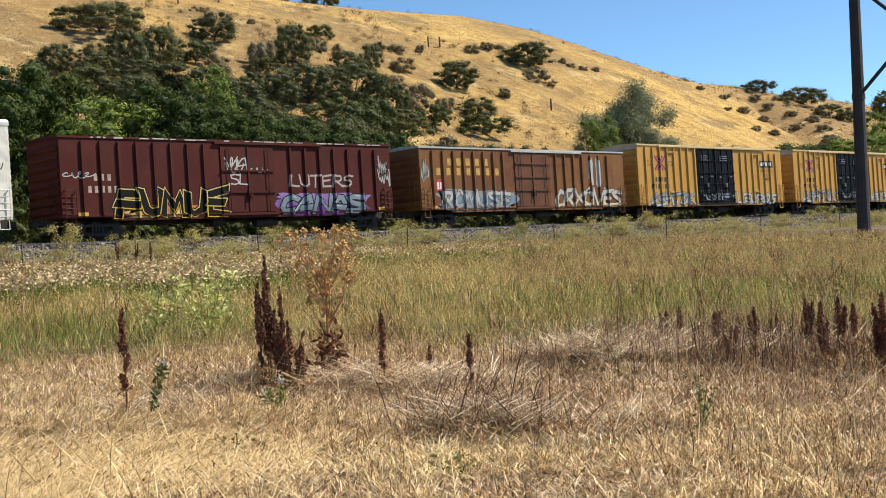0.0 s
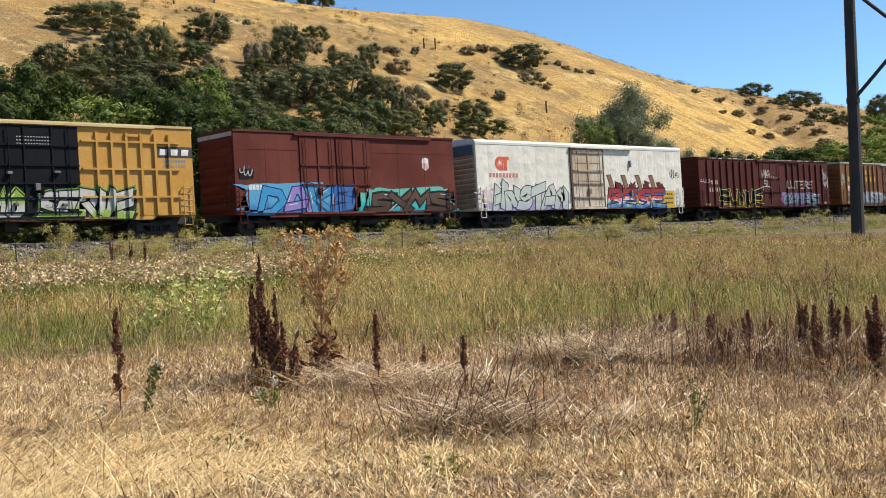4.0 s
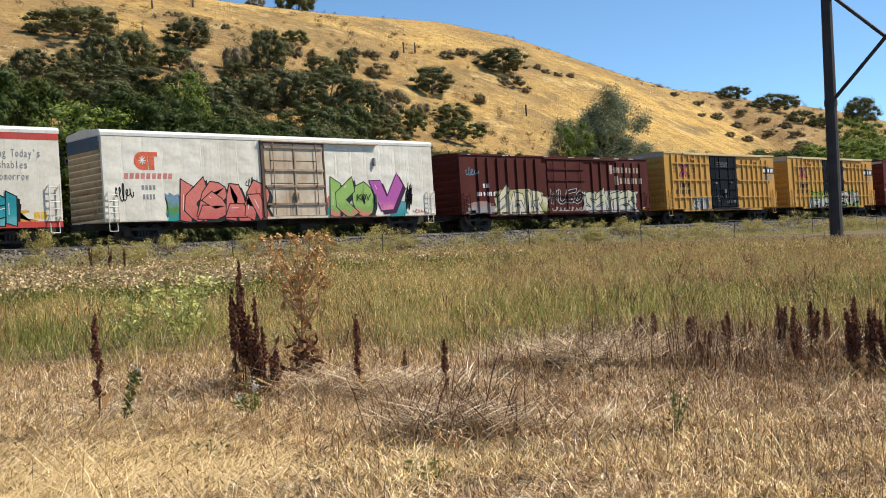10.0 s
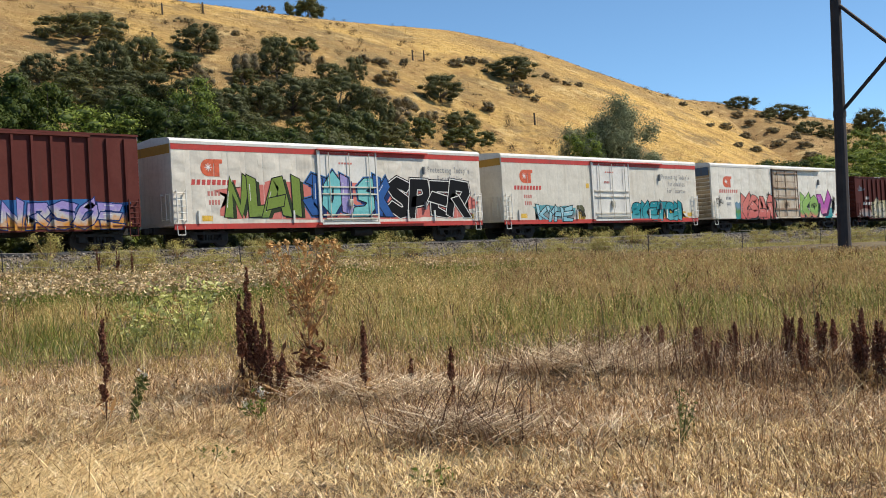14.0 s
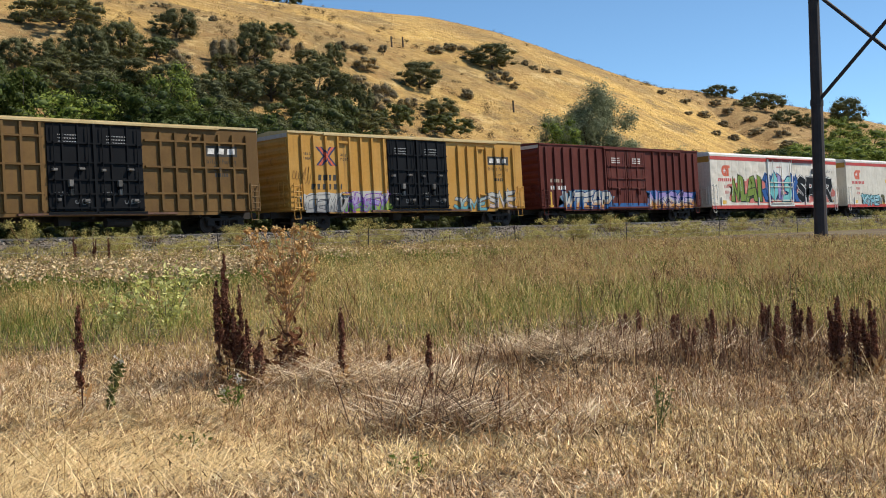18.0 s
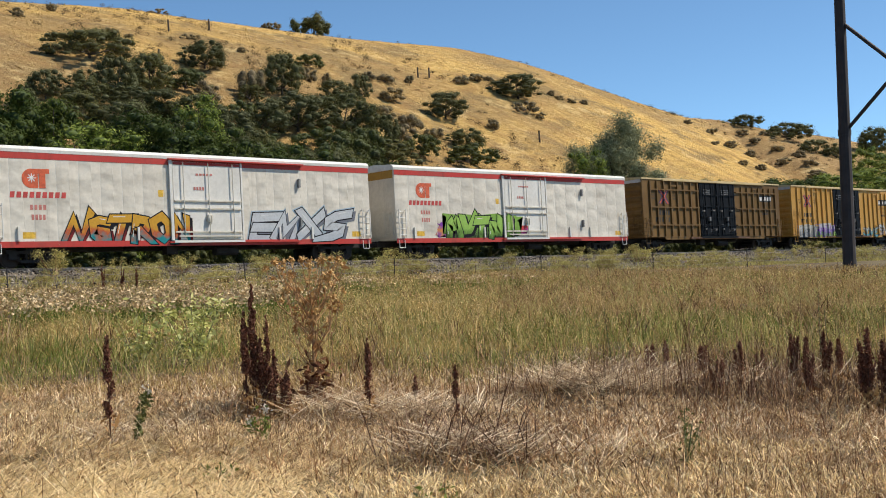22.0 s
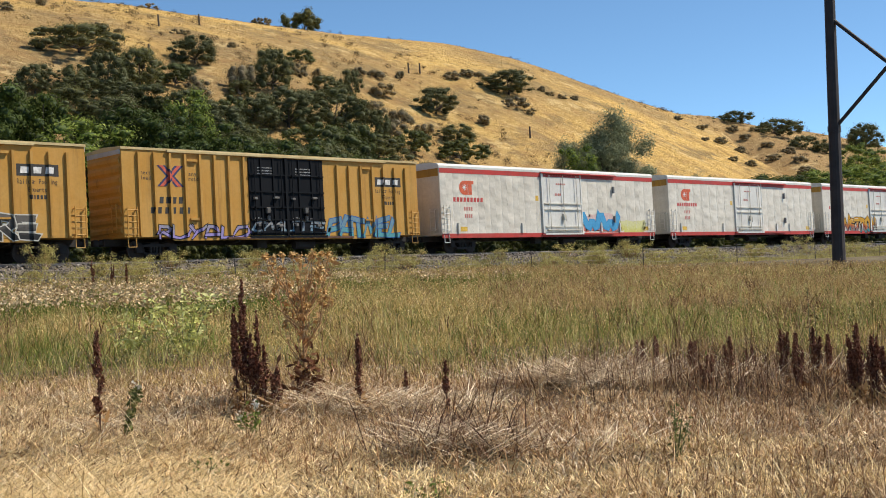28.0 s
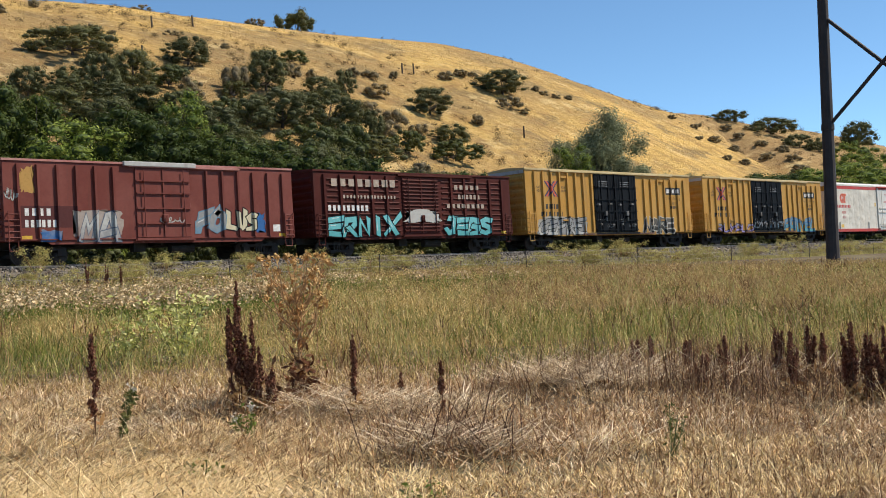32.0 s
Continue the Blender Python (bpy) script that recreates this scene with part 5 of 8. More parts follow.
def shell(car, L, top, mat, end_mat, roof_mat, sill=0.92, drop=(), eave=0.12, round_top=False, end_cap=None, ends=8):
    """Body, roof, ends and sills of a house car."""
    bm = bmesh.new()
    hi = top - (0.30 if round_top else eave)
    box(bm, 0, L, 0, CAR_W, 1.04, hi, 0.02)
    part("body", bm, mat, car)
    # roof, with its edge standing just proud of the side
    bm = bmesh.new()
    prof = [(-0.02, hi), (-0.03, hi + 0.14), (0.05, top - 0.05), (0.22, top)] if round_top else [(-0.05, hi), (-0.05, top - 0.01), (0.0, top)]
    ring = prof + [(CAR_W / 2, top + 0.10)] + [(CAR_W - y, z) for y, z in reversed(prof)]
    a = [bm.verts.new((-0.03, y, z)) for y, z in ring]
    b = [bm.verts.new((L + 0.03, y, z)) for y, z in ring]
    n = len(ring)
    for i in range(n):
        j = (i + 1) % n
        bm.faces.new((a[i], b[i], b[j], a[j]))
    bm.faces.new(a)
    bm.faces.new(b[::-1])
    bmesh.ops.recalc_face_normals(bm, faces=bm.faces)
    part("roof", bm, roof_mat, car)
    # side sill, deeper between the trucks
    bm = bmesh.new()
    box(bm, 0.01, L - 0.01, 0.005, 0.10, sill + 0.10, 1.04)
    if drop:
        d = [bm.verts.new(p) for p in ((drop[0], 0.004, sill + 0.10), (drop[0] + 0.25, 0.004, sill - 0.06), (drop[1] - 0.25, 0.004, sill - 0.06), (drop[1], 0.004, sill + 0.10))]
        e = [bm.verts.new((v.co.x, 0.09, v.co.z)) for v in d]
        bm.faces.new(d)
        bm.faces.new(e[::-1])
        for i in range(4):
            j = (i + 1) % 4
            bm.faces.new((d[j], d[i], e[i], e[j]))
    part("side_sill", bm, mat, car)
    for x, s in ((0, -1), (L, 1)):
        if ends:
            h = (hi - 0.25 - 1.15) / ends
            bm = bmesh.new()
            vs = []
            for i, y in enumerate((0.12, CAR_W - 0.12)):
                vs.append([bm.verts.new(p) for p in ((0, y, -0.42 * h), (s * 0.07, y, -0.16 * h), (s * 0.07, y, 0.16 * h), (0, y, 0.42 * h))])
            for i in range(3):
                bm.faces.new((vs[0][i], vs[0][i + 1], vs[1][i + 1], vs[1][i]))
            bm.faces.new(vs[0])
            bm.faces.new(vs[1][::-1])
            bmesh.ops.recalc_face_normals(bm, faces=bm.faces)
            me = mesh_of(bm, "end_rib", end_mat)
            for i in range(ends):
                part("end_rib", me, None, car).location = (x, 0, 1.15 + h * (i + 0.5))
        if end_cap:
            part("end_cap", a_box(x + (-0.045 if s < 0 else 0.004), x + (-0.004 if s < 0 else 0.045), 0.06, CAR_W - 0.06, hi - 0.22, hi - 0.01), end_cap, car)
        # cross-over platform and grab iron at the end
        bm = bmesh.new()
        tube(bm, (x + s * 0.16, 0.35, 1.3), (x + s * 0.16, 0.35, 2.6), 0.02, n=6)
        tube(bm, (x + s * 0.16, 0.75, 1.3), (x + s * 0.16, 0.75, 2.6), 0.02, n=6)
        for i in range(4):
            tube(bm, (x + s * 0.16, 0.35, 1.42 + 0.34 * i), (x + s * 0.16, 0.75, 1.42 + 0.34 * i), 0.02, n=6)
        for y in (0.35, 0.75):
            for z in (1.36, 2.55):
                tube(bm, (x, y, z), (x + s * 0.16, y, z), 0.018, n=5)
        part("end_ladder", bm, end_mat, car)


def rib_set(car, xs, z0, z1, mat, w=0.12, d=0.11, prof=None):
    bm = bmesh.new()
    vs = [[bm.verts.new(p) for p in ((-w / 2 - 0.015, 0, z), (-w / 2, -d, z), (w / 2, -d, z), (w / 2 + 0.015, 0, z))] for z in (z0, z1)]
    for i in range(3):
        bm.faces.new((vs[0][i], vs[0][i + 1], vs[1][i + 1], vs[1][i]))
    bm.faces.new(vs[0][::-1])
    bm.faces.new(vs[1])
    me = mesh_of(bm, "rib", mat)
    for x in xs:
        part("rib", me, None, car).location = (x, 0, 0)
        if prof is not None:
            prof.append((x - w / 2, x + w / 2, d))


def plug_door(car, x0, x1, z0, z1, mat, prof, rows=(0.24, 0.52, 0.78), rods=3, lock=True, depth=0.05, bar_mat=None, mullions=1, bar=0.035):
    """A plug door: slab, cross bars, vertical lock rods and the gear that turns them."""
    bar_mat = bar_mat or mat
    dr = part("door", a_box(x0 + 0.03, x1 - 0.03, -depth, 0.02, z0, z1, bevel=0.015), mat, car)
    for f in rows:
        z = z0 + (z1 - z0) * f
        part("door_bar", a_box(x0 + 0.05, x1 - 0.05, -depth - 0.07, -depth + 0.004, z - bar, z + bar), bar_mat, dr)
    for i in range(mullions):
        x = x0 + (x1 - x0) * (i + 1) / (mullions + 1)
        part("door_post", a_box(x - 0.04, x + 0.04, -depth - 0.05, -depth + 0.003, z0 + 0.05, z1 - 0.05), bar_mat, dr)
    for i in range(rods):
        x = x0 + (x1 - x0) * (0.14 + 0.72 * i / max(1, rods - 1))
        part("lock_rod", tube(bmesh.new(), (x, -depth - 0.10, z0 + 0.04), (x, -depth - 0.10, z1 - 0.04), 0.025, n=6), bar_mat, dr)
    if lock:
        xm, zm = (x0 + x1) / 2, z0 + (z1 - z0) * 0.27
        bm = a_box(xm - 0.13, xm + 0.13, -depth - 0.15, -depth + 0.002, zm - 0.16, zm + 0.20, bevel=0.02)
        tube(bm, (xm, -depth - 0.22, zm - 0.28), (xm, -depth - 0.22, zm + 0.12), 0.03, n=6)
        part("lock_gear", bm, bar_mat, dr)
    part("door_track", a_box(x0 - 0.05, x1 + 0.05, -depth - 0.10, 0.01, z0 - 0.14, z0 - 0.03), mat, car)
    prof.append((x0 + 0.03, x1 - 0.03, depth))
    return dr


def side_ladders(car, L, mat, z0=1.02, z1=2.35, rungs=5, width=0.52):
    me = ladder_mesh(width, z0, z1, rungs, mat)
    part("ladder", me, None, car).location = (0.14, 0, 0)
    part("ladder", me, None, car).location = (L - 0.14 - width, 0, 0)
    for x in (0.18, L - 0.62):
        bm = bmesh.new()
        tube(bm, (x, -0.05, 0.60), (x + 0.42, -0.05, 0.60), 0.022, n=6)
        for xx in (x, x + 0.42):
            tube(bm, (xx, -0.05, 0.60), (xx, -0.02, 1.04), 0.022, n=6)
        part("stirrup_step", bm, mat, car)


M_MARK_BLACK = plain("mark_black", (0.03, 0.025, 0.02), 0.6)
M_MARK_WHITE = plain("mark_white", (0.62, 0.60, 0.57), 0.6)
M_DOORNOTE = plain("door_note_grey", (0.34, 0.34, 0.34), 0.6)
M_MARK_RED = plain("mark_red", (0.45, 0.05, 0.04), 0.55)
M_MARK_PINKRED = plain("mark_faded_red", (0.46, 0.16, 0.13), 0.6)
M_MARK_GREY = plain("mark_grey", (0.20, 0.20, 0.20), 0.6)
M_LOGO_ORANGE = plain("logo_orange", (0.55, 0.095, 0.03), 0.5)
M_LOGO_NAVY = plain("logo_navy", (0.025, 0.03, 0.09), 0.55)
M_LOGO_RED = plain("logo_red", (0.50, 0.085, 0.045), 0.55)
M_MARK_YELLOW = plain("mark_yellow", (0.46, 0.28, 0.06), 0.6)
M_FADED_CREAM = plain("mark_cream", (0.36, 0.28, 0.22), 0.65)
M_REFLECT = plain("reflector_yellow", (0.60, 0.36, 0.03), 0.35)
M_ENDGOLD = car_paint("end_gold", (0.46, 0.26, 0.05), (0.40, 0.22, 0.05), wear=0.3)


def cross_logo(car, prof, x, z, s):
    """A crossed emblem: red bands with navy edges."""
    for k, (mat, off, wid, lift) in enumerate(((M_LOGO_NAVY, 0.0, 0.95, 0.0), (M_LOGO_RED, 0.0, 0.40, 0.004))):
        for d in (-1, 1):
            bm = bmesh.new()
            w = wid * s
            bm.faces.new([bm.verts.new(p) for p in ((x - s - w * 0.5, -lift - 0.001 * d, z - d * s), (x - s + w * 0.5, -lift - 0.001 * d, z - d * s), (x + s + w * 0.5, -lift - 0.001 * d, z + d * s), (x + s - w * 0.5, -lift - 0.001 * d, z + d * s))][::1])
            bmesh.ops.recalc_face_normals(bm, faces=bm.faces)
            follow_side(bm, prof, 0.006)
            part("emblem_band", bm, mat, car)


def pooled_car(L, top, label, grid=False, single=False, mat=None, seed=1):
    """Yellow ribbed boxcar with black plug doors."""
    mat = mat or M_YELLOW
    car = tagged(new("boxcar"), label, "boxcar", group="cars of the freight train")
    prof = []
    shell(car, L, top, mat, mat, M_CREAM_EAVE, 0.94, (L * 0.13, L * 0.87), end_cap=M_ROOF)
    if single:
        left, right, doors = [0.84 + 0.76 * i for i in range(7)], [10.70 + 0.74 * i for i in range(6)], ((6.02, 9.85),)
    else:
        left, right, doors = [0.87 + 0.84 * i for i in range(7)] + [6.80], [12.91 + 0.84 * i for i in range(7)], ((7.07, 9.40), (9.44, 11.95))
    rib_set(car, left, 1.12, top - 0.22, mat, prof=prof)
    rib_set(car, [x for x in right if x < L - 0.4], 1.12, top - 0.42, mat, prof=prof)
    if grid:
        for z in (4.42, 3.18, 1.92):
            for a, b in ((left[0], doors[0][0] - 0.1), (doors[-1][1] + 0.1, L - 0.75)):
                part("side_rail", a_box(a, b, -0.106, 0.004, z - 0.045, z + 0.045), mat, car)
    if not single:
        part("centre_post", a_box(doors[0][1] - 0.05, doors[1][0] + 0.05, -0.12, 0.0, 1.06, top - 0.2), M_BLACK, car)
    for a, b in doors:
        dr = plug_door(car, a, b, 1.10, top - 0.22, M_BLACK, prof, rods=2, rows=(0.04, 0.2, 0.36, 0.56, 0.78), mullions=2)
        xm = (a + b) / 2
        for u, z, w, h in ((-0.04, 2.35, 0.22, 0.30), (-0.03, 1.95, 0.14, 0.26), (-0.3, 1.62, 0.18, 0.14), (0.28, 1.58, 0.26, 0.12), (-0.36, 2.95, 0.22, 0.12), (0.2, 3.0, 0.3, 0.1)):
            part("gear_plate", a_box(xm + u * (b - a) - w / 2, xm + u * (b - a) + w / 2, -0.225, -0.05, z - h / 2, z + h / 2, bevel=0.015), M_GEARPLATE, dr)
        scribble(car, [(-9, 99, 0.056)], a + (b - a) * 0.12, a + (b - a) * 0.45, 1.75, 2.05, (0.22, 0.22, 0.22), int(a * 10) + int(L * 7), 0.035, 4)
        scribble(car, [(-9, 99, 0.056)], a + (b - a) * 0.55, a + (b - a) * 0.85, 1.35, 1.70, (0.16, 0.17, 0.18), int(b * 10) + int(L * 5), 0.035, 4)
    part("upper_track", a_box(2.38, L * 0.87, -0.13, 0.0, top - 0.19, top - 0.07, bevel=0.01), M_CREAM_EAVE, car)
    part("lower_track", a_box(L * 0.30, L * 0.73, -0.14, 0.0, 0.93, 1.02), M_RUST, car)
    for i in range(12):
        part("track_stripe", a_box(doors[0][0] - 0.3 + i * 0.42, doors[0][0] - 0.12 + i * 0.42, -0.146, -0.138, 0.95, 1.0), mat, car)
    side_ladders(car, L, mat, 1.04, 2.45)
    running_gear(car, L)
    for x in (3.45, L * 0.775):
        part("roof_bracket", a_box(x, x + 0.62, -0.12, 0.0, top - 0.58, top - 0.46), mat, car)
        part("lower_bracket", a_box(x + 0.12, x + 0.62, -0.11, 0.0, 1.86, 1.94), mat, car)
    # marks
    ex = 2.42 if single else 2.58
    cross_logo(car, prof, ex, 3.94, 0.50)
    words(car, prof, "next", 0.95, 3.98, 0.20, 0.145, M_MARK_BLACK, "slogan")
    words(car, prof, "load", 0.95, 3.74, 0.20, 0.145, M_MARK_BLACK, "slogan")
    words(car, prof, "any", ex + 1.0, 3.98, 0.20, 0.16, M_MARK_BLACK, "slogan")
    words(car, prof, "road", ex + 1.0, 3.74, 0.20, 0.145, M_MARK_BLACK, "slogan")
    bars(car, prof, 4, ex - 0.65, ex + 0.75, 2.64, 2.95, M_MARK_BLACK, "mark_bar", 0.12, 0.4)
    bars(car, prof, 6, ex - 1.15, ex + 1.2, 2.16, 2.46, M_MARK_BLACK, "mark_bar", 0.12, 0.5)
    lx = L - (1.95 if single else 3.25)
    patch(car, prof, lx, lx + 1.95, 3.74, 4.26, M_MARK_BLACK, "logo_plate")
    bars(car, [(a, b, d + 0.003) for a, b, d in prof] + [(-9, 99, 0.003)], 3, lx + 0.16, lx + 1.90, 3.86, 4.14, M_MARK_WHITE, "logo_bar", 0.15, 0.34)
    if not single:
        words(car, prof, "Railcar Pooling", lx, 3.40, 0.22, 0.125, M_MARK_BLACK, "slogan")
        words(car, prof, "Experts", lx + 0.5, 3.05, 0.22, 0.125, M_MARK_BLACK, "slogan")
        bars(car, prof, 5, lx + 0.55, lx + 1.4, 2.74, 2.92, M_MARK_BLACK, "mark_bar", 0, 0.35)
    else:
        bars(car, prof, 8, lx + 0.35, lx + 1.6, 3.52, 3.66, M_MARK_GREY, "mark_bar", 0, 0.3)
        bars(car, prof, 8, lx + 0.35, lx + 1.6, 3.28, 3.42, M_MARK_GREY, "mark_bar", 0, 0.3)
    for a, b in doors:
        w = b - a
        for r in range(3):
            bars(car, [(-9, 99, 0.056)], 13, a + w * 0.25, a + w * 0.68, top - 0.75 - r * 0.15, top - 0.70 - r * 0.15, M_DOORNOTE, "door_note", 0, 0.45)
    return car, prof


M_GEARPLATE = car_paint("worn_gear_plate", (0.20, 0.19, 0.18), (0.07, 0.065, 0.06), wear=0.8)
M_CREAM_EAVE = car_paint("eave_cream", (0.58, 0.46, 0.25), (0.50, 0.37, 0.17), (0.3, 0.2, 0.1), wear=0.3)


def reefer(L, top, label, striped, door, mat):
    """White insulated car with buckled sheet sides and one wide plug door."""
    car = tagged(new("refrigerator_car"), label, "refrigerator car", group="cars of the freight train")
    prof = []
    trim = M_WHITE_PLAIN
    shell(car, L, top, mat, mat if striped else M_ENDTAN, trim, 0.92, (), round_top=True, end_cap=None, ends=0 if striped else 12)
    if striped:
        part("top_stripe", a_box(0.02, L - 0.02, -0.012, 0.01, top - 0.58, top - 0.305), M_STRIPE, car)
        part("bottom_stripe", a_box(0.02, L - 0.02, -0.02, 0.01, 0.86, 1.12), M_STRIPE, car)
        for x in (-0.02, L + 0.003):
            part("end_band", a_box(x, x + 0.017, 0.08, CAR_W - 0.08, top - 0.75, top - 0.31), M_ENDGOLD, car)
            part("end_panel", a_box(x - 0.02, x + 0.037, 0.2, CAR_W - 0.2, 1.2, 2.6), M_CREAM, car)
    else:
        for x in (-0.09, L + 0.06):
            part("end_panel", a_box(x, x + 0.03, 0.15, CAR_W - 0.15, top - 0.95, top - 0.34), M_ENDBLUE, car)
    # seams of the side sheets
    n = 20
    seam = mesh_of(a_box(-0.008, 0.008, -0.004, 0.004, 1.14, top - (0.6 if striped else 0.34)), "side_seam", trim)
    for i in range(1, n):
        x = L * i / n
        if not door[0] - 0.1 < x < door[1] + 0.1:
            part("side_seam", seam, None, car).location = (x, 0, 0)
    d0, d1 = door
    dm = trim if striped else M_RUSTY_WHITE
    dr = plug_door(car, d0, d1, 1.14, top - (0.42 if striped else 0.36), dm, prof, rows=(0.10, 0.40, 0.50) if striped else (0.16, 0.40, 0.62, 0.93), rods=3 if striped else 2,
                   depth=0.07, bar_mat=M_CREAM if striped else M_DOORBAR, mullions=0 if striped else 1, bar=0.035 if striped else 0.055)
    if striped:
        part("door_stripe", a_box(d0 + 0.06, d1 - 0.06, -0.08, -0.068, top - 0.56, top - 0.43), M_STRIPE, dr)
        bars(car, [(-9, 99, 0.075)], 5, d0 + 1.3, d0 + 2.3, top - 1.05, top - 0.95, M_MARK_PINKRED, "door_note")
        bars(car, [(-9, 99, 0.075)], 4, d0 + 1.15, d0 + 1.8, top - 1.75, top - 1.6, M_MARK_PINKRED, "door_note")
        part("lower_handle", a_box(d0 + 0.2, d1 - 0.1, -0.2, -0.07, 1.27, 1.34), M_CREAM, dr)
    jm = dm if striped else M_JAMB
    part("door_jamb", a_box(d0 - 0.16, d0 - 0.01, -0.10, 0.0, 1.12, top - 0.34), jm, car)
    part("door_jamb", a_box(d1 + 0.01, d1 + 0.10, -0.08, 0.0, 1.12, top - 0.34), jm, car)
    if not striped:
        part("door_header", a_box(d0 - 0.16, d1 + 0.1, -0.11, 0.0, top - 0.44, top - 0.35), M_JAMB, car)
        for f, g in ((0.10, 0.46), (0.54, 0.90)):
            for z in (1.75, 2.85, 4.0):
                part("door_stain", a_box(d0 + (d1 - d0) * f, d0 + (d1 - d0) * g, -0.076, -0.0705, z - 0.06, z - 0.01), M_JAMB, dr)
    part("upper_track", a_box(d0 - 0.2, d0 + (d1 - d0) * 2.0, -0.20, 0.0, top - 0.36, top - 0.28, bevel=0.01), M_STRIPE if striped else M_RUSTY_WHITE, car)
    part("lower_track", a_box(d0 - 0.3, d0 + (d1 - d0) * 1.9, -0.15, 0.0, 0.99, 1.06), M_STRIPE if striped else M_RUST, car)
    side_ladders(car, L, trim, 1.16 if striped else 1.0, 2.75 if striped else 2.4, 5)
    running_gear(car, L, 2.2)
    for z in (2.0, 4.0):
        part("door_stop", a_box(d0 + (d1 - d0) * 1.92, d0 + (d1 - d0) * 1.92 + 0.10, -0.16, 0.0, z - 0.22, z + 0.22), M_MARK_GREY, car)
    if striped:
        for x in (1.35, 7.1, 15.2, 17.3):
            part("jack_bracket", a_box(x, x + 0.10, -0.09, 0.0, 1.13, 1.75), trim, car)
        for x in (1.6, L - 1.35):
            patch(car, [], x, x + 0.6, 1.24, 1.52, M_REFLECT, "reflector")
        patch(car, [], d0 - 0.75, d0 - 0.42, 3.16, 3.48, M_REFLECT, "placard")
    lx = 1.62
    # emblem as plain shapes
    bm = bmesh.new()
    box(bm, lx + 0.62, lx + 1.28, -0.012, 0.0, 4.06, 4.26)
    box(bm, lx + 0.80, lx + 1.10, -0.011, 0.0, 3.42, 4.065)
    part("emblem_mark", bm, M_LOGO_ORANGE, car)
    bm = bmesh.new()
    ring = [(lx + 0.46 + 0.44 * math.cos(t), 3.84 + 0.42 * math.sin(t)) for t in [math.pi * (0.5 + i / 16) for i in range(17)]]
    ring += [(lx + 0.76, 3.42), (lx + 0.76, 4.26)]
    bm.faces.new([bm.verts.new((x, -0.008, z)) for x, z in ring])
    bmesh.ops.recalc_face_normals(bm, faces=bm.faces)
    part("emblem_disc", bm, M_LOGO_ORANGE, car)
    bm = bmesh.new()
    for k in range(4):
        t = math.pi * k / 4
        c, s = math.cos(t) * 0.2, math.sin(t) * 0.2
        nx, nz = -math.sin(t) * 0.022, math.cos(t) * 0.022
        yy = -0.012 - 0.0008 * k
        bm.faces.new([bm.verts.new((lx + 0.46 + a, yy, 3.86 + b)) for a, b in ((-c - nx, -s - nz), (c - nx, s - nz), (c + nx, s + nz), (-c + nx, -s + nz))])
    part("emblem_star", bm, M_MARK_WHITE, car)
    bars(car, [], 9, lx - 0.55, lx + 2.1, 3.00, 3.26, M_MARK_RED if striped else M_MARK_PINKRED, "name_bar", 0.15, 0.3)
    mk = M_MARK_PINKRED if striped else M_MARK_GREY
    bars(car, [], 4, lx + 0.35, lx + 1.15, 2.48, 2.70, mk, "mark_bar", 0, 0.35)
    bars(car, [], 4, lx + 0.40, lx + 1.10, 2.04, 2.28, mk, "mark_bar", 0, 0.35)
    return car, prof


M_ENDTAN = car_paint("end_rust_cream", (0.42, 0.35, 0.24), (0.30, 0.22, 0.13), (0.16, 0.10, 0.06), wear=0.9, streak=0.9)
M_ENDBLUE = car_paint("end_blue", (0.055, 0.10, 0.17), (0.08, 0.12, 0.17), wear=0.6)
M_JAMB = car_paint("rusted_jamb", (0.10, 0.062, 0.042), (0.15, 0.095, 0.062), wear=0.9)
M_DOORBAR = car_paint("rusted_door_bar", (0.40, 0.31, 0.22), (0.22, 0.13, 0.08), wear=0.9)


def slogan(car):
    for text, x, z in (("Protecting Today's", 17.0, 3.92), ("Perishables", 17.75, 3.42), ("For Tomorrow", 17.6, 2.92)):
        words(car, [], text, x, z, 0.33, 0.195, M_MARK_GREY, "slogan")


def ribbed_car(L, top, label, mat, left, right, door, roof_mat=None, doors=1, short=0.0, w=0.11, end_cap=None, single_rows=(0.28, 0.56), drop=True, dmat=None):
    """Steel boxcar with side posts and plug or sliding doors."""
    car = tagged(new("boxcar"), label, "boxcar", group="cars of the freight train")
    prof = []
    shell(car, L, top, mat, mat, roof_mat or mat, 0.92, (L * 0.12, L * 0.88) if drop else (), eave=0.10, end_cap=end_cap)
    if left:
        rib_set(car, left, 1.12, top - 0.24, mat, w=w, prof=prof)
    if right:
        rib_set(car, right, 1.12, top - 0.24 - short, mat, w=w, prof=prof)
    a, b = door
    for k in range(doors):
        x0, x1 = a + (b - a) * k / doors, a + (b - a) * (k + 1) / doors
        plug_door(car, x0 + 0.02, x1 - 0.02, 1.12, top - 0.26, dmat or mat, prof, rows=single_rows, rods=2, mullions=1, depth=0.06)
    part("upper_track", a_box(a - 0.3, b + (b - a) * 0.95, -0.13, 0.0, top - 0.22, top - 0.12, bevel=0.01), roof_mat or mat, car)
    part("lower_track", a_box(a - 0.1, b + 0.1, -0.13, 0.0, 0.95, 1.03), mat, car)
    part("sill_rail", a_box(0.7, L - 0.7, -0.05, 0.0, 1.05, 1.10), mat, car)
    side_ladders(car, L, mat, 1.04, 2.30)
    running_gear(car, L)
    for x in (0.75, L - 1.0):
        patch(car, prof, x, x + 0.5, 0.93 + 0.15, 0.93 + 0.32, M_REFLECT, "reflector")
    return car, prof


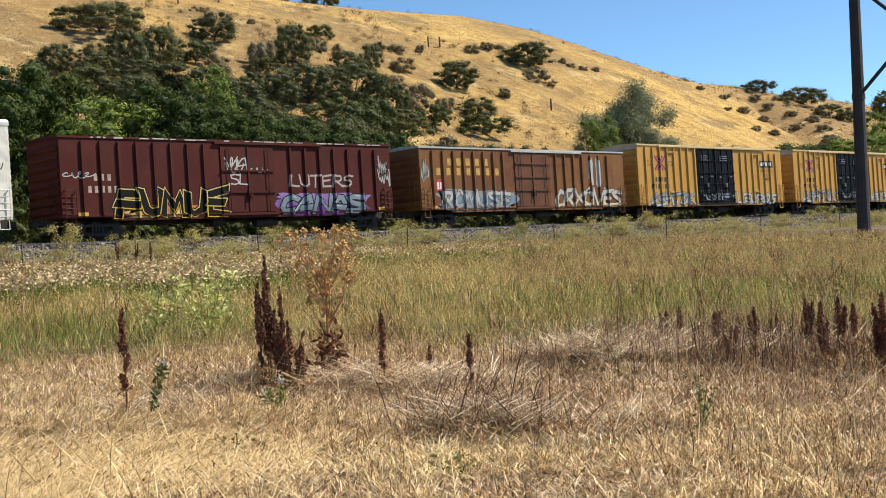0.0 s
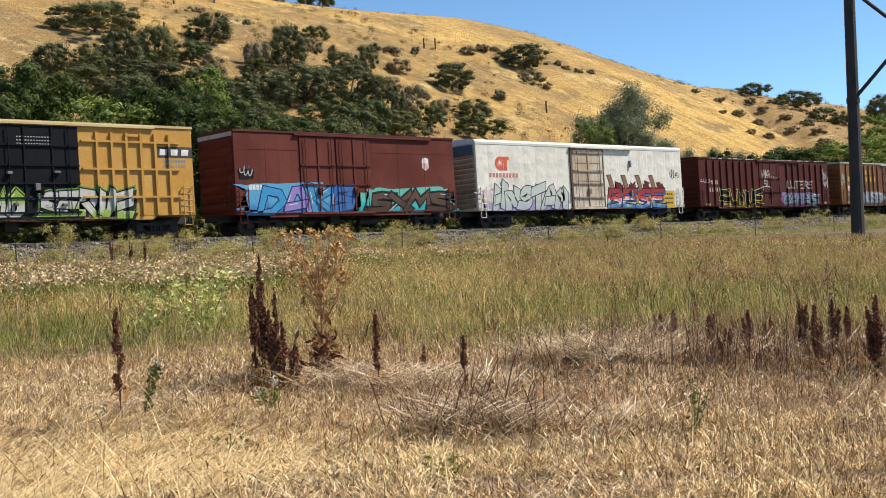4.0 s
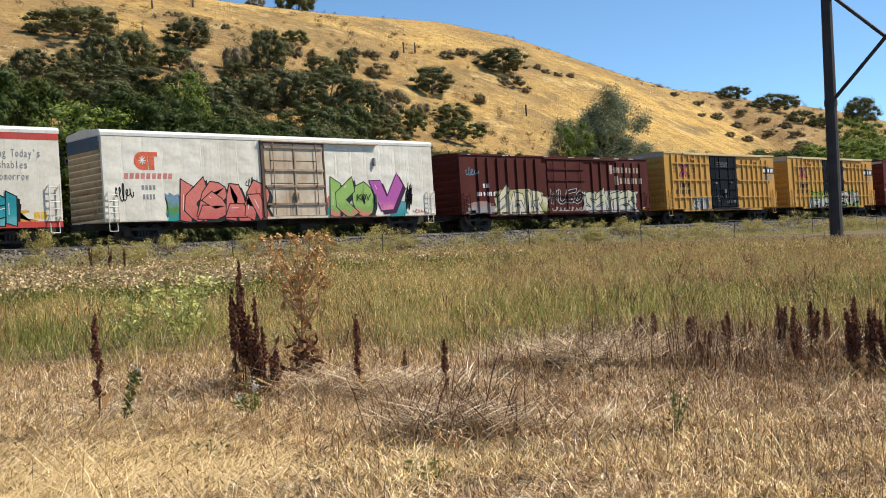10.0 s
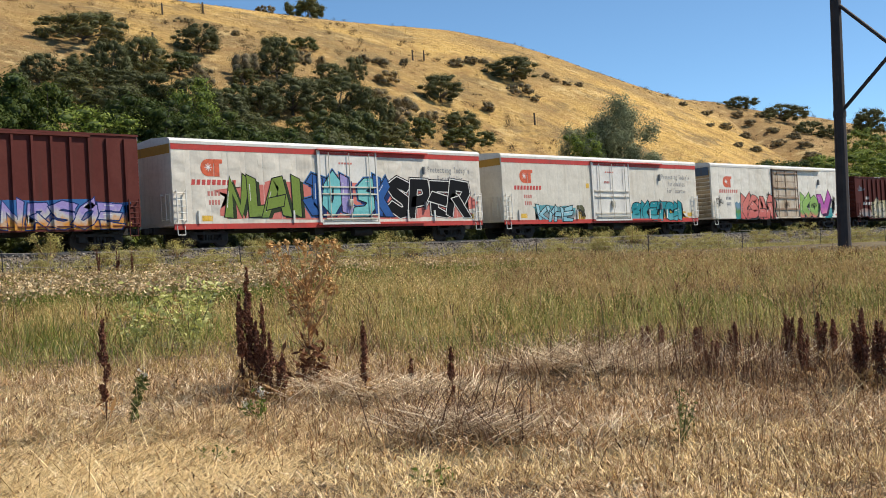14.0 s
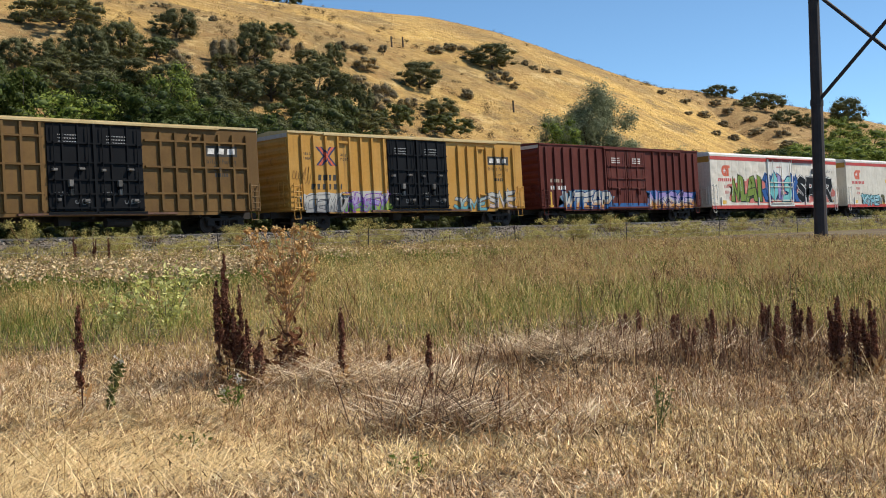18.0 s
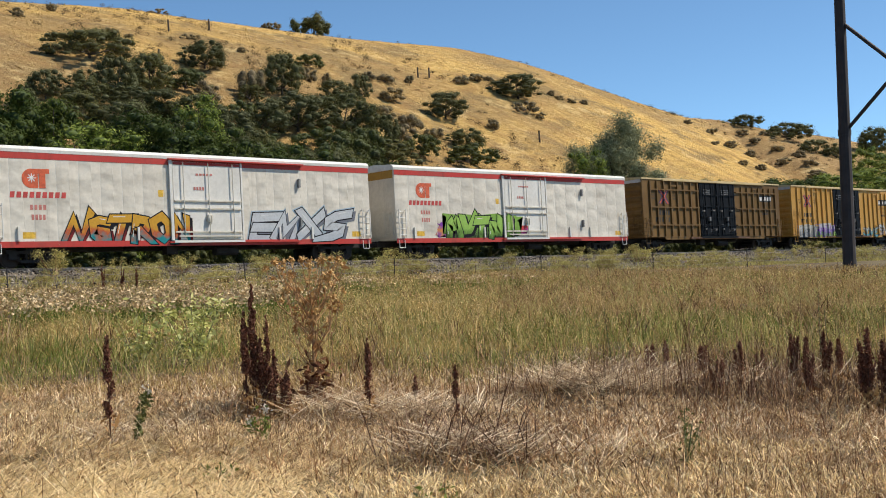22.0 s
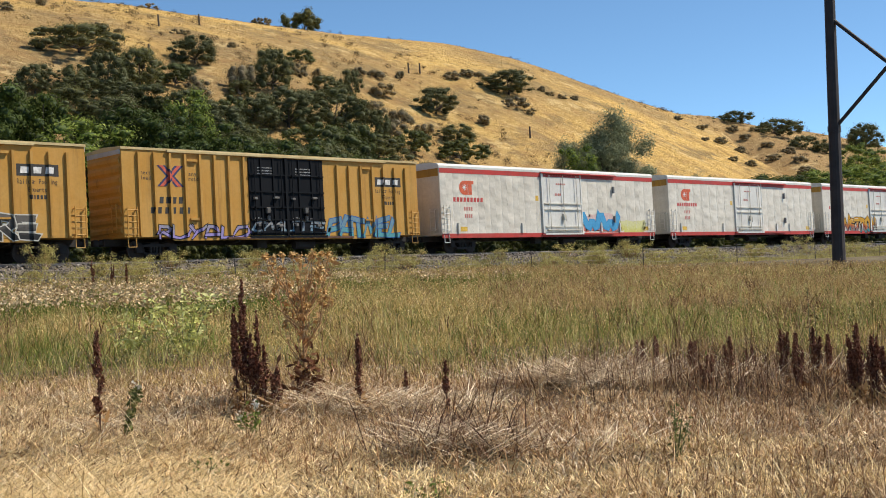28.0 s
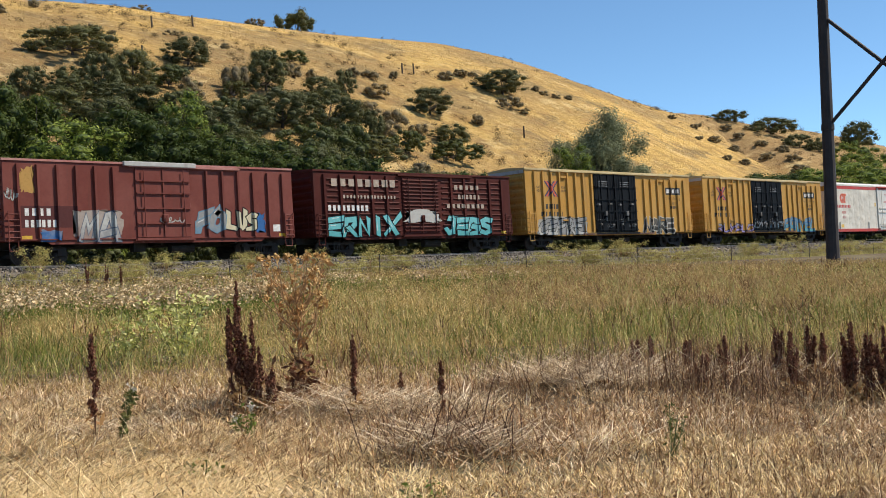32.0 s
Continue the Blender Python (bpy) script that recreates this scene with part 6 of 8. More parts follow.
def flaked_eave(car, L, top, seed, share):
    """Old white paint left in flakes along the roof's edge."""
    rnd = random.Random(seed)
    x = 0.1
    bm = bmesh.new()
    while x < L - 0.8:
        w = rnd.uniform(0.12, 0.65)
        if rnd.random() < share:
            z = top - rnd.uniform(0.02, 0.04)
            box(bm, x, x + w, -0.056, -0.045, top - rnd.uniform(0.07, 0.095), z)
        x += w + rnd.uniform(0.02, 0.2)
    part("eave_paint", bm, M_OLDWHITE, car)


M_OLDWHITE = car_paint("flaked_white", (0.55, 0.50, 0.46), (0.42, 0.34, 0.31), wear=0.8)
M_DOORBROWN = car_paint("door_rust_brown", (0.15, 0.060, 0.026), (0.10, 0.042, 0.024), wear=0.8)

# ---- the cars, from the front of the train to its rear
TRAIN_AT = ((0, 0.0), (3, 37.5), (6, 74.95), (9, 112.43), (13, 162.43), (17, 212.28), (19, 237.17), (21, 262.03), (25, 311.73), (28, 348.97), (30, 373.75), (32, 398.55))
CARS = []
for start, sd in ((87.71, 21), (66.90, 22)):
    c, p = pooled_car(18.9, 5.24, "yellow ribbed steel boxcar with twin black plug doors, graffiti low down", seed=sd)
    graffiti(c, p, "ASHTOK", 1.2, 6.6, 0.95, 1.85, (PALE, GREYW), ((0.05, 0.07, 0.09),), None, 0.9, sd, heavy=False)
    graffiti(c, p, "LEUROS", 12.3, 17.8, 0.95, 1.7, (PALE, PALE), ((0.07, 0.08, 0.09),), None, 0.9, sd + 5, heavy=False)
    graffiti(c, p, "URE", 8.0, 11.0, 1.2, 1.8, (GREYW,), ((0.05, 0.07, 0.09),), None, 0.9, sd + 6, heavy=False)
    CARS.append((start, c))

# rusted yellow car with faded name
c, p = ribbed_car(18.8, 4.63, "rusted yellow-brown steel boxcar with faded lettering and pale graffiti", M_RUSTYELLOW, [0.99 + 0.84 * i for i in range(8)], [11.75 + 0.87 * i for i in range(7)],
                  (7.86, 11.16), M_ROOF, short=0.05, single_rows=(0.3, 0.55, 0.8), dmat=M_DOORBROWN)
bars(c, p, 5, 2.2, 6.0, 3.56, 3.98, M_MARK_YELLOW, "name_bar", 0, 0.55)
bars(c, p, 7, 1.3, 7.0, 3.00, 3.42, M_MARK_YELLOW, "name_bar", 0, 0.62)
patch(c, p, 1.15, 7.6, 0.98, 2.15, spray(GREYW, SKYB, GREYW), "graffiti_cloud", 0.2, 4)
graffiti(c, p, "ROMUSE", 1.6, 7.4, 1.05, 2.05, (GREYW, PALE), ((0.09, 0.10, 0.13),), None, 0.8, 8, heavy=False)
graffiti(c, p, "CRXOVES", 11.5, 18.3, 1.0, 2.15, (CREAMP, PALE), (BROWNP,), None, 0.9, 9, heavy=False)
patch(c, p, 1.25, 1.75, 2.05, 2.75, spray(REDP), "panel_mark", 0.1)
bars(c, p, 2, 1.3, 1.7, 2.2, 2.6, M_MARK_WHITE, "mark_bar")
for k in (0, 1):
    patch(c, p, 15.05 + 0.75 * k, 15.55 + 0.75 * k, 2.4 - 0.1 * k, 4.1, spray(PALE), "graffiti_cloud", 0.2, 6 + k)
scribble(c, p, 0.1, 0.65, 2.3, 4.2, PALE, 3, 0.05, 7)
CARS.append((46.47, c))

# dark maroon car
c, p = ribbed_car(19.35, 4.65, "dark maroon steel boxcar with yellow and blue-grey graffiti", M_MAROON, [1.07 + 0.9 * i for i in range(8)], [12.5 + 0.95 * i for i in range(7)], (8.25, 11.5), M_MAROON,
                  short=0.08, single_rows=(0.3, 0.62))
graffiti(c, p, "FUMUE", 2.7, 8.5, 0.95, 2.2, ((0.010, 0.009, 0.008),), ((0.55, 0.36, 0.05), GOLD, (0.60, 0.45, 0.16)), None, 0.8, 12, rim=(INK,), shine=False)
patch(c, [(-9, 99, 0.002)] + p, 3.1, 8.2, 0.96, 1.5, spray((0.58, 0.40, 0.14), (0.48, 0.10, 0.05), GOLD), "graffiti_splash", 0.35, 13)
graffiti(c, p, "CANAS", 11.8, 17.3, 0.95, 1.95, ((0.13, 0.17, 0.20), (0.20, 0.25, 0.29)), (INK,), ((0.14, 0.05, 0.22), (0.26, 0.17, 0.38)), 0.7, 14)
tag(c, p, "LUTERS", 12.3, 16.6, 2.35, 3.0, (0.40, 0.34, 0.32), 0.4, 15, 0.10)
tag(c, p, "VA", 8.5, 9.9, 3.2, 3.8, PALE, 0.5, 16, 0.07)
tag(c, p, "SL", 8.8, 9.8, 2.45, 3.0, PALE, 0.5, 17, 0.07)
scribble(c, p, 0.15, 1.5, 2.75, 3.1, PALE, 5, 0.05, 4)
scribble(c, p, 8.5, 9.5, 2.9, 3.9, PALE, 6, 0.07, 3)
scribble(c, p, 10.0, 11.0, 3.0, 3.4, PALE, 7, 0.05, 3)
scribble(c, p, 18.4, 19.2, 2.2, 4.2, PALE, 8, 0.06, 6)
bars(c, p, 3, 1.6, 2.6, 2.66, 2.95, M_FADED_CREAM, "mark_bar", 0, 0.5)
bars(c, p, 5, 1.3, 2.9, 2.12, 2.42, M_FADED_CREAM, "mark_bar", 0, 0.5)
flaked_eave(c, 19.35, 4.65, 5, 0.7)
CARS.append((24.91, c))

# older white insulated car
c, p = reefer(21.2, 5.28, "white insulated refrigerator car with rusty plug door and graffiti", False, (8.85, 12.05), M_WHITE_OLD)
patch(c, [], 0.2, 8.4, 0.98, 2.3, spray(LILAC, GREYW, (0.6, 0.5, 0.47)), "graffiti_cloud", 0.15, 31)
graffiti(c, [], "HNSTAM", 1.4, 8.3, 1.0, 2.5, ((0.38, 0.41, 0.43), (0.46, 0.50, 0.46)), ((0.03, 0.035, 0.045),), None, 0.7, 32, fat=True, shine=False)
for k in range(4):
    x = 12.55 + 1.57 * k
    # raised finger and splash behind each letter
    for wide, col, lift in ((0.46, INK, 0.005), (0.36, (0.22, 0.13, 0.085), 0.007)):
        bm = bmesh.new()
        ribbon(bm, [Vector((x + 0.62, 1.9)), Vector((x + 0.35, 2.75)), Vector((x + 0.24, 3.02)), Vector((x + 0.22, 3.06))], wide, -lift, 1.0)
        follow_side(bm, p, 0.004)
        part("graffiti_finger", bm, spray(col), c)
    patch(c, [(-9, 99, 0.006)], x + 0.8, x + 1.55, 2.0, 2.75, spray((0.12, 0.02, 0.02)), "graffiti_splash", 0.5, 36 + k)
    patch(c, [(-9, 99, 0.008)], x - 0.15, x + 0.2, 1.15, 1.9, spray(OLIVE, ORANGE), "graffiti_splash", 0.5, 46 + k)
graffiti(c, p, "BESE", 12.4, 18.9, 0.98, 2.35, (BLUE, SKYB, (0.62, 0.60, 0.58), REDP, (0.30, 0.035, 0.04)), (INK,), None, 0.4, 34, heavy=False, deep=(NAVY, BLUE), rim=(INK,))
patch(c, [], 18.85, 20.2, 1.0, 2.2, spray(GOLD), "panel_mark")
for r in range(3):
    bars(c, [(-9, 99, 0.004)], 4, 19.0, 20.0, 1.3 + 0.3 * r, 1.42 + 0.3 * r, M_MARK_BLACK, "mark_bar")
scribble(c, [], 19.7, 20.8, 2.9, 3.8, INK, 12, 0.04, 5)
CARS.append((1.50, c))

# smooth red double-door car
c, p = ribbed_car(15.3, 5.24, "smooth brick-red steel boxcar with blue and teal graffiti", M_RED_DARK, [], [], (4.0, 8.85), M_BROWNRED, doors=2, single_rows=(0.36, 0.62), end_cap=M_ROOF)
for z in (4.28,):
    for a, b in ((0.05, 3.9), (8.95, 15.25)):
        part("weld_seam", a_box(a, b, -0.012, 0.002, z - 0.015, z + 0.015), M_RED_DARK, c)
bm = bmesh.new()
for x in (1.9, 10.9, 12.9):
    box(bm, x - 0.012, x + 0.012, -0.01, 0.002, 1.12, 5.0)
part("panel_seam", bm, M_RED_DARK, c)
patch(c, p, 0.15, 7.6, 0.98, 2.55, spray((0.03, 0.14, 0.42), (0.07, 0.26, 0.48), (0.10, 0.32, 0.52)), "graffiti_cloud", 0.22, 51)
graffiti(c, p, "DAKB", 1.4, 7.6, 1.0, 2.4, None, (NAVY,), None, 0.9, 52, heavy=True, each=[((0.05, 0.26, 0.48),), ((0.26, 0.20, 0.46),), ((0.06, 0.24, 0.42),), ((0.05, 0.14, 0.36),)])
patch(c, p, 7.7, 15.25, 0.98, 2.35, spray((0.02, 0.32, 0.36), (0.04, 0.38, 0.40), (0.12, 0.42, 0.36)), "graffiti_cloud", 0.2, 53)
graffiti(c, p, "SXMS", 8.6, 14.8, 0.98, 2.15, ((0.065, 0.038, 0.026), (0.10, 0.062, 0.045)), (INK,), None, 0.95, 54, rim=((0.03, 0.03, 0.03),))
bm = bmesh.new()
bm.faces.new([bm.verts.new((12.75 + x, -0.008, 3.33 + z)) for x, z in ((0.25, 0), (0.5, 0.15), (0.5, 0.62), (0.42, 0.72), (0.08, 0.72), (0, 0.62), (0, 0.15))])
bmesh.ops.recalc_face_normals(bm, faces=bm.faces)
part("shield_mark", bm, M_MARK_WHITE, c)
bars(c, [(-9, 99, 0.006)], 4, 12.83, 13.2, 3.42, 3.74, M_LOGO_RED, "shield_bar", 0, 0.5)
patch(c, p, 0.2, 1.1, 2.75, 3.3, spray(INK), "graffiti_cloud", 0.3, 55)
scribble(c, [(-9, 99, 0.002)], 0.25, 1.0, 2.9, 3.5, PALE, 13, 0.05, 3)
bars(c, p, 4, 0.8, 1.7, 2.25, 2.5, M_MARK_WHITE, "mark_bar", 0, 0.25)
CARS.append((-15.66, c))

# two shorter yellow cars with gridded sides
c, p = pooled_car(15.7, 5.24, "yellow gridded boxcar with black door and lime-white graffiti", grid=True, single=True)
graffiti(c, p, "NAHMO", 3.2, 7.2, 0.92, 2.2, (PALE, PALE, LIME), (INK,), None, 0.5, 61, rim=(LIME,), deep=((0.02, 0.03, 0.02),))
graffiti(c, p, "SERUE", 7.9, 12.4, 0.92, 2.2, (LIME, PALE, PALE), (INK,), None, 0.5, 62, rim=(GREENP,), deep=((0.02, 0.03, 0.02),))
CARS.append((-33.72, c))
c, p = pooled_car(15.7, 5.24, "yellow gridded boxcar with single black plug door", grid=True, single=True)
patch(c, p, 3.3, 5.6, 1.0, 1.75, spray(GREYW, CREAMP), "graffiti_cloud", 0.35, 63)
graffiti(c, p, "RT", 3.4, 5.2, 1.0, 1.8, (PALE, GREYW), (M_GREY := (0.12, 0.12, 0.13),), None, 1.0, 64)
CARS.append((-51.74, c))

# maroon car with faded railway name
c, p = ribbed_car(19.3, 4.65, "dark maroon steel boxcar with faded name and whitish graffiti", M_MAROON, [1.55 + 0.9 * i for i in range(7)], [12.8 + 0.92 * i for i in range(7)], (8.05, 11.95), M_MAROON, short=0.1, single_rows=(0.3, 0.6, 0.82))
for x, z, n in ((14.7, 3.62, 7), (15.35, 2.88, 6)):
    bars(c, p, 1, x, x + 0.62, z - 0.08, z + 0.52, M_FADED_CREAM, "name_bar", 0, 0.3)
    bars(c, p, n, x + 0.6, x + 0.6 + 0.44 * n, z, z + 0.38, M_FADED_CREAM, "name_bar", 0, 0.45)
graffiti(c, p, "EMRIR", 3.2, 7.4, 0.95, 2.35, (CREAMP, PALE, CREAMP), ((0.05, 0.05, 0.05),), (CREAMP, (0.42, 0.40, 0.22)), 0.85, 71, shine=False)
patch(c, [(-9, 99, 0.002)] + p, 7.0, 8.1, 1.0, 2.0, spray(OLIVE, CREAMP), "graffiti_splash", 0.4, 171)
graffiti(c, p, "NUSO", 8.3, 11.6, 1.55, 2.4, (INK,), (PALE,), None, 0.8, 72, heavy=False)
scribble(c, p, 8.3, 11.6, 1.0, 1.4, PALE, 73, 0.06, 8)
graffiti(c, p, "SEMTER", 12.0, 17.6, 0.95, 2.3, (PALE, (0.48, 0.47, 0.34)), (INK,), (GREYW, PALE), 0.9, 74, shine=False)
patch(c, p, 0.5, 3.0, 0.98, 1.7, spray(GREYW, (0.3, 0.2, 0.18)), "graffiti_cloud", 0.3, 75)
scribble(c, p, 0.5, 1.5, 3.2, 3.9, SKYB, 76, 0.06, 4)
bars(c, p, 2, 2.0, 2.5, 2.6, 2.85, M_MARK_WHITE, "mark_bar", 0, 0.4)
bars(c, p, 6, 1.4, 3.2, 2.1, 2.35, M_MARK_WHITE, "mark_bar", 0, 0.5)
flaked_eave(c, 19.3, 4.65, 6, 0.35)
CARS.append((-73.20, c))

# older white insulated car with bright letters
c, p = reefer(21.2, 5.28, "white insulated refrigerator car with rusty door, red and green graffiti", False, (9.05, 12.95), M_WHITE_OLD)
graffiti(c, p, "KBAR", 4.0, 9.2, 0.95, 2.75, ((0.50, 0.12, 0.11), (0.52, 0.15, 0.13), CORAL), ((0.015, 0.02, 0.02),), None, 0.75, 81, fat=True, deep=((0.02, 0.03, 0.03),))
patch(c, [], 3.2, 4.2, 1.0, 2.3, spray(TEAL, GREENP, SKYB), "graffiti_cloud", 0.3, 82)
patch(c, [], 12.98, 13.9, 1.0, 2.0, spray(TEAL, TEAL, CORAL), "graffiti_cloud", 0.35, 182)
patch(c, [], 17.6, 19.0, 1.0, 1.9, spray(TEAL, AQUA), "graffiti_cloud", 0.35, 183)
graffiti(c, p, "K", 13.3, 15.0, 0.95, 2.9, (CORAL, (0.20, 0.34, 0.10), (0.26, 0.42, 0.12)), ((0.02, 0.03, 0.03),), None, 0.4, 83, fat=True, deep=((0.02, 0.03, 0.03),))
graffiti(c, p, "O", 14.9, 16.5, 0.95, 2.8, (CORAL, (0.20, 0.34, 0.10), (0.26, 0.42, 0.12)), ((0.02, 0.03, 0.03),), None, 0.4, 84, fat=True, deep=((0.02, 0.03, 0.03),))
tag(c, [(-9, 99, 0.04)], "KOV", 15.2, 16.2, 1.9, 2.25, INK, 0.3, 184, 0.06)
graffiti(c, p, "V", 16.4, 18.6, 0.95, 3.0, (PINK, PINK, (0.40, 0.10, 0.34)), ((0.05, 0.02, 0.06),), None, 0.4, 85, fat=True, deep=((0.05, 0.02, 0.06),))
scribble(c, [], 0.6, 1.5, 1.8, 2.9, INK, 86, 0.05, 5)
scribble(c, [], 7.9, 8.7, 2.4, 3.2, INK, 87, 0.04, 5)
scribble(c, [], 18.9, 19.4, 1.2, 3.0, INK, 88, 0.05, 8)
scribble(c, [], 19.4, 20.5, 1.15, 1.4, CORAL, 89, 0.05, 5)
CARS.append((-96.65, c))

# white cars with red stripes
c, p = reefer(21.4, 5.26, "white refrigerator car with red stripes, teal graffiti letters and slogan", True, (9.0, 12.95), M_CREAM)
slogan(c)
graffiti(c, [], "KYHE", 3.2, 6.6, 1.0, 1.95, ((0.20, 0.42, 0.50), (0.28, 0.50, 0.56)), (INK,), (GREYW, AQUA), 0.7, 91)
patch(c, [], 7.1, 8.0, 1.05, 2.0, spray(GOLD, INK, (0.1, 0.1, 0.05)), "graffiti_cloud", 0.2, 92)
graffiti(c, p, "SKETCH", 13.2, 19.3, 0.95, 2.25, ((0.10, 0.34, 0.38), (0.03, 0.27, 0.31), (0.02, 0.22, 0.26)), (INK,), None, 0.45, 93, fat=True, deep=(INK,))
patch(c, [(-9, 99, -0.002)], 13.0, 19.9, 1.0, 1.75, spray(ORANGE, GOLD), "graffiti_splash", 0.35, 193)
CARS.append((-120.10, c))
c, p = reefer(21.4, 5.26, "white red-striped refrigerator car under large green, blue and black graffiti", True, (9.0, 12.95), M_WHITE)
slogan(c)
patch(c, p, 2.8, 20.6, 1.25, 3.2, spray(CORAL, CORAL, CORAL), "graffiti_cloud", 0.12, 94)
graffiti(c, p, "NLAI", 3.1, 8.0, 1.4, 3.35, ((0.10, 0.15, 0.045), (0.17, 0.25, 0.06), OLIVE), (INK,), None, 0.85, 95, deep=((0.030, 0.045, 0.020),))
graffiti(c, p, "JOLSK", 8.0, 13.9, 1.4, 3.5, None, (INK,), None, 0.6, 96, rim=((0.05, 0.16, 0.36),), deep=((0.01, 0.03, 0.11),), each=[((0.02, 0.05, 0.20), (0.03, 0.10, 0.30)), ((0.10, 0.34, 0.38), (0.16, 0.46, 0.48)), ((0.24, 0.20, 0.42), (0.30, 0.26, 0.50)), ((0.10, 0.34, 0.38), (0.18, 0.48, 0.48)), ((0.02, 0.06, 0.22), (0.03, 0.10, 0.30))])
graffiti(c, p, "SPER", 13.9, 20.2, 1.3, 3.45, ((0.006, 0.006, 0.007),), ((0.66, 0.65, 0.62),), None, 0.75, 98, rim=(INK,), shine=False)
CARS.append((-143.45, c))

# brown-red double-door car
c, p = ribbed_car(19.0, 5.27, "brown-red ribbed boxcar with twin doors and blue-white graffiti", M_BROWNRED, [0.58 + 0.92 * i for i in range(8)], [12.9 + 0.9 * i for i in range(7)], (7.2, 12.0), M_BROWNRED, doors=2, single_rows=(0.33, 0.5, 0.72), end_cap=M_ROOF)
graffiti(c, p, "WTEAP", 2.3, 7.5, 0.95, 2.1, (ORANGE, PALE, PALE), (NAVY,), (BLUE, SKYB), 0.6, 101)
graffiti(c, p, "NRSOE", 12.2, 18.0, 0.95, 2.15, (ORANGE, PALE, LILAC), (NAVY,), (ORANGE, BLUE), 0.6, 102)
patch(c, p, 7.6, 12.2, 0.98, 1.35, spray(BLUE), "graffiti_cloud", 0.3, 103)
bars(c, p, 4, 1.0, 2.5, 2.72, 2.95, M_FADED_CREAM, "mark_bar", 0, 0.5)
bars(c, p, 6, 1.0, 2.6, 2.25, 2.5, M_MARK_WHITE, "mark_bar", 0, 0.4)
patch(c, p, 0.95, 1.1, 1.2, 2.1, M_REFLECT, "reflector")
for x in (7.6, 10.1):
    for r in range(3):
        bars(c, [(-9, 99, 0.064)], 6, x + 0.2, x + 1.2, 4.42 - 0.15 * r, 4.50 - 0.15 * r, M_MARK_WHITE, "door_note")
CARS.append((-164.19, c))

c, p = pooled_car(18.85, 5.24, "yellow ribbed boxcar with twin black doors, mixed graffiti along the sill")
graffiti(c, p, "CEMO", 1.0, 3.9, 0.95, 1.9, (GREYW, PALE), (M_GREY,), (GREYW, PALE), 0.8, 111, heavy=False)
graffiti(c, p, "RASEY", 3.8, 6.9, 0.95, 1.95, (GREENP, LILAC, PALE), (PURPLE,), (LIME, PALE), 0.9, 112, heavy=False)
graffiti(c, p, "JOME", 12.4, 15.2, 0.95, 1.7, (AQUA, PALE), (M_GREY,), None, 0.8, 113, heavy=False)
graffiti(c, p, "SNE", 15.5, 17.9, 1.1, 2.1, ((0.5, 0.36, 0.3), PALE), (M_GREY,), None, 0.8, 114, heavy=False)
scribble(c, p, 0.2, 1.4, 2.4, 3.4, (0.3, 0.16, 0.05), 115, 0.04, 6)
CARS.append((-184.86, c))
c, p = pooled_car(18.7, 5.24, "tan gridded boxcar with twin black plug doors, streaked, darker than the yellow cars", grid=True, mat=M_TAN)
CARS.append((-205.54, c))

c, p = reefer(21.45, 5.26, "white refrigerator car with red stripes and bright green graffiti", True, (9.05, 12.95), M_WHITE)
graffiti(c, p, "MVTNI", 4.0, 10.0, 1.0, 2.45, ((0.05, 0.10, 0.03), (0.16, 0.30, 0.06), (0.28, 0.46, 0.10)), (INK,), ((0.035, 0.06, 0.025), (0.20, 0.36, 0.07)), 0.55, 121, fat=True, deep=(INK,))
patch(c, [], 3.2, 4.6, 1.15, 2.0, spray(PURPLE, ORANGE, PURPLE), "graffiti_cloud", 0.35, 122)
patch(c, p, 9.7, 11.0, 1.25, 1.9, spray(PURPLE, REDP), "graffiti_cloud", 0.4, 123)
CARS.append((-228.97, c))
c, p = reefer(21.45, 5.26, "white refrigerator car with red stripes, flame-coloured and grey graffiti", True, (9.05, 12.95), M_WHITE)
graffiti(c, p, "NGTRON", 3.6, 10.0, 0.95, 2.3, ((0.02, 0.22, 0.24), (0.45, 0.10, 0.04), (0.55, 0.30, 0.04)), (INK,), None, 0.75, 124, deep=((0.20, 0.02, 0.02), INK))
graffiti(c, p, "EMXS", 13.5, 19.6, 0.98, 2.6, ((0.40, 0.44, 0.48), (0.48, 0.50, 0.52)), (INK,), None, 1.0, 125, rim=((0.35, 0.44, 0.50),), deep=((0.16, 0.17, 0.20),))
CARS.append((-252.30, c))
c, p = reefer(21.5, 5.26, "clean white refrigerator car with red stripes along top and bottom", True, (9.1, 13.0), M_WHITE)
CARS.append((-275.70, c))
c, p = reefer(21.5, 5.26, "white refrigerator car with red stripes, blue letters and yellow patch", True, (9.3, 13.15), M_WHITE)
patch(c, [], 13.2, 17.3, 1.15, 2.3, spray(CORAL, (0.62, 0.45, 0.42)), "graffiti_cloud", 0.3, 126)
graffiti(c, [(-9, 99, 0.004)], "WW", 13.3, 17.3, 1.15, 2.4, ((0.06, 0.28, 0.52), (0.08, 0.32, 0.56)), ((0.06, 0.28, 0.52),), None, 0.25, 127, fat=True, shine=False)
patch(c, [], 17.4, 20.4, 1.13, 1.95, spray((0.58, 0.55, 0.16), (0.6, 0.58, 0.3)), "graffiti_cloud", 0.25, 128)
CARS.append((-299.15, c))

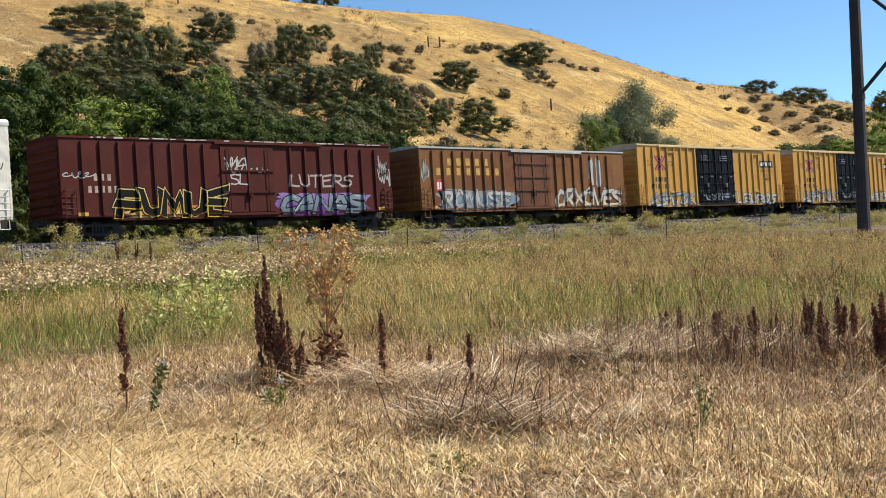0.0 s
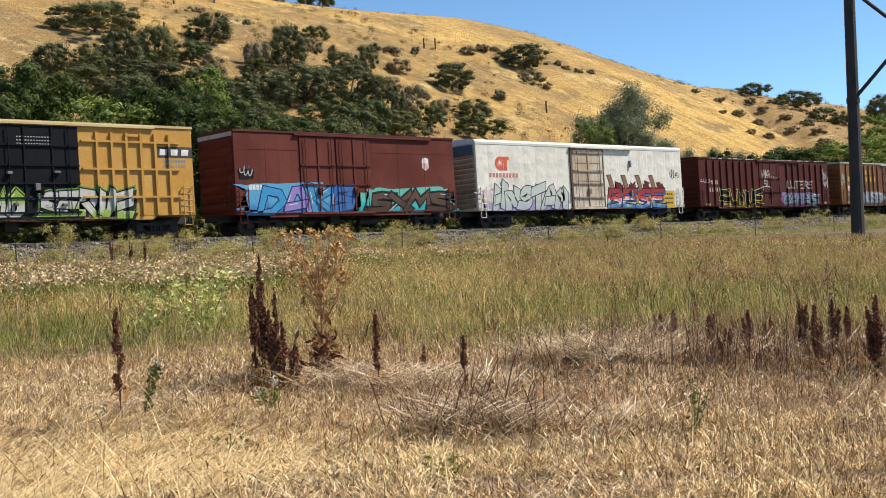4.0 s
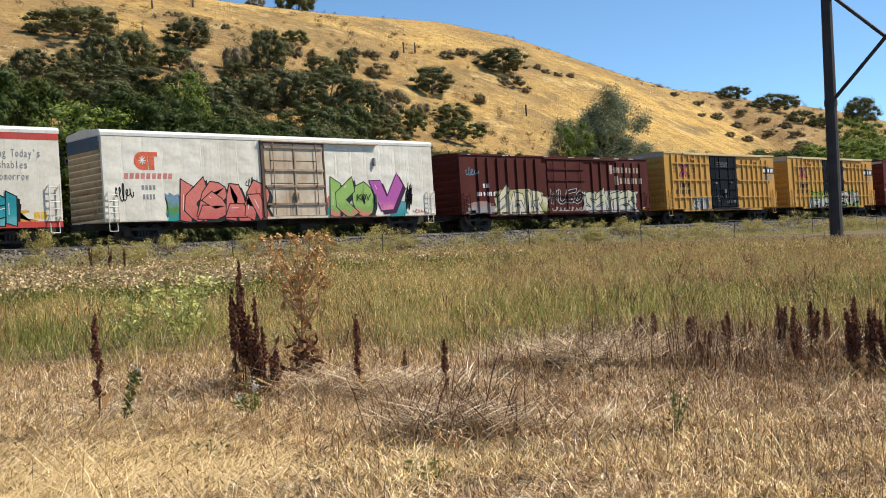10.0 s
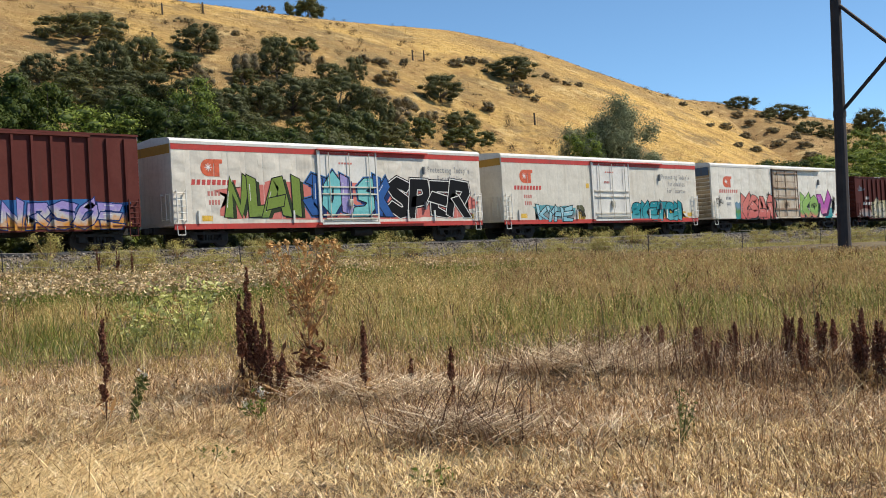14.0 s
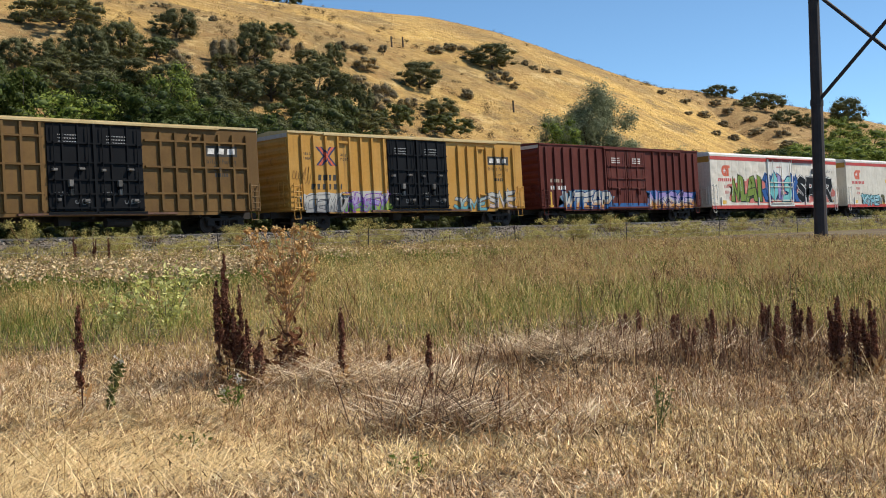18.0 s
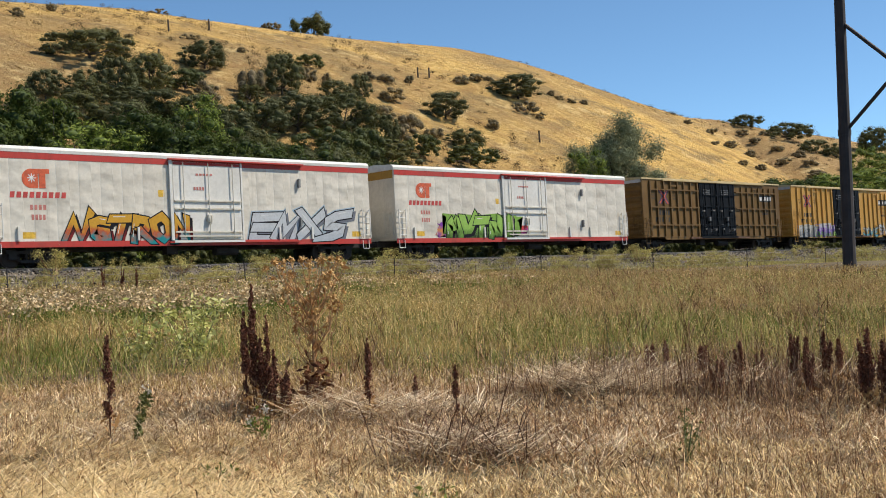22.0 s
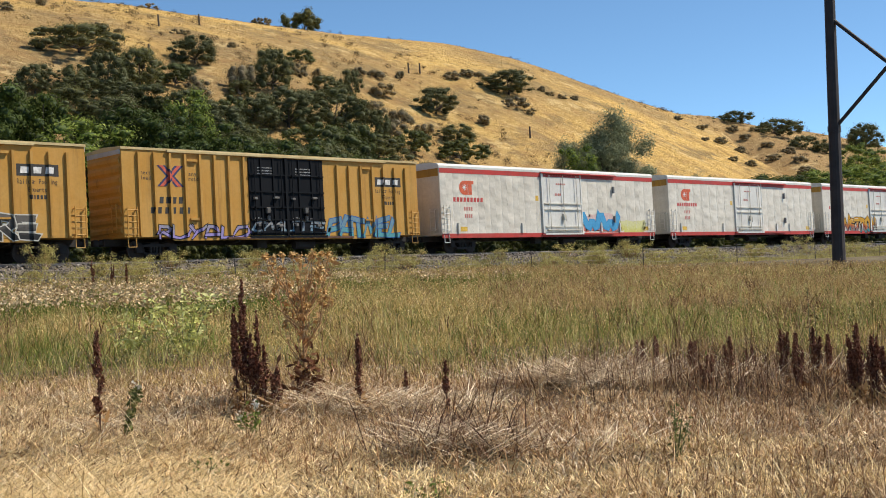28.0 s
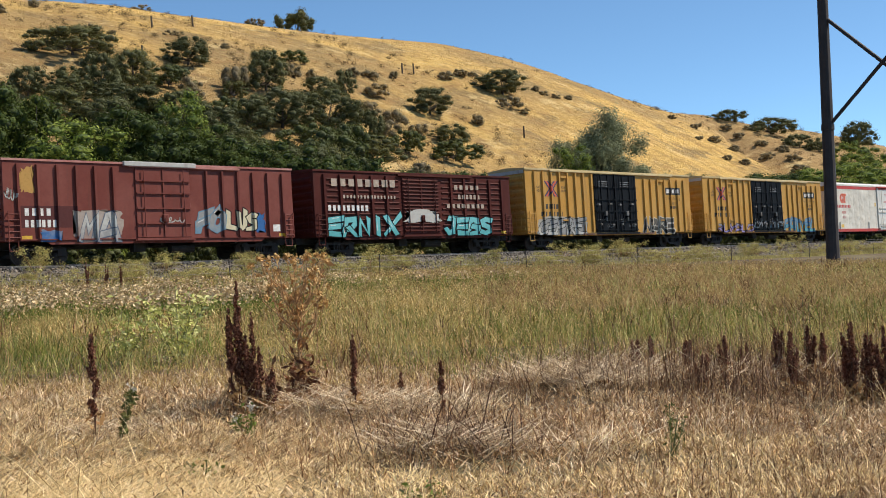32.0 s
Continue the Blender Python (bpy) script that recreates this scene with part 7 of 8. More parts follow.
c, p = pooled_car(18.9, 5.24, "yellow ribbed boxcar with twin black doors, violet and light-blue graffiti")
graffiti(c, p, "RUYALD", 1.7, 7.0, 0.95, 1.6, (LILAC, GREYW), (INK,), None, 0.7, 131, heavy=False)
graffiti(c, p, "PATMEL", 12.1, 17.4, 0.95, 2.05, (AQUA, SKYB), (BLUE,), None, 0.8, 132, heavy=False)
graffiti(c, p, "OMUTE", 7.2, 11.8, 1.2, 1.85, (SKYB, GREYW), (INK,), None, 0.9, 133, heavy=False)
CARS.append((-319.87, c))
c, p = pooled_car(18.85, 5.24, "yellow ribbed boxcar with twin black doors, grey block graffiti")
graffiti(c, p, "CEFRE", 1.2, 5.7, 0.95, 2.0, (PALE, GREYW), (INK,), (GREYW, (0.36, 0.34, 0.30)), 0.9, 134, heavy=False)
graffiti(c, p, "NARE", 12.7, 16.4, 0.95, 2.05, ((0.03, 0.03, 0.03), (0.12, 0.11, 0.10)), ((0.52, 0.50, 0.44),), None, 0.7, 135, shine=False)
CARS.append((-340.53, c))

# maroon car with corrugated panels
c, p = ribbed_car(15.75, 4.62, "dark maroon boxcar with corrugated panels and turquoise graffiti", M_MAROON, [0.73 + 1.13 * i for i in range(5)], [10.43 + 1.12 * i for i in range(5)], (6.4, 9.4), M_MAROON, w=0.16, single_rows=(0.06,))
me = mesh_of((lambda b: (tube(b, (0.10, -0.0, 0), (0.88, -0.0, 0), 0.055, n=6), b)[1])(bmesh.new()), "corrugation", M_MAROON)
for x in [0.73 + 1.13 * i for i in range(5)] + [10.43 + 1.12 * i for i in range(4)] + [9.5]:
    for k in range(10):
        part("corrugation", me, None, c).location = (x + 0.06, 0, 1.30 + 0.315 * k)
bm = bmesh.new()
me = mesh_of((lambda b: (tube(b, (6.5, -0.07, 0), (9.3, -0.07, 0), 0.05, n=6), b)[1])(bm), "door_corrugation", M_MAROON)
for k in range(15):
    part("door_corrugation", me, None, c).location = (0, 0, 1.30 + 0.205 * k)
p5 = p + [(-9, 99, 0.058)]
bars(c, p5, 8, 1.2, 6.1, 3.75, 4.15, M_FADED_CREAM, "name_bar", 0, 0.35)
bars(c, p5, 16, 2.0, 6.0, 3.10, 3.28, M_FADED_CREAM, "mark_bar", 0, 0.5)
bars(c, p5, 9, 0.9, 3.9, 2.42, 2.72, M_MARK_WHITE, "mark_bar", 0, 0.4)
bars(c, p5, 5, 10.7, 13.0, 3.72, 3.98, M_FADED_CREAM, "name_bar", 0, 0.4)
bars(c, p5, 6, 11.0, 13.0, 3.16, 3.42, M_FADED_CREAM, "name_bar", 0, 0.4)
bars(c, p5, 8, 10.0, 13.4, 2.62, 2.86, M_FADED_CREAM, "name_bar", 0, 0.4)
graffiti(c, p5, "ERNIX", 0.8, 6.0, 1.0, 2.1, ((0.10, 0.36, 0.38), (0.16, 0.46, 0.48)), (INK,), None, 0.5, 142)
graffiti(c, p5, "JEBS", 9.7, 13.8, 1.0, 2.1, ((0.10, 0.36, 0.38), (0.16, 0.46, 0.48)), (INK,), None, 0.5, 143)
patch(c, [(-9, 99, 0.125)], 6.6, 9.2, 1.75, 2.45, spray(PALE), "graffiti_cloud", 0.3, 144)
CARS.append((-357.79, c))

# brick-red car at the rear
c, p = ribbed_car(15.65, 4.60, "brick-red steel boxcar with patched paint, white marks and pale graffiti", M_RED, [0.67 + 0.92 * i for i in range(6)], [10.33 + 0.93 * i for i in range(6)], (6.35, 9.4), M_FADEDRED := car_paint("faded_red_eave", (0.45, 0.22, 0.19), (0.36, 0.12, 0.10), wear=0.5), short=0.05, w=0.10, single_rows=(0.2, 0.42, 0.64, 0.82))
part("track_cover", a_box(5.8, 9.7, -0.16, 0.0, 4.42, 4.64, bevel=0.02), M_ROOF, c)
patch(c, p, 0.75, 3.4, 1.6, 2.55, spray((0.09, 0.03, 0.028)), "repaint_patch")
bars(c, p, 4, 0.95, 2.3, 2.12, 2.44, M_MARK_WHITE, "mark_bar", 0, 0.45)
bars(c, p, 6, 0.95, 2.5, 1.62, 1.94, M_MARK_WHITE, "mark_bar", 0, 0.4)
patch(c, p, 0.8, 1.45, 3.1, 4.2, spray((0.45, 0.26, 0.08)), "graffiti_cloud", 0.3, 151)
graffiti(c, p, "MA", 3.5, 5.4, 0.95, 2.3, (GREYW, PALE), ((0.10, 0.12, 0.17),), ((0.30, 0.22, 0.19), (0.36, 0.30, 0.26)), 0.6, 152, heavy=False)
patch(c, p, 3.7, 4.3, 1.75, 2.15, spray(BLUE), "graffiti_cloud", 0.3, 153)
patch(c, p, 1.6, 2.6, 0.98, 1.5, spray(BLUE, GREYW), "graffiti_cloud", 0.3, 154)
graffiti(c, p, "FO", 9.7, 11.3, 1.3, 2.4, (SKYB, GREYW), (SKYB,), None, 0.8, 155)
graffiti(c, p, "LUS", 11.4, 13.3, 1.4, 2.35, (CREAMP,), (INK,), None, 0.7, 156)
patch(c, p, 13.1, 13.8, 1.3, 2.2, spray(BLUE), "graffiti_cloud", 0.4, 157)
scribble(c, p, 7.6, 8.9, 1.75, 2.1, PALE, 158, 0.05, 5)
scribble(c, p, 0.05, 0.6, 2.7, 3.4, PALE, 159, 0.05, 4)
patch(c, p, 14.3, 14.75, 1.35, 1.7, M_MARK_WHITE, "panel_mark")
CARS.append((-374.87, c))

# ---- fence, power pole
def fence():
    line_y = 42.0
    post = None
    bm = bmesh.new()
    box(bm, -0.022, 0.022, -0.006, 0.006, -0.4, 1.22)
    box(bm, -0.005, 0.005, -0.03, 0.006, -0.4, 1.215)
    for k in range(8):
        box(bm, -0.010, 0.010, -0.036, -0.026, 0.3 + 0.11 * k, 0.33 + 0.11 * k)
    me = mesh_of(bm, "fence_post", M_POST)
    xs = [-12.0, -1.5, 9.2, 19.8, 30.33, 38.9, 49.72, 60.06, 70.8, 81.64, 92.3, 103.0, 113.6, 124.3, 135.0]
    rnd = random.Random(4)
    tops = []
    for x in xs:
        ob = tagged(new("fence_post", me), "dark steel fence post in the weeds along the track", "fence post", "posts of the fence")
        z = 2.06 + (0.12 if x > 65 else 0)
        ob.matrix_basis = pose(x, line_y, z, rnd.uniform(-2, 2), rnd.uniform(-3, 3), rnd.uniform(-20, 20))
        tops.append((x, z))
    for k, up in enumerate((0.35, 0.62, 0.9, 1.14)):
        bm = bmesh.new()
        rings = []
        for (xa, za), (xb, zb) in zip(tops, tops[1:]):
            for i in range(5):
                u = i / 5
                p = Vector((xa + (xb - xa) * u, line_y - 0.04, za + (zb - za) * u + up - 0.08 * math.sin(math.pi * u)))
                rings.append([bm.verts.new(p + Vector((0, 0.006 * c, 0.006 * s))) for c, s in ((1, 0), (0, 1), (-1, 0), (0, -1))])
        for ra, rb in zip(rings, rings[1:]):
            for i in range(4):
                bm.faces.new((ra[i], ra[(i + 1) % 4], rb[(i + 1) % 4], rb[i]))
        tagged(new("fence_wire", mesh_of(bm, "fence_wire", M_WIRE)), "thin sagging wire strung between the fence posts", "fence wire", "wires of the fence")


fence()


def power_pole():
    """One bay of a tall braced steel frame; its second leg stands outside the view."""
    ob = tagged(new("power_pole"), "tall dark brown steel power pole frame with cross braces", "power pole")
    def at(y, z):
        return (60.86 + 0.055 * z, y, z)
    for y in (30.0, 24.3):
        bm = bmesh.new()
        for z0, z1, r0, r1 in ((0.9, 2.6, 0.37, 0.345), (2.6, 9.5, 0.345, 0.31), (9.5, 27, 0.31, 0.24)):
            tube(bm, at(y, z0), at(y, z1), r0, r1, 12)
        part("leg", bm, M_POLE, ob)
    for a, b in (((30.0, 8.95), (24.3, 14.35)), ((24.3, 9.6), (30.0, 15.05)), ((30.0, 18.5), (24.3, 24.0)), ((24.3, 18.5), (30.0, 24.0))):
        part("brace", tube(bmesh.new(), at(*a), at(*b), 0.105, n=8), M_POLE, ob)
        part("brace_collar", tube(bmesh.new(), at(a[0], a[1] - 0.16), at(a[0], a[1] + 0.16), 0.35, n=12), M_POLE, ob)
    part("cross_arm", a_box(62.1, 62.5, 21.0, 33.3, 25.2, 25.6), M_POLE, ob)


power_pole()


def hill_posts():
    bm = tube(bmesh.new(), (0, 0, -0.4), (0, 0, 1.5), 0.13, 0.11, 7)
    me = mesh_of(bm, "wooden_post", M_BARK)
    for x, y in ((84.4, 130.9), (94.3, 136.3), (120.8, 123.2), (123.7, 123.8), (120.3, 100.7), (72.9, 115.2)):
        ob = tagged(new("wooden_post", me), "weathered wooden fence post on the dry hillside", "wooden post", "posts on the hillside")
        ob.matrix_basis = pose(x, y, ground_z(x, y), 3, -4, 0)
    # low railing along the crest
    bm = bmesh.new()
    for i in range(60):
        x = 60 + i * 2.3
        z = ground_z(x, 153)
        if i % 2:
            continue
        tube(bm, (x, 153, z - 0.3), (x, 153, z + 0.55), 0.045, n=5)
        tube(bm, (x, 153, z + 0.40), (x + 4.6, 153, ground_z(x + 4.6, 153) + 0.40), 0.025, n=4)
    tagged(new("crest_railing", mesh_of(bm, "crest_railing", M_BARK)), "low dark post-and-rail along the crest of the hill", "railing")


hill_posts()


# ---- the field
def land_z(x, y):
    return np.interp(y, [p[0] for p in GROUND], [p[1] for p in GROUND]) + field_bump(x, y)


def around(rng, n, d0, d1, a0=20.0, a1=70.0, power=1.0):
    """Points of the field by distance and bearing from where the viewer stands; power < 2 thins them with distance."""
    u = rng.random(n)
    d = (d0 ** power + u * (d1 ** power - d0 ** power)) ** (1 / power)
    a = np.radians(rng.uniform(a0, a1, n))
    return d * np.sin(a), d * np.cos(a), d


def blades(name, x, y, h, w, lean, material, label, category, rng, curl=0.5, lift=0.0, way=None):
    """Bent tapering blades, three faces each, joined into one mesh; way: the bearing they lean to."""
    n = len(x)
    z = land_z(x, y) - 0.02 + lift
    t = rng.uniform(0, 2 * math.pi, n)
    f = rng.uniform(0, 2 * math.pi, n) if way is None else way
    wx, wy = np.cos(t) * w / 2, np.sin(t) * w / 2
    lx, ly = np.cos(f), np.sin(f)
    s = np.sin(lean)
    c = np.cos(lean)
    s2, c2 = np.sin(np.minimum(lean + curl * rng.uniform(0.2, 1, n), 1.9)), np.cos(np.minimum(lean + curl * rng.uniform(0.2, 1, n), 1.9))
    mx, my, mz = x + lx * s * h * 0.55, y + ly * s * h * 0.55, z + c * h * 0.55
    tx, ty, tz = mx + lx * s2 * h * 0.45, my + ly * s2 * h * 0.45, np.maximum(mz + c2 * h * 0.45, z + 0.02)
    v = np.stack([np.stack(p, -1) for p in ((x - wx, y - wy, z), (x + wx, y + wy, z), (mx + wx * 0.8, my + wy * 0.8, mz), (mx - wx * 0.8, my - wy * 0.8, mz), (tx, ty, tz))], 1)
    base = (np.arange(n) * 5)[:, None]
    f3 = np.concatenate([base + np.array([[0, 1, 2]]), base + np.array([[0, 2, 3]]), base + np.array([[3, 2, 4]])], 1).reshape(-1, 3)
    me = with_material(fast_mesh(name, v.reshape(-1, 3), f3), material)
    return tagged(new(name, me), label, category, kind="stuff")


def keep(mask, *arrays):
    return [a[mask] for a in arrays]


def across(x, y, cx, cy, wide, deep, rng, soft=0.35):
    """Inside an oval that lies across the view from the viewer's place: wide sideways, deep along the view."""
    r = math.hypot(cx, cy)
    u, v = cx / r, cy / r
    along, side = (x - cx) * u + (y - cy) * v, (x - cx) * v - (y - cy) * u
    return (side / wide) ** 2 + (along / deep) ** 2 < 1 + rng.normal(0, soft, len(x))


def tufts(rng, count, per, d0, d1, spread, power=1.6, a0=20.0, a1=70.0):
    """Blades gathered in tufts: place, distance, a size and a lean bearing that the blades of a tuft share."""
    tx, ty, td = around(rng, count, d0, d1, a0, a1, power)
    k = rng.integers(0, count, int(count * per))
    s = (rng.uniform(0.4, 1.0, count) * spread)[k]
    x, y = tx[k] + rng.normal(0, 1, len(k)) * s, ty[k] + rng.normal(0, 1, len(k)) * s
    swirl = 2.2 * wave(tx, ty, 0.8, 0.9) + rng.uniform(0, 6.28, count) * (rng.random(count) < 0.4)
    return x, y, td[k], rng.uniform(0.45, 1.6, count)[k], swirl[k] + rng.normal(0, 1.5, len(k))


def field():
    rng = np.random.default_rng(31)
    # trodden thatch: short straw lying every way, dark gaps between
    x, y, d = around(rng, 82000, 5.8, 15.5, power=1.3)
    m = (wave(x, y, 2.3, 0.2) + 0.8 * wave(x, y, 6.1, 1.3) > -0.85)
    x, y, d = keep(m, x, y, d)
    n = len(x)
    swirl = 2.2 * wave(x, y, 0.8, 0.9) + rng.normal(0, 1.6, n)
    blades("straw_thatch", x, y, rng.uniform(0.05, 0.17, n), rng.uniform(0.004, 0.009, n) * (0.5 + d / 16), rng.uniform(1.15, 1.56, n), M_STRAW, "trodden thatch of dry straw", "dry grass", rng, 0.3, rng.uniform(0.0, 0.05, n), swirl)
    # tufts of dry straw that stand out of the thatch
    x, y, d, tuft, way = tufts(rng, 2300, 32, 5.8, 15.0, 0.06, 1.35)
    m = ~(across(x, y, 4.4, 6.4, 1.9, 0.8, rng) & (rng.random(len(x)) < 0.85))
    x, y, d, tuft, way = keep(m, x, y, d, tuft, way)
    n = len(x)
    blades("dry_straw", x, y, rng.uniform(0.06, 0.19, n) * tuft, rng.uniform(0.003, 0.0075, n) * (0.5 + d / 18), rng.uniform(0.15, 1.25, n), M_STRAW, "tangled tufts of dry straw in the foreground", "dry grass", rng, 1.1, 0.0, way)
    # curled dead leaves and broken bits on the ground
    x, y, d = around(rng, 40000, 5.8, 15.0, power=1.5)
    m = wave(x, y, 1.7, 2.6) > -0.6
    x, y, d = keep(m, x, y, d)
    n = len(x)
    blades("leaf_litter", x, y, rng.uniform(0.03, 0.10, n), rng.uniform(0.006, 0.014, n), rng.uniform(0.5, 1.5, n), M_STRAW, "curled dead leaves and broken straw", "dry grass", rng, 1.0, rng.uniform(0.01, 0.09, n))
    # bleached leaves thick near the viewer
    x, y, d = around(rng, 30000, 5.8, 9.4, 40, 70, 1.3)
    m = (wave(x, y, 1.5, 4.0) > -0.3) & (rng.random(len(x)) < 1.5 - d / 8)
    x, y = keep(m, x, y)
    n = len(x)
    blades("bleached_leaves", x, y, rng.uniform(0.05, 0.13, n), rng.uniform(0.005, 0.011, n), rng.uniform(0.3, 1.3, n), M_PALE, "pale curled leaves of dry grass", "dry grass", rng, 1.2, rng.uniform(0.02, 0.08, n))
    # bleached straw lying flat
    x, y, d = around(rng, 40000, 5.8, 13, 20, 50, 1.6)
    m = across(x, y, 4.0, 7.9, 2.1, 2.2, rng) | (across(x, y, 5.0, 11.0, 1.6, 0.8, rng) & (rng.random(len(x)) < 0.6)) | (rng.random(len(x)) < 0.06)
    x, y, d = keep(m & (rng.random(len(x)) < 0.8), x, y, d)
    n = len(x)
    blades("bleached_straw", x, y, rng.uniform(0.08, 0.26, n), rng.uniform(0.004, 0.008, n), rng.uniform(1.0, 1.5, n), M_PALE, "bleached straw pressed flat", "dry grass", rng, 0.4, 0.05, 2.0 * wave(x, y, 0.6, 0.5) + rng.normal(0, 0.8, n))
    # the palest patch, trodden flat near the viewer
    x, y, d = around(rng, 40000, 5.8, 9.5, 20, 52, 1.6)
    m = (across(x, y, 4.1, 6.75, 0.85, 0.8, rng, 0.6) | across(x, y, 3.3, 7.1, 0.9, 0.9, rng, 0.6)) & (rng.random(len(x)) < 0.6)
    x, y = keep(m, x, y)
    n = len(x)
    blades("trodden_straw", x, y, rng.uniform(0.08, 0.28, n), rng.uniform(0.004, 0.009, n), rng.uniform(1.25, 1.55, n), M_TRODDEN, "pale yellow straw trodden flat", "dry grass", rng, 0.15, rng.uniform(0.04, 0.09, n), 0.6 + rng.normal(0, 0.7, n))
    # a few long loose stalks
    x, y, d = around(rng, 1500, 5.8, 14.5, power=1.4)
    n = len(x)
    blades("loose_stalks", x, y, rng.uniform(0.25, 0.75, n), rng.uniform(0.003, 0.007, n), rng.uniform(0.5, 1.45, n), M_PALE, "long pale stalks leaning in the dry grass", "dry grass", rng, 0.35, 0.04)
    # grey matted heaps of old stalks, combed one way
    for cx, cy, wide, deep, count, tall, comb in ((9.75, 7.65, 0.85, 0.55, 1300, 0.7, -0.35), (10.9, 6.6, 1.2, 0.5, 700, 0.6, -0.2), (7.35, 8.4, 0.8, 0.40, 620, 0.55, -0.5), (7.9, 8.0, 0.6, 0.35, 500, 0.5, 0.2), (6.2, 6.0, 0.55, 0.32, 620, 0.5, -0.9), (5.3, 9.1, 0.5, 0.3, 260, 0.4, -0.6), (7.0, 5.4, 0.5, 0.25, 260, 0.4, 0.4)):
        x, y = cx + rng.normal(0, 1.6, 26000), cy + rng.normal(0, 1.6, 26000)
        x, y = keep(across(x, y, cx, cy, wide, deep, rng, 0.3), x, y)
        x, y = x[:count], y[:count]
        n = len(x)
        blades("matted_stalks", x, y, rng.uniform(0.3, 1.0, n) * tall, rng.uniform(0.006, 0.013, n), rng.uniform(1.05, 1.58, n), M_GREYSTRAW, "heap of grey matted stalks of last year", "dry grass", rng, 0.15, rng.uniform(0.02, 0.16, n), comb + math.pi * (rng.random(n) < 0.5) + rng.normal(0, 0.45, n))
    # broken dark stems through the nearest heap
    x, y = 6.3 + rng.normal(0, 0.45, 900), 6.1 + rng.normal(0, 0.45, 900)
    x, y = keep(across(x, y, 6.3, 6.1, 0.8, 0.5, rng, 0.5), x, y)
    n = len(x)
    blades("broken_stems", x, y, rng.uniform(0.15, 0.6, n), rng.uniform(0.005, 0.010, n), rng.uniform(0.3, 1.5, n), M_DEADSTEM, "dark broken stems in a heap of old stalks", "weeds", rng, 0.3, rng.uniform(0.0, 0.1, n))
    # upright thin brown stems
    x, y, d = around(rng, 16000, 5.8, 16, power=1.4)
    m = rng.random(len(x)) < 0.14 + 0.72 * (wave(x, y, 0.9, 2.0) > 0.25)
    m &= ~across(x, y, 4.2, 6.6, 2.0, 1.2, rng)
    x, y, d = keep(m, x, y, d)
    n = len(x)
    blades("brown_stems", x, y, rng.uniform(0.10, 0.42, n), rng.uniform(0.0025, 0.005, n), rng.uniform(0.0, 0.7, n), M_STEMS, "thin upright brown stems", "weeds", rng, 0.25)
    # right-hand thicket of tall thin stems
    x, y, d = around(rng, 1300, 11, 17, 56, 76, 1.5)
    n = len(x)
    blades("tall_stems", x, y, rng.uniform(0.35, 0.95, n), rng.uniform(0.003, 0.006, n), rng.uniform(0.0, 0.3, n), M_STEMS, "tall thin brown stems in a thicket", "weeds", rng, 0.2)
    x, y, d = around(rng, 420, 10.5, 14.5, 41, 62, 1.5)
    m = wave(x, y, 1.1, 0.4) > -0.2
    x, y = keep(m, x, y)
    n = len(x)
    blades("tall_stems", x, y, rng.uniform(0.35, 0.9, n), rng.uniform(0.004, 0.006, n), rng.uniform(0.0, 0.35, n), M_STEMS, "thin brown stems standing at the meadow's edge", "weeds", rng, 0.2)
    # tangle of dead stems round the docks, and rusty weeds in the middle of the field
    x, y, d = around(rng, 15000, 8.4, 14.5, 46, 76, 1.6)
    m = across(x, y, 10.9, 6.2, 2.3, 0.9, rng) | (across(x, y, 9.6, 7.8, 1.2, 0.7, rng) & (rng.random(len(x)) < 0.3))
    x, y = keep(m & (rng.random(len(x)) < 0.75), x, y)
    n = len(x)
    blades("dead_stems", x, y, rng.uniform(0.15, 0.60, n), rng.uniform(0.004, 0.008, n), rng.uniform(0.0, 0.9, n), M_DEADSTEM, "tangle of dead dark brown stems round the docks", "weeds", rng, 0.4)
    x, y, d = around(rng, 34000, 5.5, 13, 26, 66, 1.6)
    m = across(x, y, 7.2, 6.3, 1.5, 0.7, rng) | (across(x, y, 5.6, 6.5, 0.8, 0.8, rng) & (rng.random(len(x)) < 0.5)) | across(x, y, 7.3, 9.0, 1.1, 0.5, rng) | across(x, y, 8.7, 8.6, 1.2, 0.5, rng) | (across(x, y, 6.3, 6.1, 0.9, 0.7, rng) & (rng.random(len(x)) < 0.6)) | (across(x, y, 8.6, 5.6, 1.5, 0.5, rng) & (rng.random(len(x)) < 0.4))
    m &= wave(x, y, 2.0, 1.1) > -0.4
    x, y = keep(m & (rng.random(len(x)) < 0.38), x, y)
    n = len(x)
    blades("rusty_weeds", x, y, rng.uniform(0.10, 0.38, n), rng.uniform(0.004, 0.009, n), rng.uniform(0.1, 1.1, n), M_RUSTWEED, "reddish-brown dried weeds among the straw", "weeds", rng, 0.6)

    # meadow: fine olive, gold and rust grass up to the fence, in drifts
    tx, ty, td = around(rng, 30000, 13.2, 66, power=0.7)
    k = rng.integers(0, len(tx), 215000)
    s = (td * 0.010)[k]
    x, y, d = tx[k] + rng.normal(0, 1, len(k)) * s, ty[k] + rng.normal(0, 1, len(k)) * s, td[k]
    tuft = rng.uniform(0.45, 1.4, len(tx))[k]
    bend = (rng.uniform(0, 6.28, len(tx))[k]) + rng.normal(0, 1.2, len(k))
    m = (y < 43.6) & (d + 0.7 * wave(x, y, 0.7, 1.4) > 13.6 + rng.normal(0, 0.4, len(d)))
    m &= (wave(x, y, 0.55, 2.2) + 0.6 * wave(x, y, 1.9, 0.1) > -1.25)
    x, y, d, tuft, bend = keep(m, x, y, d, tuft, bend)
    n = len(x)
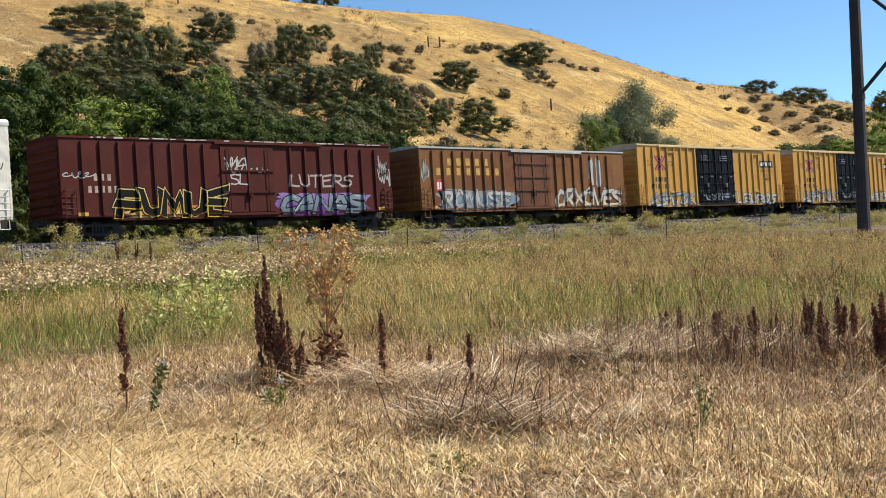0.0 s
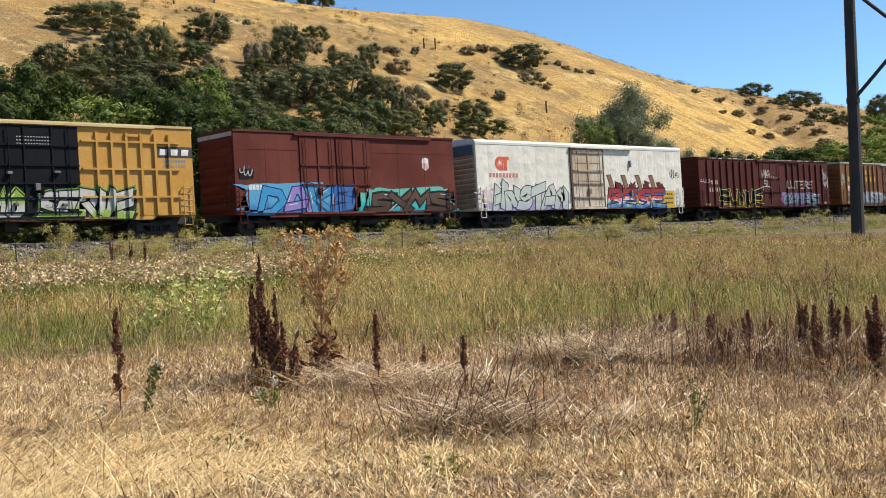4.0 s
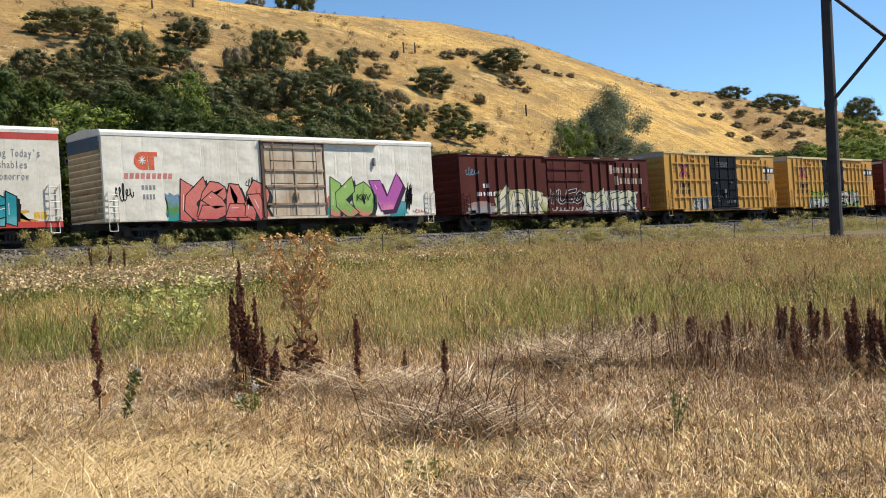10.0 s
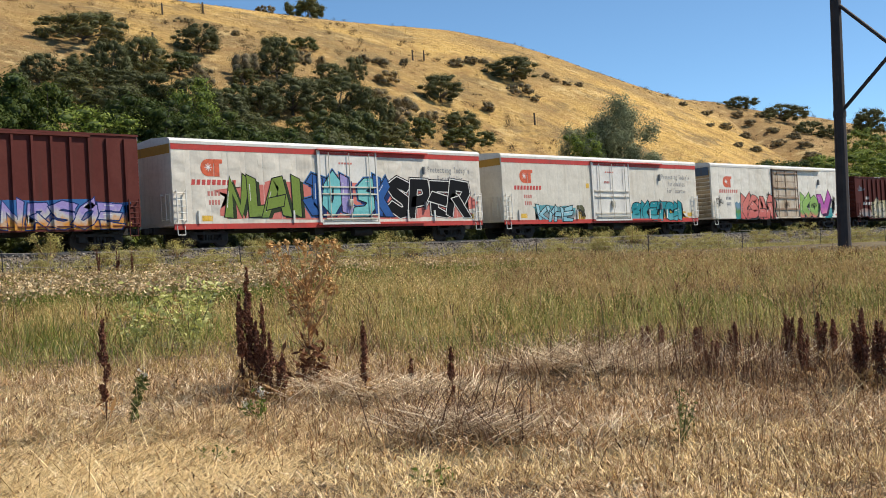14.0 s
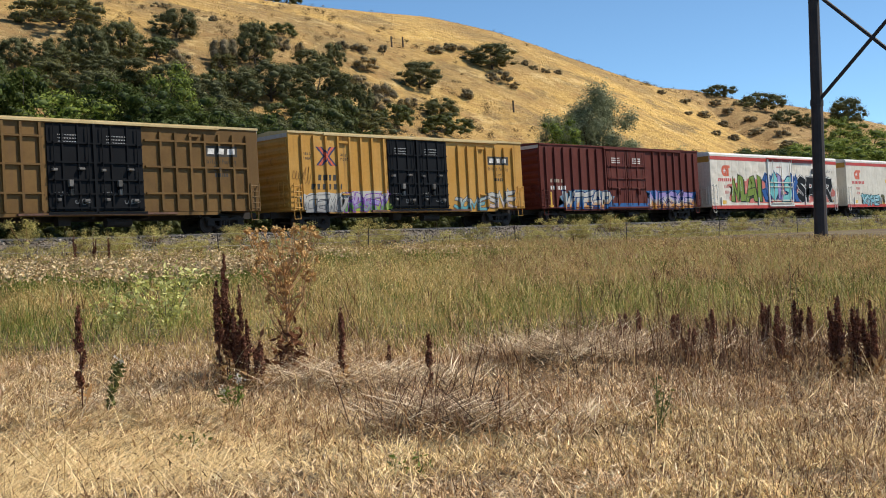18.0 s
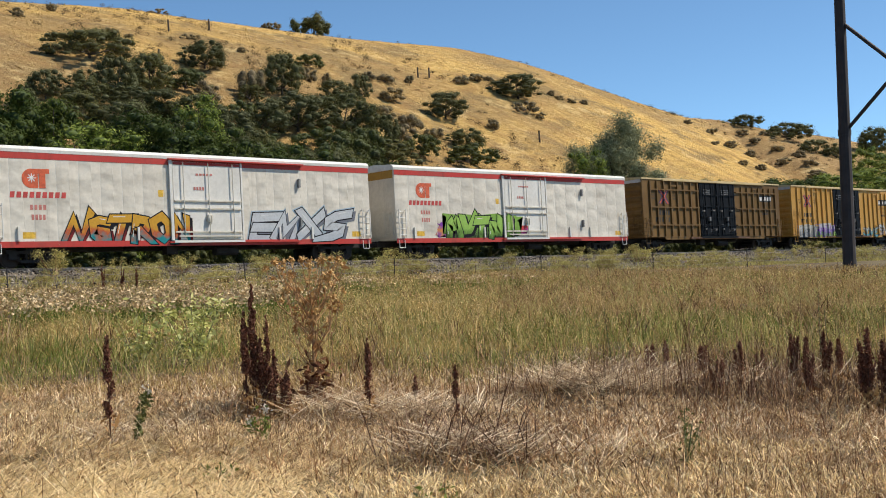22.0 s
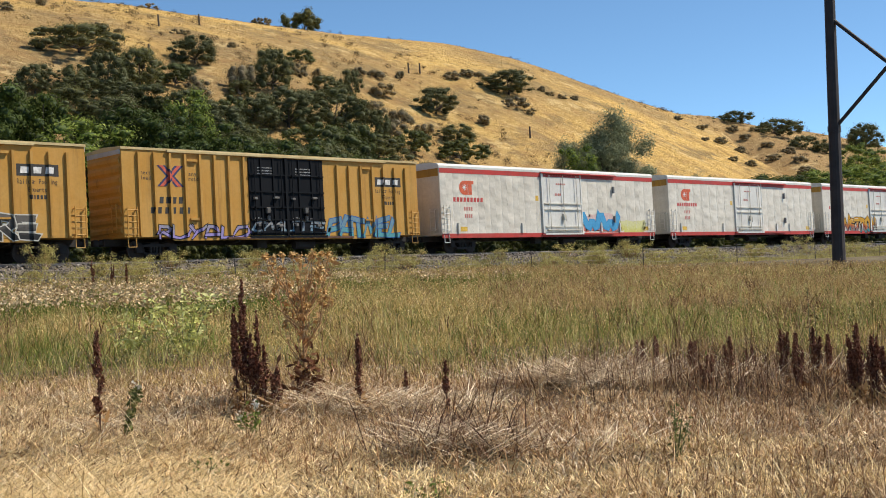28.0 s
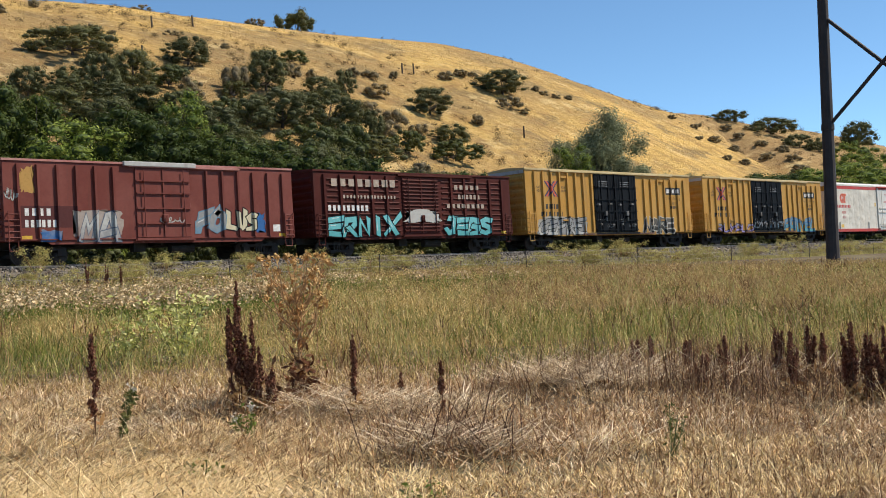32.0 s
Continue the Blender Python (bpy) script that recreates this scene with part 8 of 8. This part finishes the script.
    tall = rng.uniform(0.14, 0.42, n) * (0.5 + 0.5 * ((d - 13) / 8).clip(0, 1)) * (1 + 0.3 * wave(x, y, 0.45, 1.0)) * tuft
    drift = wave(x, y, 0.16, 0.3) + 0.35 * wave(x, y, 0.5, 2.0) + rng.normal(0, 0.25, n)
    right = x - 1.1 * y
    rust = ((right > 0) & (d > 24) & (drift > -0.8)) | ((d > 33) & (drift > 0.3) & (right > -16)) | across(x, y, 7.0, 14.0, 1.5, 0.8, rng)
    green = across(x, y, 8.3, 16.0, 2.6, 2.6, rng) | across(x, y, 5.0, 15.0, 2.0, 2.0, rng) | across(x, y, 12.2, 11.0, 2.2, 1.0, rng) | across(x, y, 10.6, 9.7, 1.3, 0.9, rng) | across(x, y, 16.0, 11.6, 2.6, 2.0, rng) | across(x, y, 18.5, 11.8, 3.4, 3.4, rng) | across(x, y, 22.0, 9.0, 3.0, 3.0, rng) | (across(x, y, 14.0, 16.0, 3.0, 1.6, rng) & (rng.random(n) < 0.4)) | ((d > 40) & (drift < -0.9))
    green &= rng.random(n) < 0.55
    rust &= ~green & (rng.random(n) < 0.8)
    wide = rng.uniform(0.45, 1.2, n) * d / 1600
    lean = np.where(green, rng.uniform(0.0, 0.6, n), rng.uniform(0.1, 1.15, n))
    for name, mask, mat, lab in (("rusty_grass", rust, M_RUSTGRASS, "rust-coloured dry grass near the fence"), ("green_grass", green, M_GREEN, "fresh green grass in patches"), ("meadow_grass", ~(rust | green), M_GRASS, "olive and gold meadow grass gone to seed")):
        xs, ys, hs, ws, ls, bs = keep(mask, x, y, tall, wide, lean, bend)
        blades(name, xs, ys, hs, ws, ls, mat, lab, "grass", rng, 0.8, 0.0, bs)
    # taller clumps that break up the meadow
    for name, mat, lab, count, hi in (("pale_clumps", M_WEED, "pale plumed clumps standing out of the meadow", 700, 0.66), ("brown_clumps", M_STEMS, "brown stalks in clumps in the meadow", 460, 0.66), ("dark_clumps", M_GREENWEED, "darker green clumps in the meadow", 760, 0.46)):
        cx, cy, cd = around(rng, count, 15, 62, power=1.1)
        cx, cy, cd = keep(cy < 43, cx, cy, cd)
        k2 = rng.integers(0, len(cx), len(cx) * 22)
        wid = (rng.uniform(0.08, 0.34, len(cx)) * (0.5 + cd / 40))[k2]
        xs, ys, ds = cx[k2] + rng.normal(0, 1, len(k2)) * wid, cy[k2] + rng.normal(0, 1, len(k2)) * wid, cd[k2]
        hs = rng.uniform(0.45, 1.0, len(k2)) * hi * rng.uniform(0.5, 1.1, len(cx))[k2]
        blades(name, xs, ys, hs, ds / 1400 * rng.uniform(0.6, 1.3, len(k2)), rng.uniform(0.0, 0.8, len(k2)), mat, lab, "grass", rng, 0.6)
    # fuzz of seed heads over the grass, in the same drifts
    x, y, d = around(rng, 170000, 14.0, 66, power=0.75)
    drift = wave(x, y, 0.16, 0.3) + 0.35 * wave(x, y, 0.5, 2.0) + rng.normal(0, 0.25, len(x))
    m = (y < 43.4) & (wave(x, y, 0.8, 1.0) + 0.5 * wave(x, y, 2.3, 0.6) > -0.7)
    m &= ~(across(x, y, 8.3, 16.0, 2.6, 2.6, rng) | across(x, y, 12.2, 11.0, 2.2, 1.0, rng))
    x, y, d, drift = keep(m, x, y, d, drift)
    n = len(x)
    z = land_z(x, y) + rng.uniform(0.05, 0.42, n) * (0.5 + 0.5 * ((d - 13) / 8).clip(0, 1))
    v = leaf_at(np.stack([x, y, z], -1), d * 0.0015, rng, 1.0, 0.45).reshape(-1, 4, 3)
    rust = (x - 1.1 * y > 0) & (d > 22) & (drift > -0.8) | (d > 33) & (drift > 0.3)
    for mask, mat, lab in ((rust, M_RUSTGRASS, "rusty seed heads above the meadow grass"), (~rust, M_GRASS, "fine golden seed heads above the meadow grass")):
        tagged(new("seed_heads", quads_mesh("seed_heads", v[mask].reshape(-1, 3), mat)), lab, "grass seed", kind="stuff")
    # cream flower heads in clustered drifts
    cx, cy, cd = around(rng, 2600, 19, 46, 12, 54, 1.0)
    m = (cy < 42) & (across(cx, cy, 14.5, 29.0, 7.0, 7.0, rng, 0.2) | (across(cx, cy, 27.5, 34.0, 7.0, 5.0, rng, 0.2) & (rng.random(len(cx)) < 0.35)))
    m &= wave(cx, cy, 0.9, 0.7) > -0.5
    cx, cy = keep(m, cx, cy)
    k = rng.integers(0, len(cx), 19000)
    x, y = cx[k] + rng.normal(0, 0.15, len(k)), cy[k] + rng.normal(0, 0.15, len(k))
    n = len(x)
    z = land_z(x, y) + rng.uniform(0.34, 0.62, n)
    tagged(new("cream_flowers", quads_mesh("cream_flowers", leaf_at(np.stack([x, y, z], -1), np.full(n, 0.068), rng, 0.3, 0.9), M_FLOWER)), "cream flower heads in a broad drift", "flowers", kind="stuff")
    blades("flower_stems", x, y, rng.uniform(0.4, 0.6, n), np.full(n, 0.016), rng.uniform(0, 0.3, n), M_GREENWEED, "dark green stems under the cream flowers", "flowers", rng, 0.2)
    # thinner grass over the rest of the field, all round
    n = 30000
    x, y = rng.uniform(-50, 110, n), rng.uniform(-18, 43, n)
    bearing = np.degrees(np.arctan2(x, y))
    m = (bearing < 20) | (bearing > 70) | (x * x + y * y < 34)
    m &= x * x + y * y > 6
    x, y = keep(m, x, y)
    n = len(x)
    blades("open_grass", x, y, rng.uniform(0.15, 0.42, n), rng.uniform(0.015, 0.035, n), rng.uniform(0.1, 1.1, n), M_STRAW, "thin dry grass over the open field", "dry grass", rng, 0.6)
    # low pale growth on the bank between fence and ballast
    n = 34000
    x, y = rng.uniform(6, 140, n), rng.uniform(42.6, 46.2, n)
    m = (wave(x, y, 0.5, 1.7) > -0.35) | (y < 43.9)
    x, y = keep(m, x, y)
    n = len(x)
    blades("bank_weeds", x, y, rng.uniform(0.12, 0.42, n), rng.uniform(0.012, 0.028, n), rng.uniform(0, 0.7, n), M_WEED, "pale weeds on the bank below the track", "weeds", rng, 0.5)


def leaf_at(p, size, rng, flat=0.8, narrow=0.6):
    n = len(p)
    a = rng.normal(size=(n, 3))
    a[:, 2] *= flat
    a /= np.linalg.norm(a, axis=1, keepdims=True)
    b = np.cross(a, rng.normal(size=(n, 3)))
    b /= np.linalg.norm(b, axis=1, keepdims=True) + 1e-9
    s = (size * rng.uniform(0.6, 1.4, n))[:, None]
    return np.stack([p - a * s * 0.5, p + b * s * 0.5 * narrow, p + a * s * 0.5, p - b * s * 0.5 * narrow], 1).reshape(-1, 3)


field()


# ---- single plants
def track_weeds():
    pairs = []
    for s in (41, 42, 43):
        rng = np.random.default_rng(s)
        cs = [(rng.normal(0, 0.3), rng.normal(0, 0.3), rng.uniform(0.2, 0.85)) for _ in range(16)]
        v = darts(*leaf_cloud(cs, [(0.22, 0.22, 0.2)] * 16, 1500, 0.075, rng, droop=-0.3, narrow=0.35, shell=0.2))
        bm = bmesh.new()
        for c in cs:
            tube(bm, (c[0] * 0.15, c[1] * 0.15, -0.05), c, 0.012, 0.005, 4)
        pairs.append((with_material(fast_mesh("crown", v, np.arange(len(v)).reshape(-1, 3)), M_WEED), mesh_of(bm, "stems", M_STEMS)))
    rnd = random.Random(9)
    for i in range(170):
        x = 10 + 115 * rnd.random() ** 1.25
        y = rnd.choice((rnd.uniform(43.3, 45.2), rnd.uniform(44.8, 46.8)))
        if 45 < x < 52 and y > 44.5 or rnd.random() < 0.15:
            continue
        ob = tagged(new("bushy_weed"), "pale green bushy weed beside the track", "weed", "bushy weeds along the track")
        cr, st = pairs[i % 3]
        tagged(part("foliage", cr, None, ob), kind="stuff")
        tagged(part("branching_stem", st, None, ob), kind="stuff")
        s = rnd.uniform(0.55, 1.25)
        ob.matrix_basis = Matrix.LocRotScale((x, y, ground_z(x, y) - 0.03), Euler((0, 0, rnd.uniform(0, 6))), (s * 1.25, s * 1.25, s * rnd.uniform(0.75, 1.1)))


track_weeds()


def dock_plant(x, y, h, spikes, seed, wide=0.17):
    """Dried curly dock: ribbed stems with dense rust-brown seed spikes."""
    rng = np.random.default_rng(seed)
    ob = tagged(new("dock_plant"), "dried dark red-brown dock stalk full of seed", "dock plant", "dock plants in the field")
    z = ground_z(x, y)
    for k in range(spikes):
        a = rng.uniform(0, 6.28)
        tilt = rng.uniform(0.0, 0.05) * (k > 0)
        hh = h * (1 if k == 0 else rng.uniform(0.72, 1.0))
        ox, oy = np.cos(a) * wide * 0.4 * (k > 0), np.sin(a) * wide * 0.4 * (k > 0)
        tip = Vector((ox + math.cos(a) * tilt * hh, oy + math.sin(a) * tilt * hh, hh))
        root = Vector((ox * 0.4, oy * 0.4, -0.05))
        bm = tube(bmesh.new(), root, tip, 0.008, 0.003, 5)
        # steep side shoots, each with its own spike of seed
        shoots = [(root.lerp(tip, float(rng.uniform(0.4, 0.65))), tip)]
        for b in range(int(4 + 6 * hh)):
            u = rng.uniform(0.25, 0.86)
            p0 = root.lerp(tip, float(u))
            f, ln = rng.uniform(0, 6.28), hh * rng.uniform(0.10, 0.26) * (1.15 - u)
            p1 = p0 + Vector((math.cos(f) * ln * 0.30, math.sin(f) * ln * 0.30, ln))
            tube(bm, p0, p1, 0.004, 0.002, 4)
            shoots.append((p0, p1))
        part("stem", bm, M_DOCK_STEM, ob)
        pts = []
        for p0, p1 in shoots:
            n = int((p1 - p0).length * 1250) + 14
            u = rng.uniform(0.1, 1.0, n)
            u = u[np.sin(u * 22 + rng.uniform(0, 6)) > -0.65]
            p = np.array([p0.lerp(p1, float(q)) for q in u])
            p += rng.normal(0, 1, p.shape) * (0.0145 * (1.15 - u * 0.85))[:, None]
            pts.append(p)
        p = np.concatenate(pts)
        tagged(part("seed_spike", quads_mesh("seed_spike", leaf_at(p, np.full(len(p), 0.025), rng, 1.5, 0.6), M_DOCK), None, ob), kind="stuff")
        m = 14
        q = np.array([root.lerp(tip, float(t)) for t in rng.uniform(0.03, 0.35, m)])
        q[:, :2] += rng.normal(0, 0.05, (m, 2))
        tagged(part("dry_leaves", quads_mesh("dry_leaves", leaf_at(q, np.full(m, 0.12), rng, 1.0, 0.3), M_THISTLE), None, ob), kind="stuff")
    ob.matrix_basis = pose(x, y, z)
    return ob


for k, (x, y, h, n) in enumerate(((6.76, 9.29, 1.27, 1), (6.84, 9.19, 0.95, 2), (6.68, 9.32, 1.0, 2), (6.78, 9.22, 0.72, 2), (6.72, 9.27, 1.12, 1), (6.88, 9.15, 0.62, 3), (6.95, 9.06, 0.42, 4), (4.98, 8.84, 0.92, 1), (7.32, 8.32, 0.72, 1), (8.40, 8.84, 0.26, 1), (7.77, 7.65, 0.52, 1),
                                  (11.74, 8.29, 0.38, 2), (11.81, 8.15, 0.42, 2), (10.66, 6.93, 0.38, 3), (10.36, 6.54, 0.34, 3), (10.87, 6.59, 0.42, 3), (11.86, 6.92, 0.36, 2), (11.13, 6.16, 0.50, 3), (10.80, 5.84, 0.46, 3), (11.22, 6.04, 0.48, 2),
                                  (11.30, 5.89, 0.52, 3), (11.37, 5.77, 0.44, 3), (10.56, 5.07, 0.78, 4), (10.68, 4.99, 0.68, 3), (10.75, 4.85, 0.74, 4), (11.0, 5.3, 0.46, 3), (22.46, 39.97, 1.2, 2), (22.75, 39.1, 1.1, 2), (23.1, 38.65, 1.05, 2))):
    dock_plant(x, y, h, n, 200 + k)


def dry_thistle(x, y, h):
    rng = np.random.default_rng(301)
    ob = tagged(new("dry_thistle"), "tall dried golden thistle with branching stems and seed heads", "thistle")
    part("stem", tube(bmesh.new(), (0, 0, -0.05), (0.03, 0.02, h * 0.75), 0.020, 0.011, 7), M_THISTLE_STEM, ob)
    tagged(part("dry_leaves", quads_mesh("dry_leaves", leaf_at(rng.normal(0, 1, (190, 3)) * (0.11, 0.11, 0.14) + (0, 0, 0.24), np.full(190, 0.11), rng, 1.0, 0.35), M_DEADRUST), None, ob), kind="stuff")
    for k in range(38):
        a = 2.4 * k
        z0 = h * rng.uniform(0.22, 0.7)
        ln = h * rng.uniform(0.25, 0.46)
        out = rng.uniform(0.45, 1.0)
        p0 = Vector((0.02, 0.015, z0))
        p1 = p0 + Vector((math.cos(a) * ln * out * 0.6, math.sin(a) * ln * out * 0.6, ln * 0.5))
        p2 = Vector((p1.x * 1.35, p1.y * 1.35, min(h, p1.z + ln * 0.6)))
        bm = tube(bmesh.new(), p0, p1, 0.0065, 0.005, 5)
        tube(bm, p1, p2, 0.005, 0.0035, 5)
        br = part("branch", bm, M_THISTLE_STEM, ob)
        n = 34
        pts = np.array(p2) + rng.normal(0, 0.016, (n, 3))
        tagged(part("seed_head", quads_mesh("seed_head", leaf_at(pts, np.full(n, 0.034), rng), M_SEEDGOLD), None, br), kind="stuff")
        m = 7
        lp = np.array([p0.lerp(p2, float(u)) for u in rng.random(m)]) + rng.normal(0, 0.02, (m, 3))
        tagged(part("dry_leaf", quads_mesh("dry_leaf", leaf_at(lp, np.full(m, 0.085), rng, 1, 0.4), M_THISTLE), None, br), kind="stuff")
    ob.matrix_basis = pose(x, y, ground_z(x, y))


dry_thistle(7.49, 9.32, 1.45)


def leafy_weed(x, y, h, material, label, seed, spread=0.1, leaf=0.06, count=160, lean=0.0, flower=False, stems=1):
    rng = np.random.default_rng(seed)
    ob = tagged(new("leafy_weed"), label, "weed", "green weeds in the field")
    pts = []
    for k in range(stems):
        a = rng.uniform(0, 6.28)
        tip = Vector((lean * h + math.cos(a) * spread * 1.6 * (k > 0), math.sin(a) * spread * 1.6 * (k > 0), h * (1 if k == 0 else rng.uniform(0.6, 0.95))))
        part("stem", tube(bmesh.new(), (0, 0, -0.03), tip, 0.007, 0.003, 5), M_SHRUBSTEM, ob)
        for u in rng.uniform(0.12, 1.0, count // stems):
            pts.append(np.array(Vector((0, 0, 0)).lerp(tip, float(u))) + rng.normal(0, 1, 3) * spread * 0.33 * (0.4 + u * 0.6))
        if flower:
            fp = np.array(tip) + rng.normal(0, 0.02, (40, 3))
            tagged(part("flower", quads_mesh("flower", leaf_at(fp, np.full(40, 0.026), rng), M_TUFT), None, ob), kind="stuff")
    tagged(part("leaves", quads_mesh("leaves", leaf_at(np.array(pts), np.full(len(pts), leaf), rng, 0.8, 0.4), material), None, ob), kind="stuff")
    ob.matrix_basis = pose(x, y, ground_z(x, y))


M_SHRUBSTEM = plain("weed_stem", (0.12, 0.13, 0.05), 0.7)
leafy_weed(9.26, 14.12, 1.05, M_YWEED, "tall pale yellow-green weed with spreading stems", 401, 0.30, 0.085, 900, 0, False, 11)
leafy_weed(8.7, 14.6, 0.8, M_YWEED, "pale yellow-green weed with spreading stems", 402, 0.22, 0.08, 420, 0, False, 7)
leafy_weed(5.16, 8.80, 0.44, M_DULLWEED, "leaning green weed with a white tuft", 403, 0.075, 0.055, 210, 0.35, True)
leafy_weed(5.98, 8.12, 0.27, M_GREENWEED, "small green weed with a white tuft", 404, 0.10, 0.045, 150, 0.05, True, 2)
leafy_weed(7.0, 4.72, 0.40, M_DULLWEED, "small green weed in the dry straw", 405, 0.10, 0.035, 190, 0.05, False, 3)
leafy_weed(5.14, 5.20, 0.13, M_GREENWEED, "tiny green weed in the dry straw", 406, 0.12, 0.04, 90, 0.0, False, 4)
leafy_weed(4.7, 6.9, 0.14, M_GREENWEED, "tiny green weed in the dry straw", 407, 0.10, 0.04, 60, 0.0, False, 3)
leafy_weed(13.22, 6.94, 0.95, M_STEMS, "tall thin brown seeding weed", 408, 0.06, 0.035, 110, 0.03)
leafy_weed(12.4, 6.4, 0.8, M_STEMS, "tall thin brown seeding weed", 409, 0.06, 0.035, 80, -0.08)
leafy_weed(10.2, 7.7, 0.75, M_STEMS, "thin brown seeding weed", 410, 0.05, 0.03, 60, -0.15)

def motions():
    for start, car in CARS:
        walk(car, [(t, pose(start + run, SIDE_Y, RAIL_Z)) for t, run in TRAIN_AT])


motions()
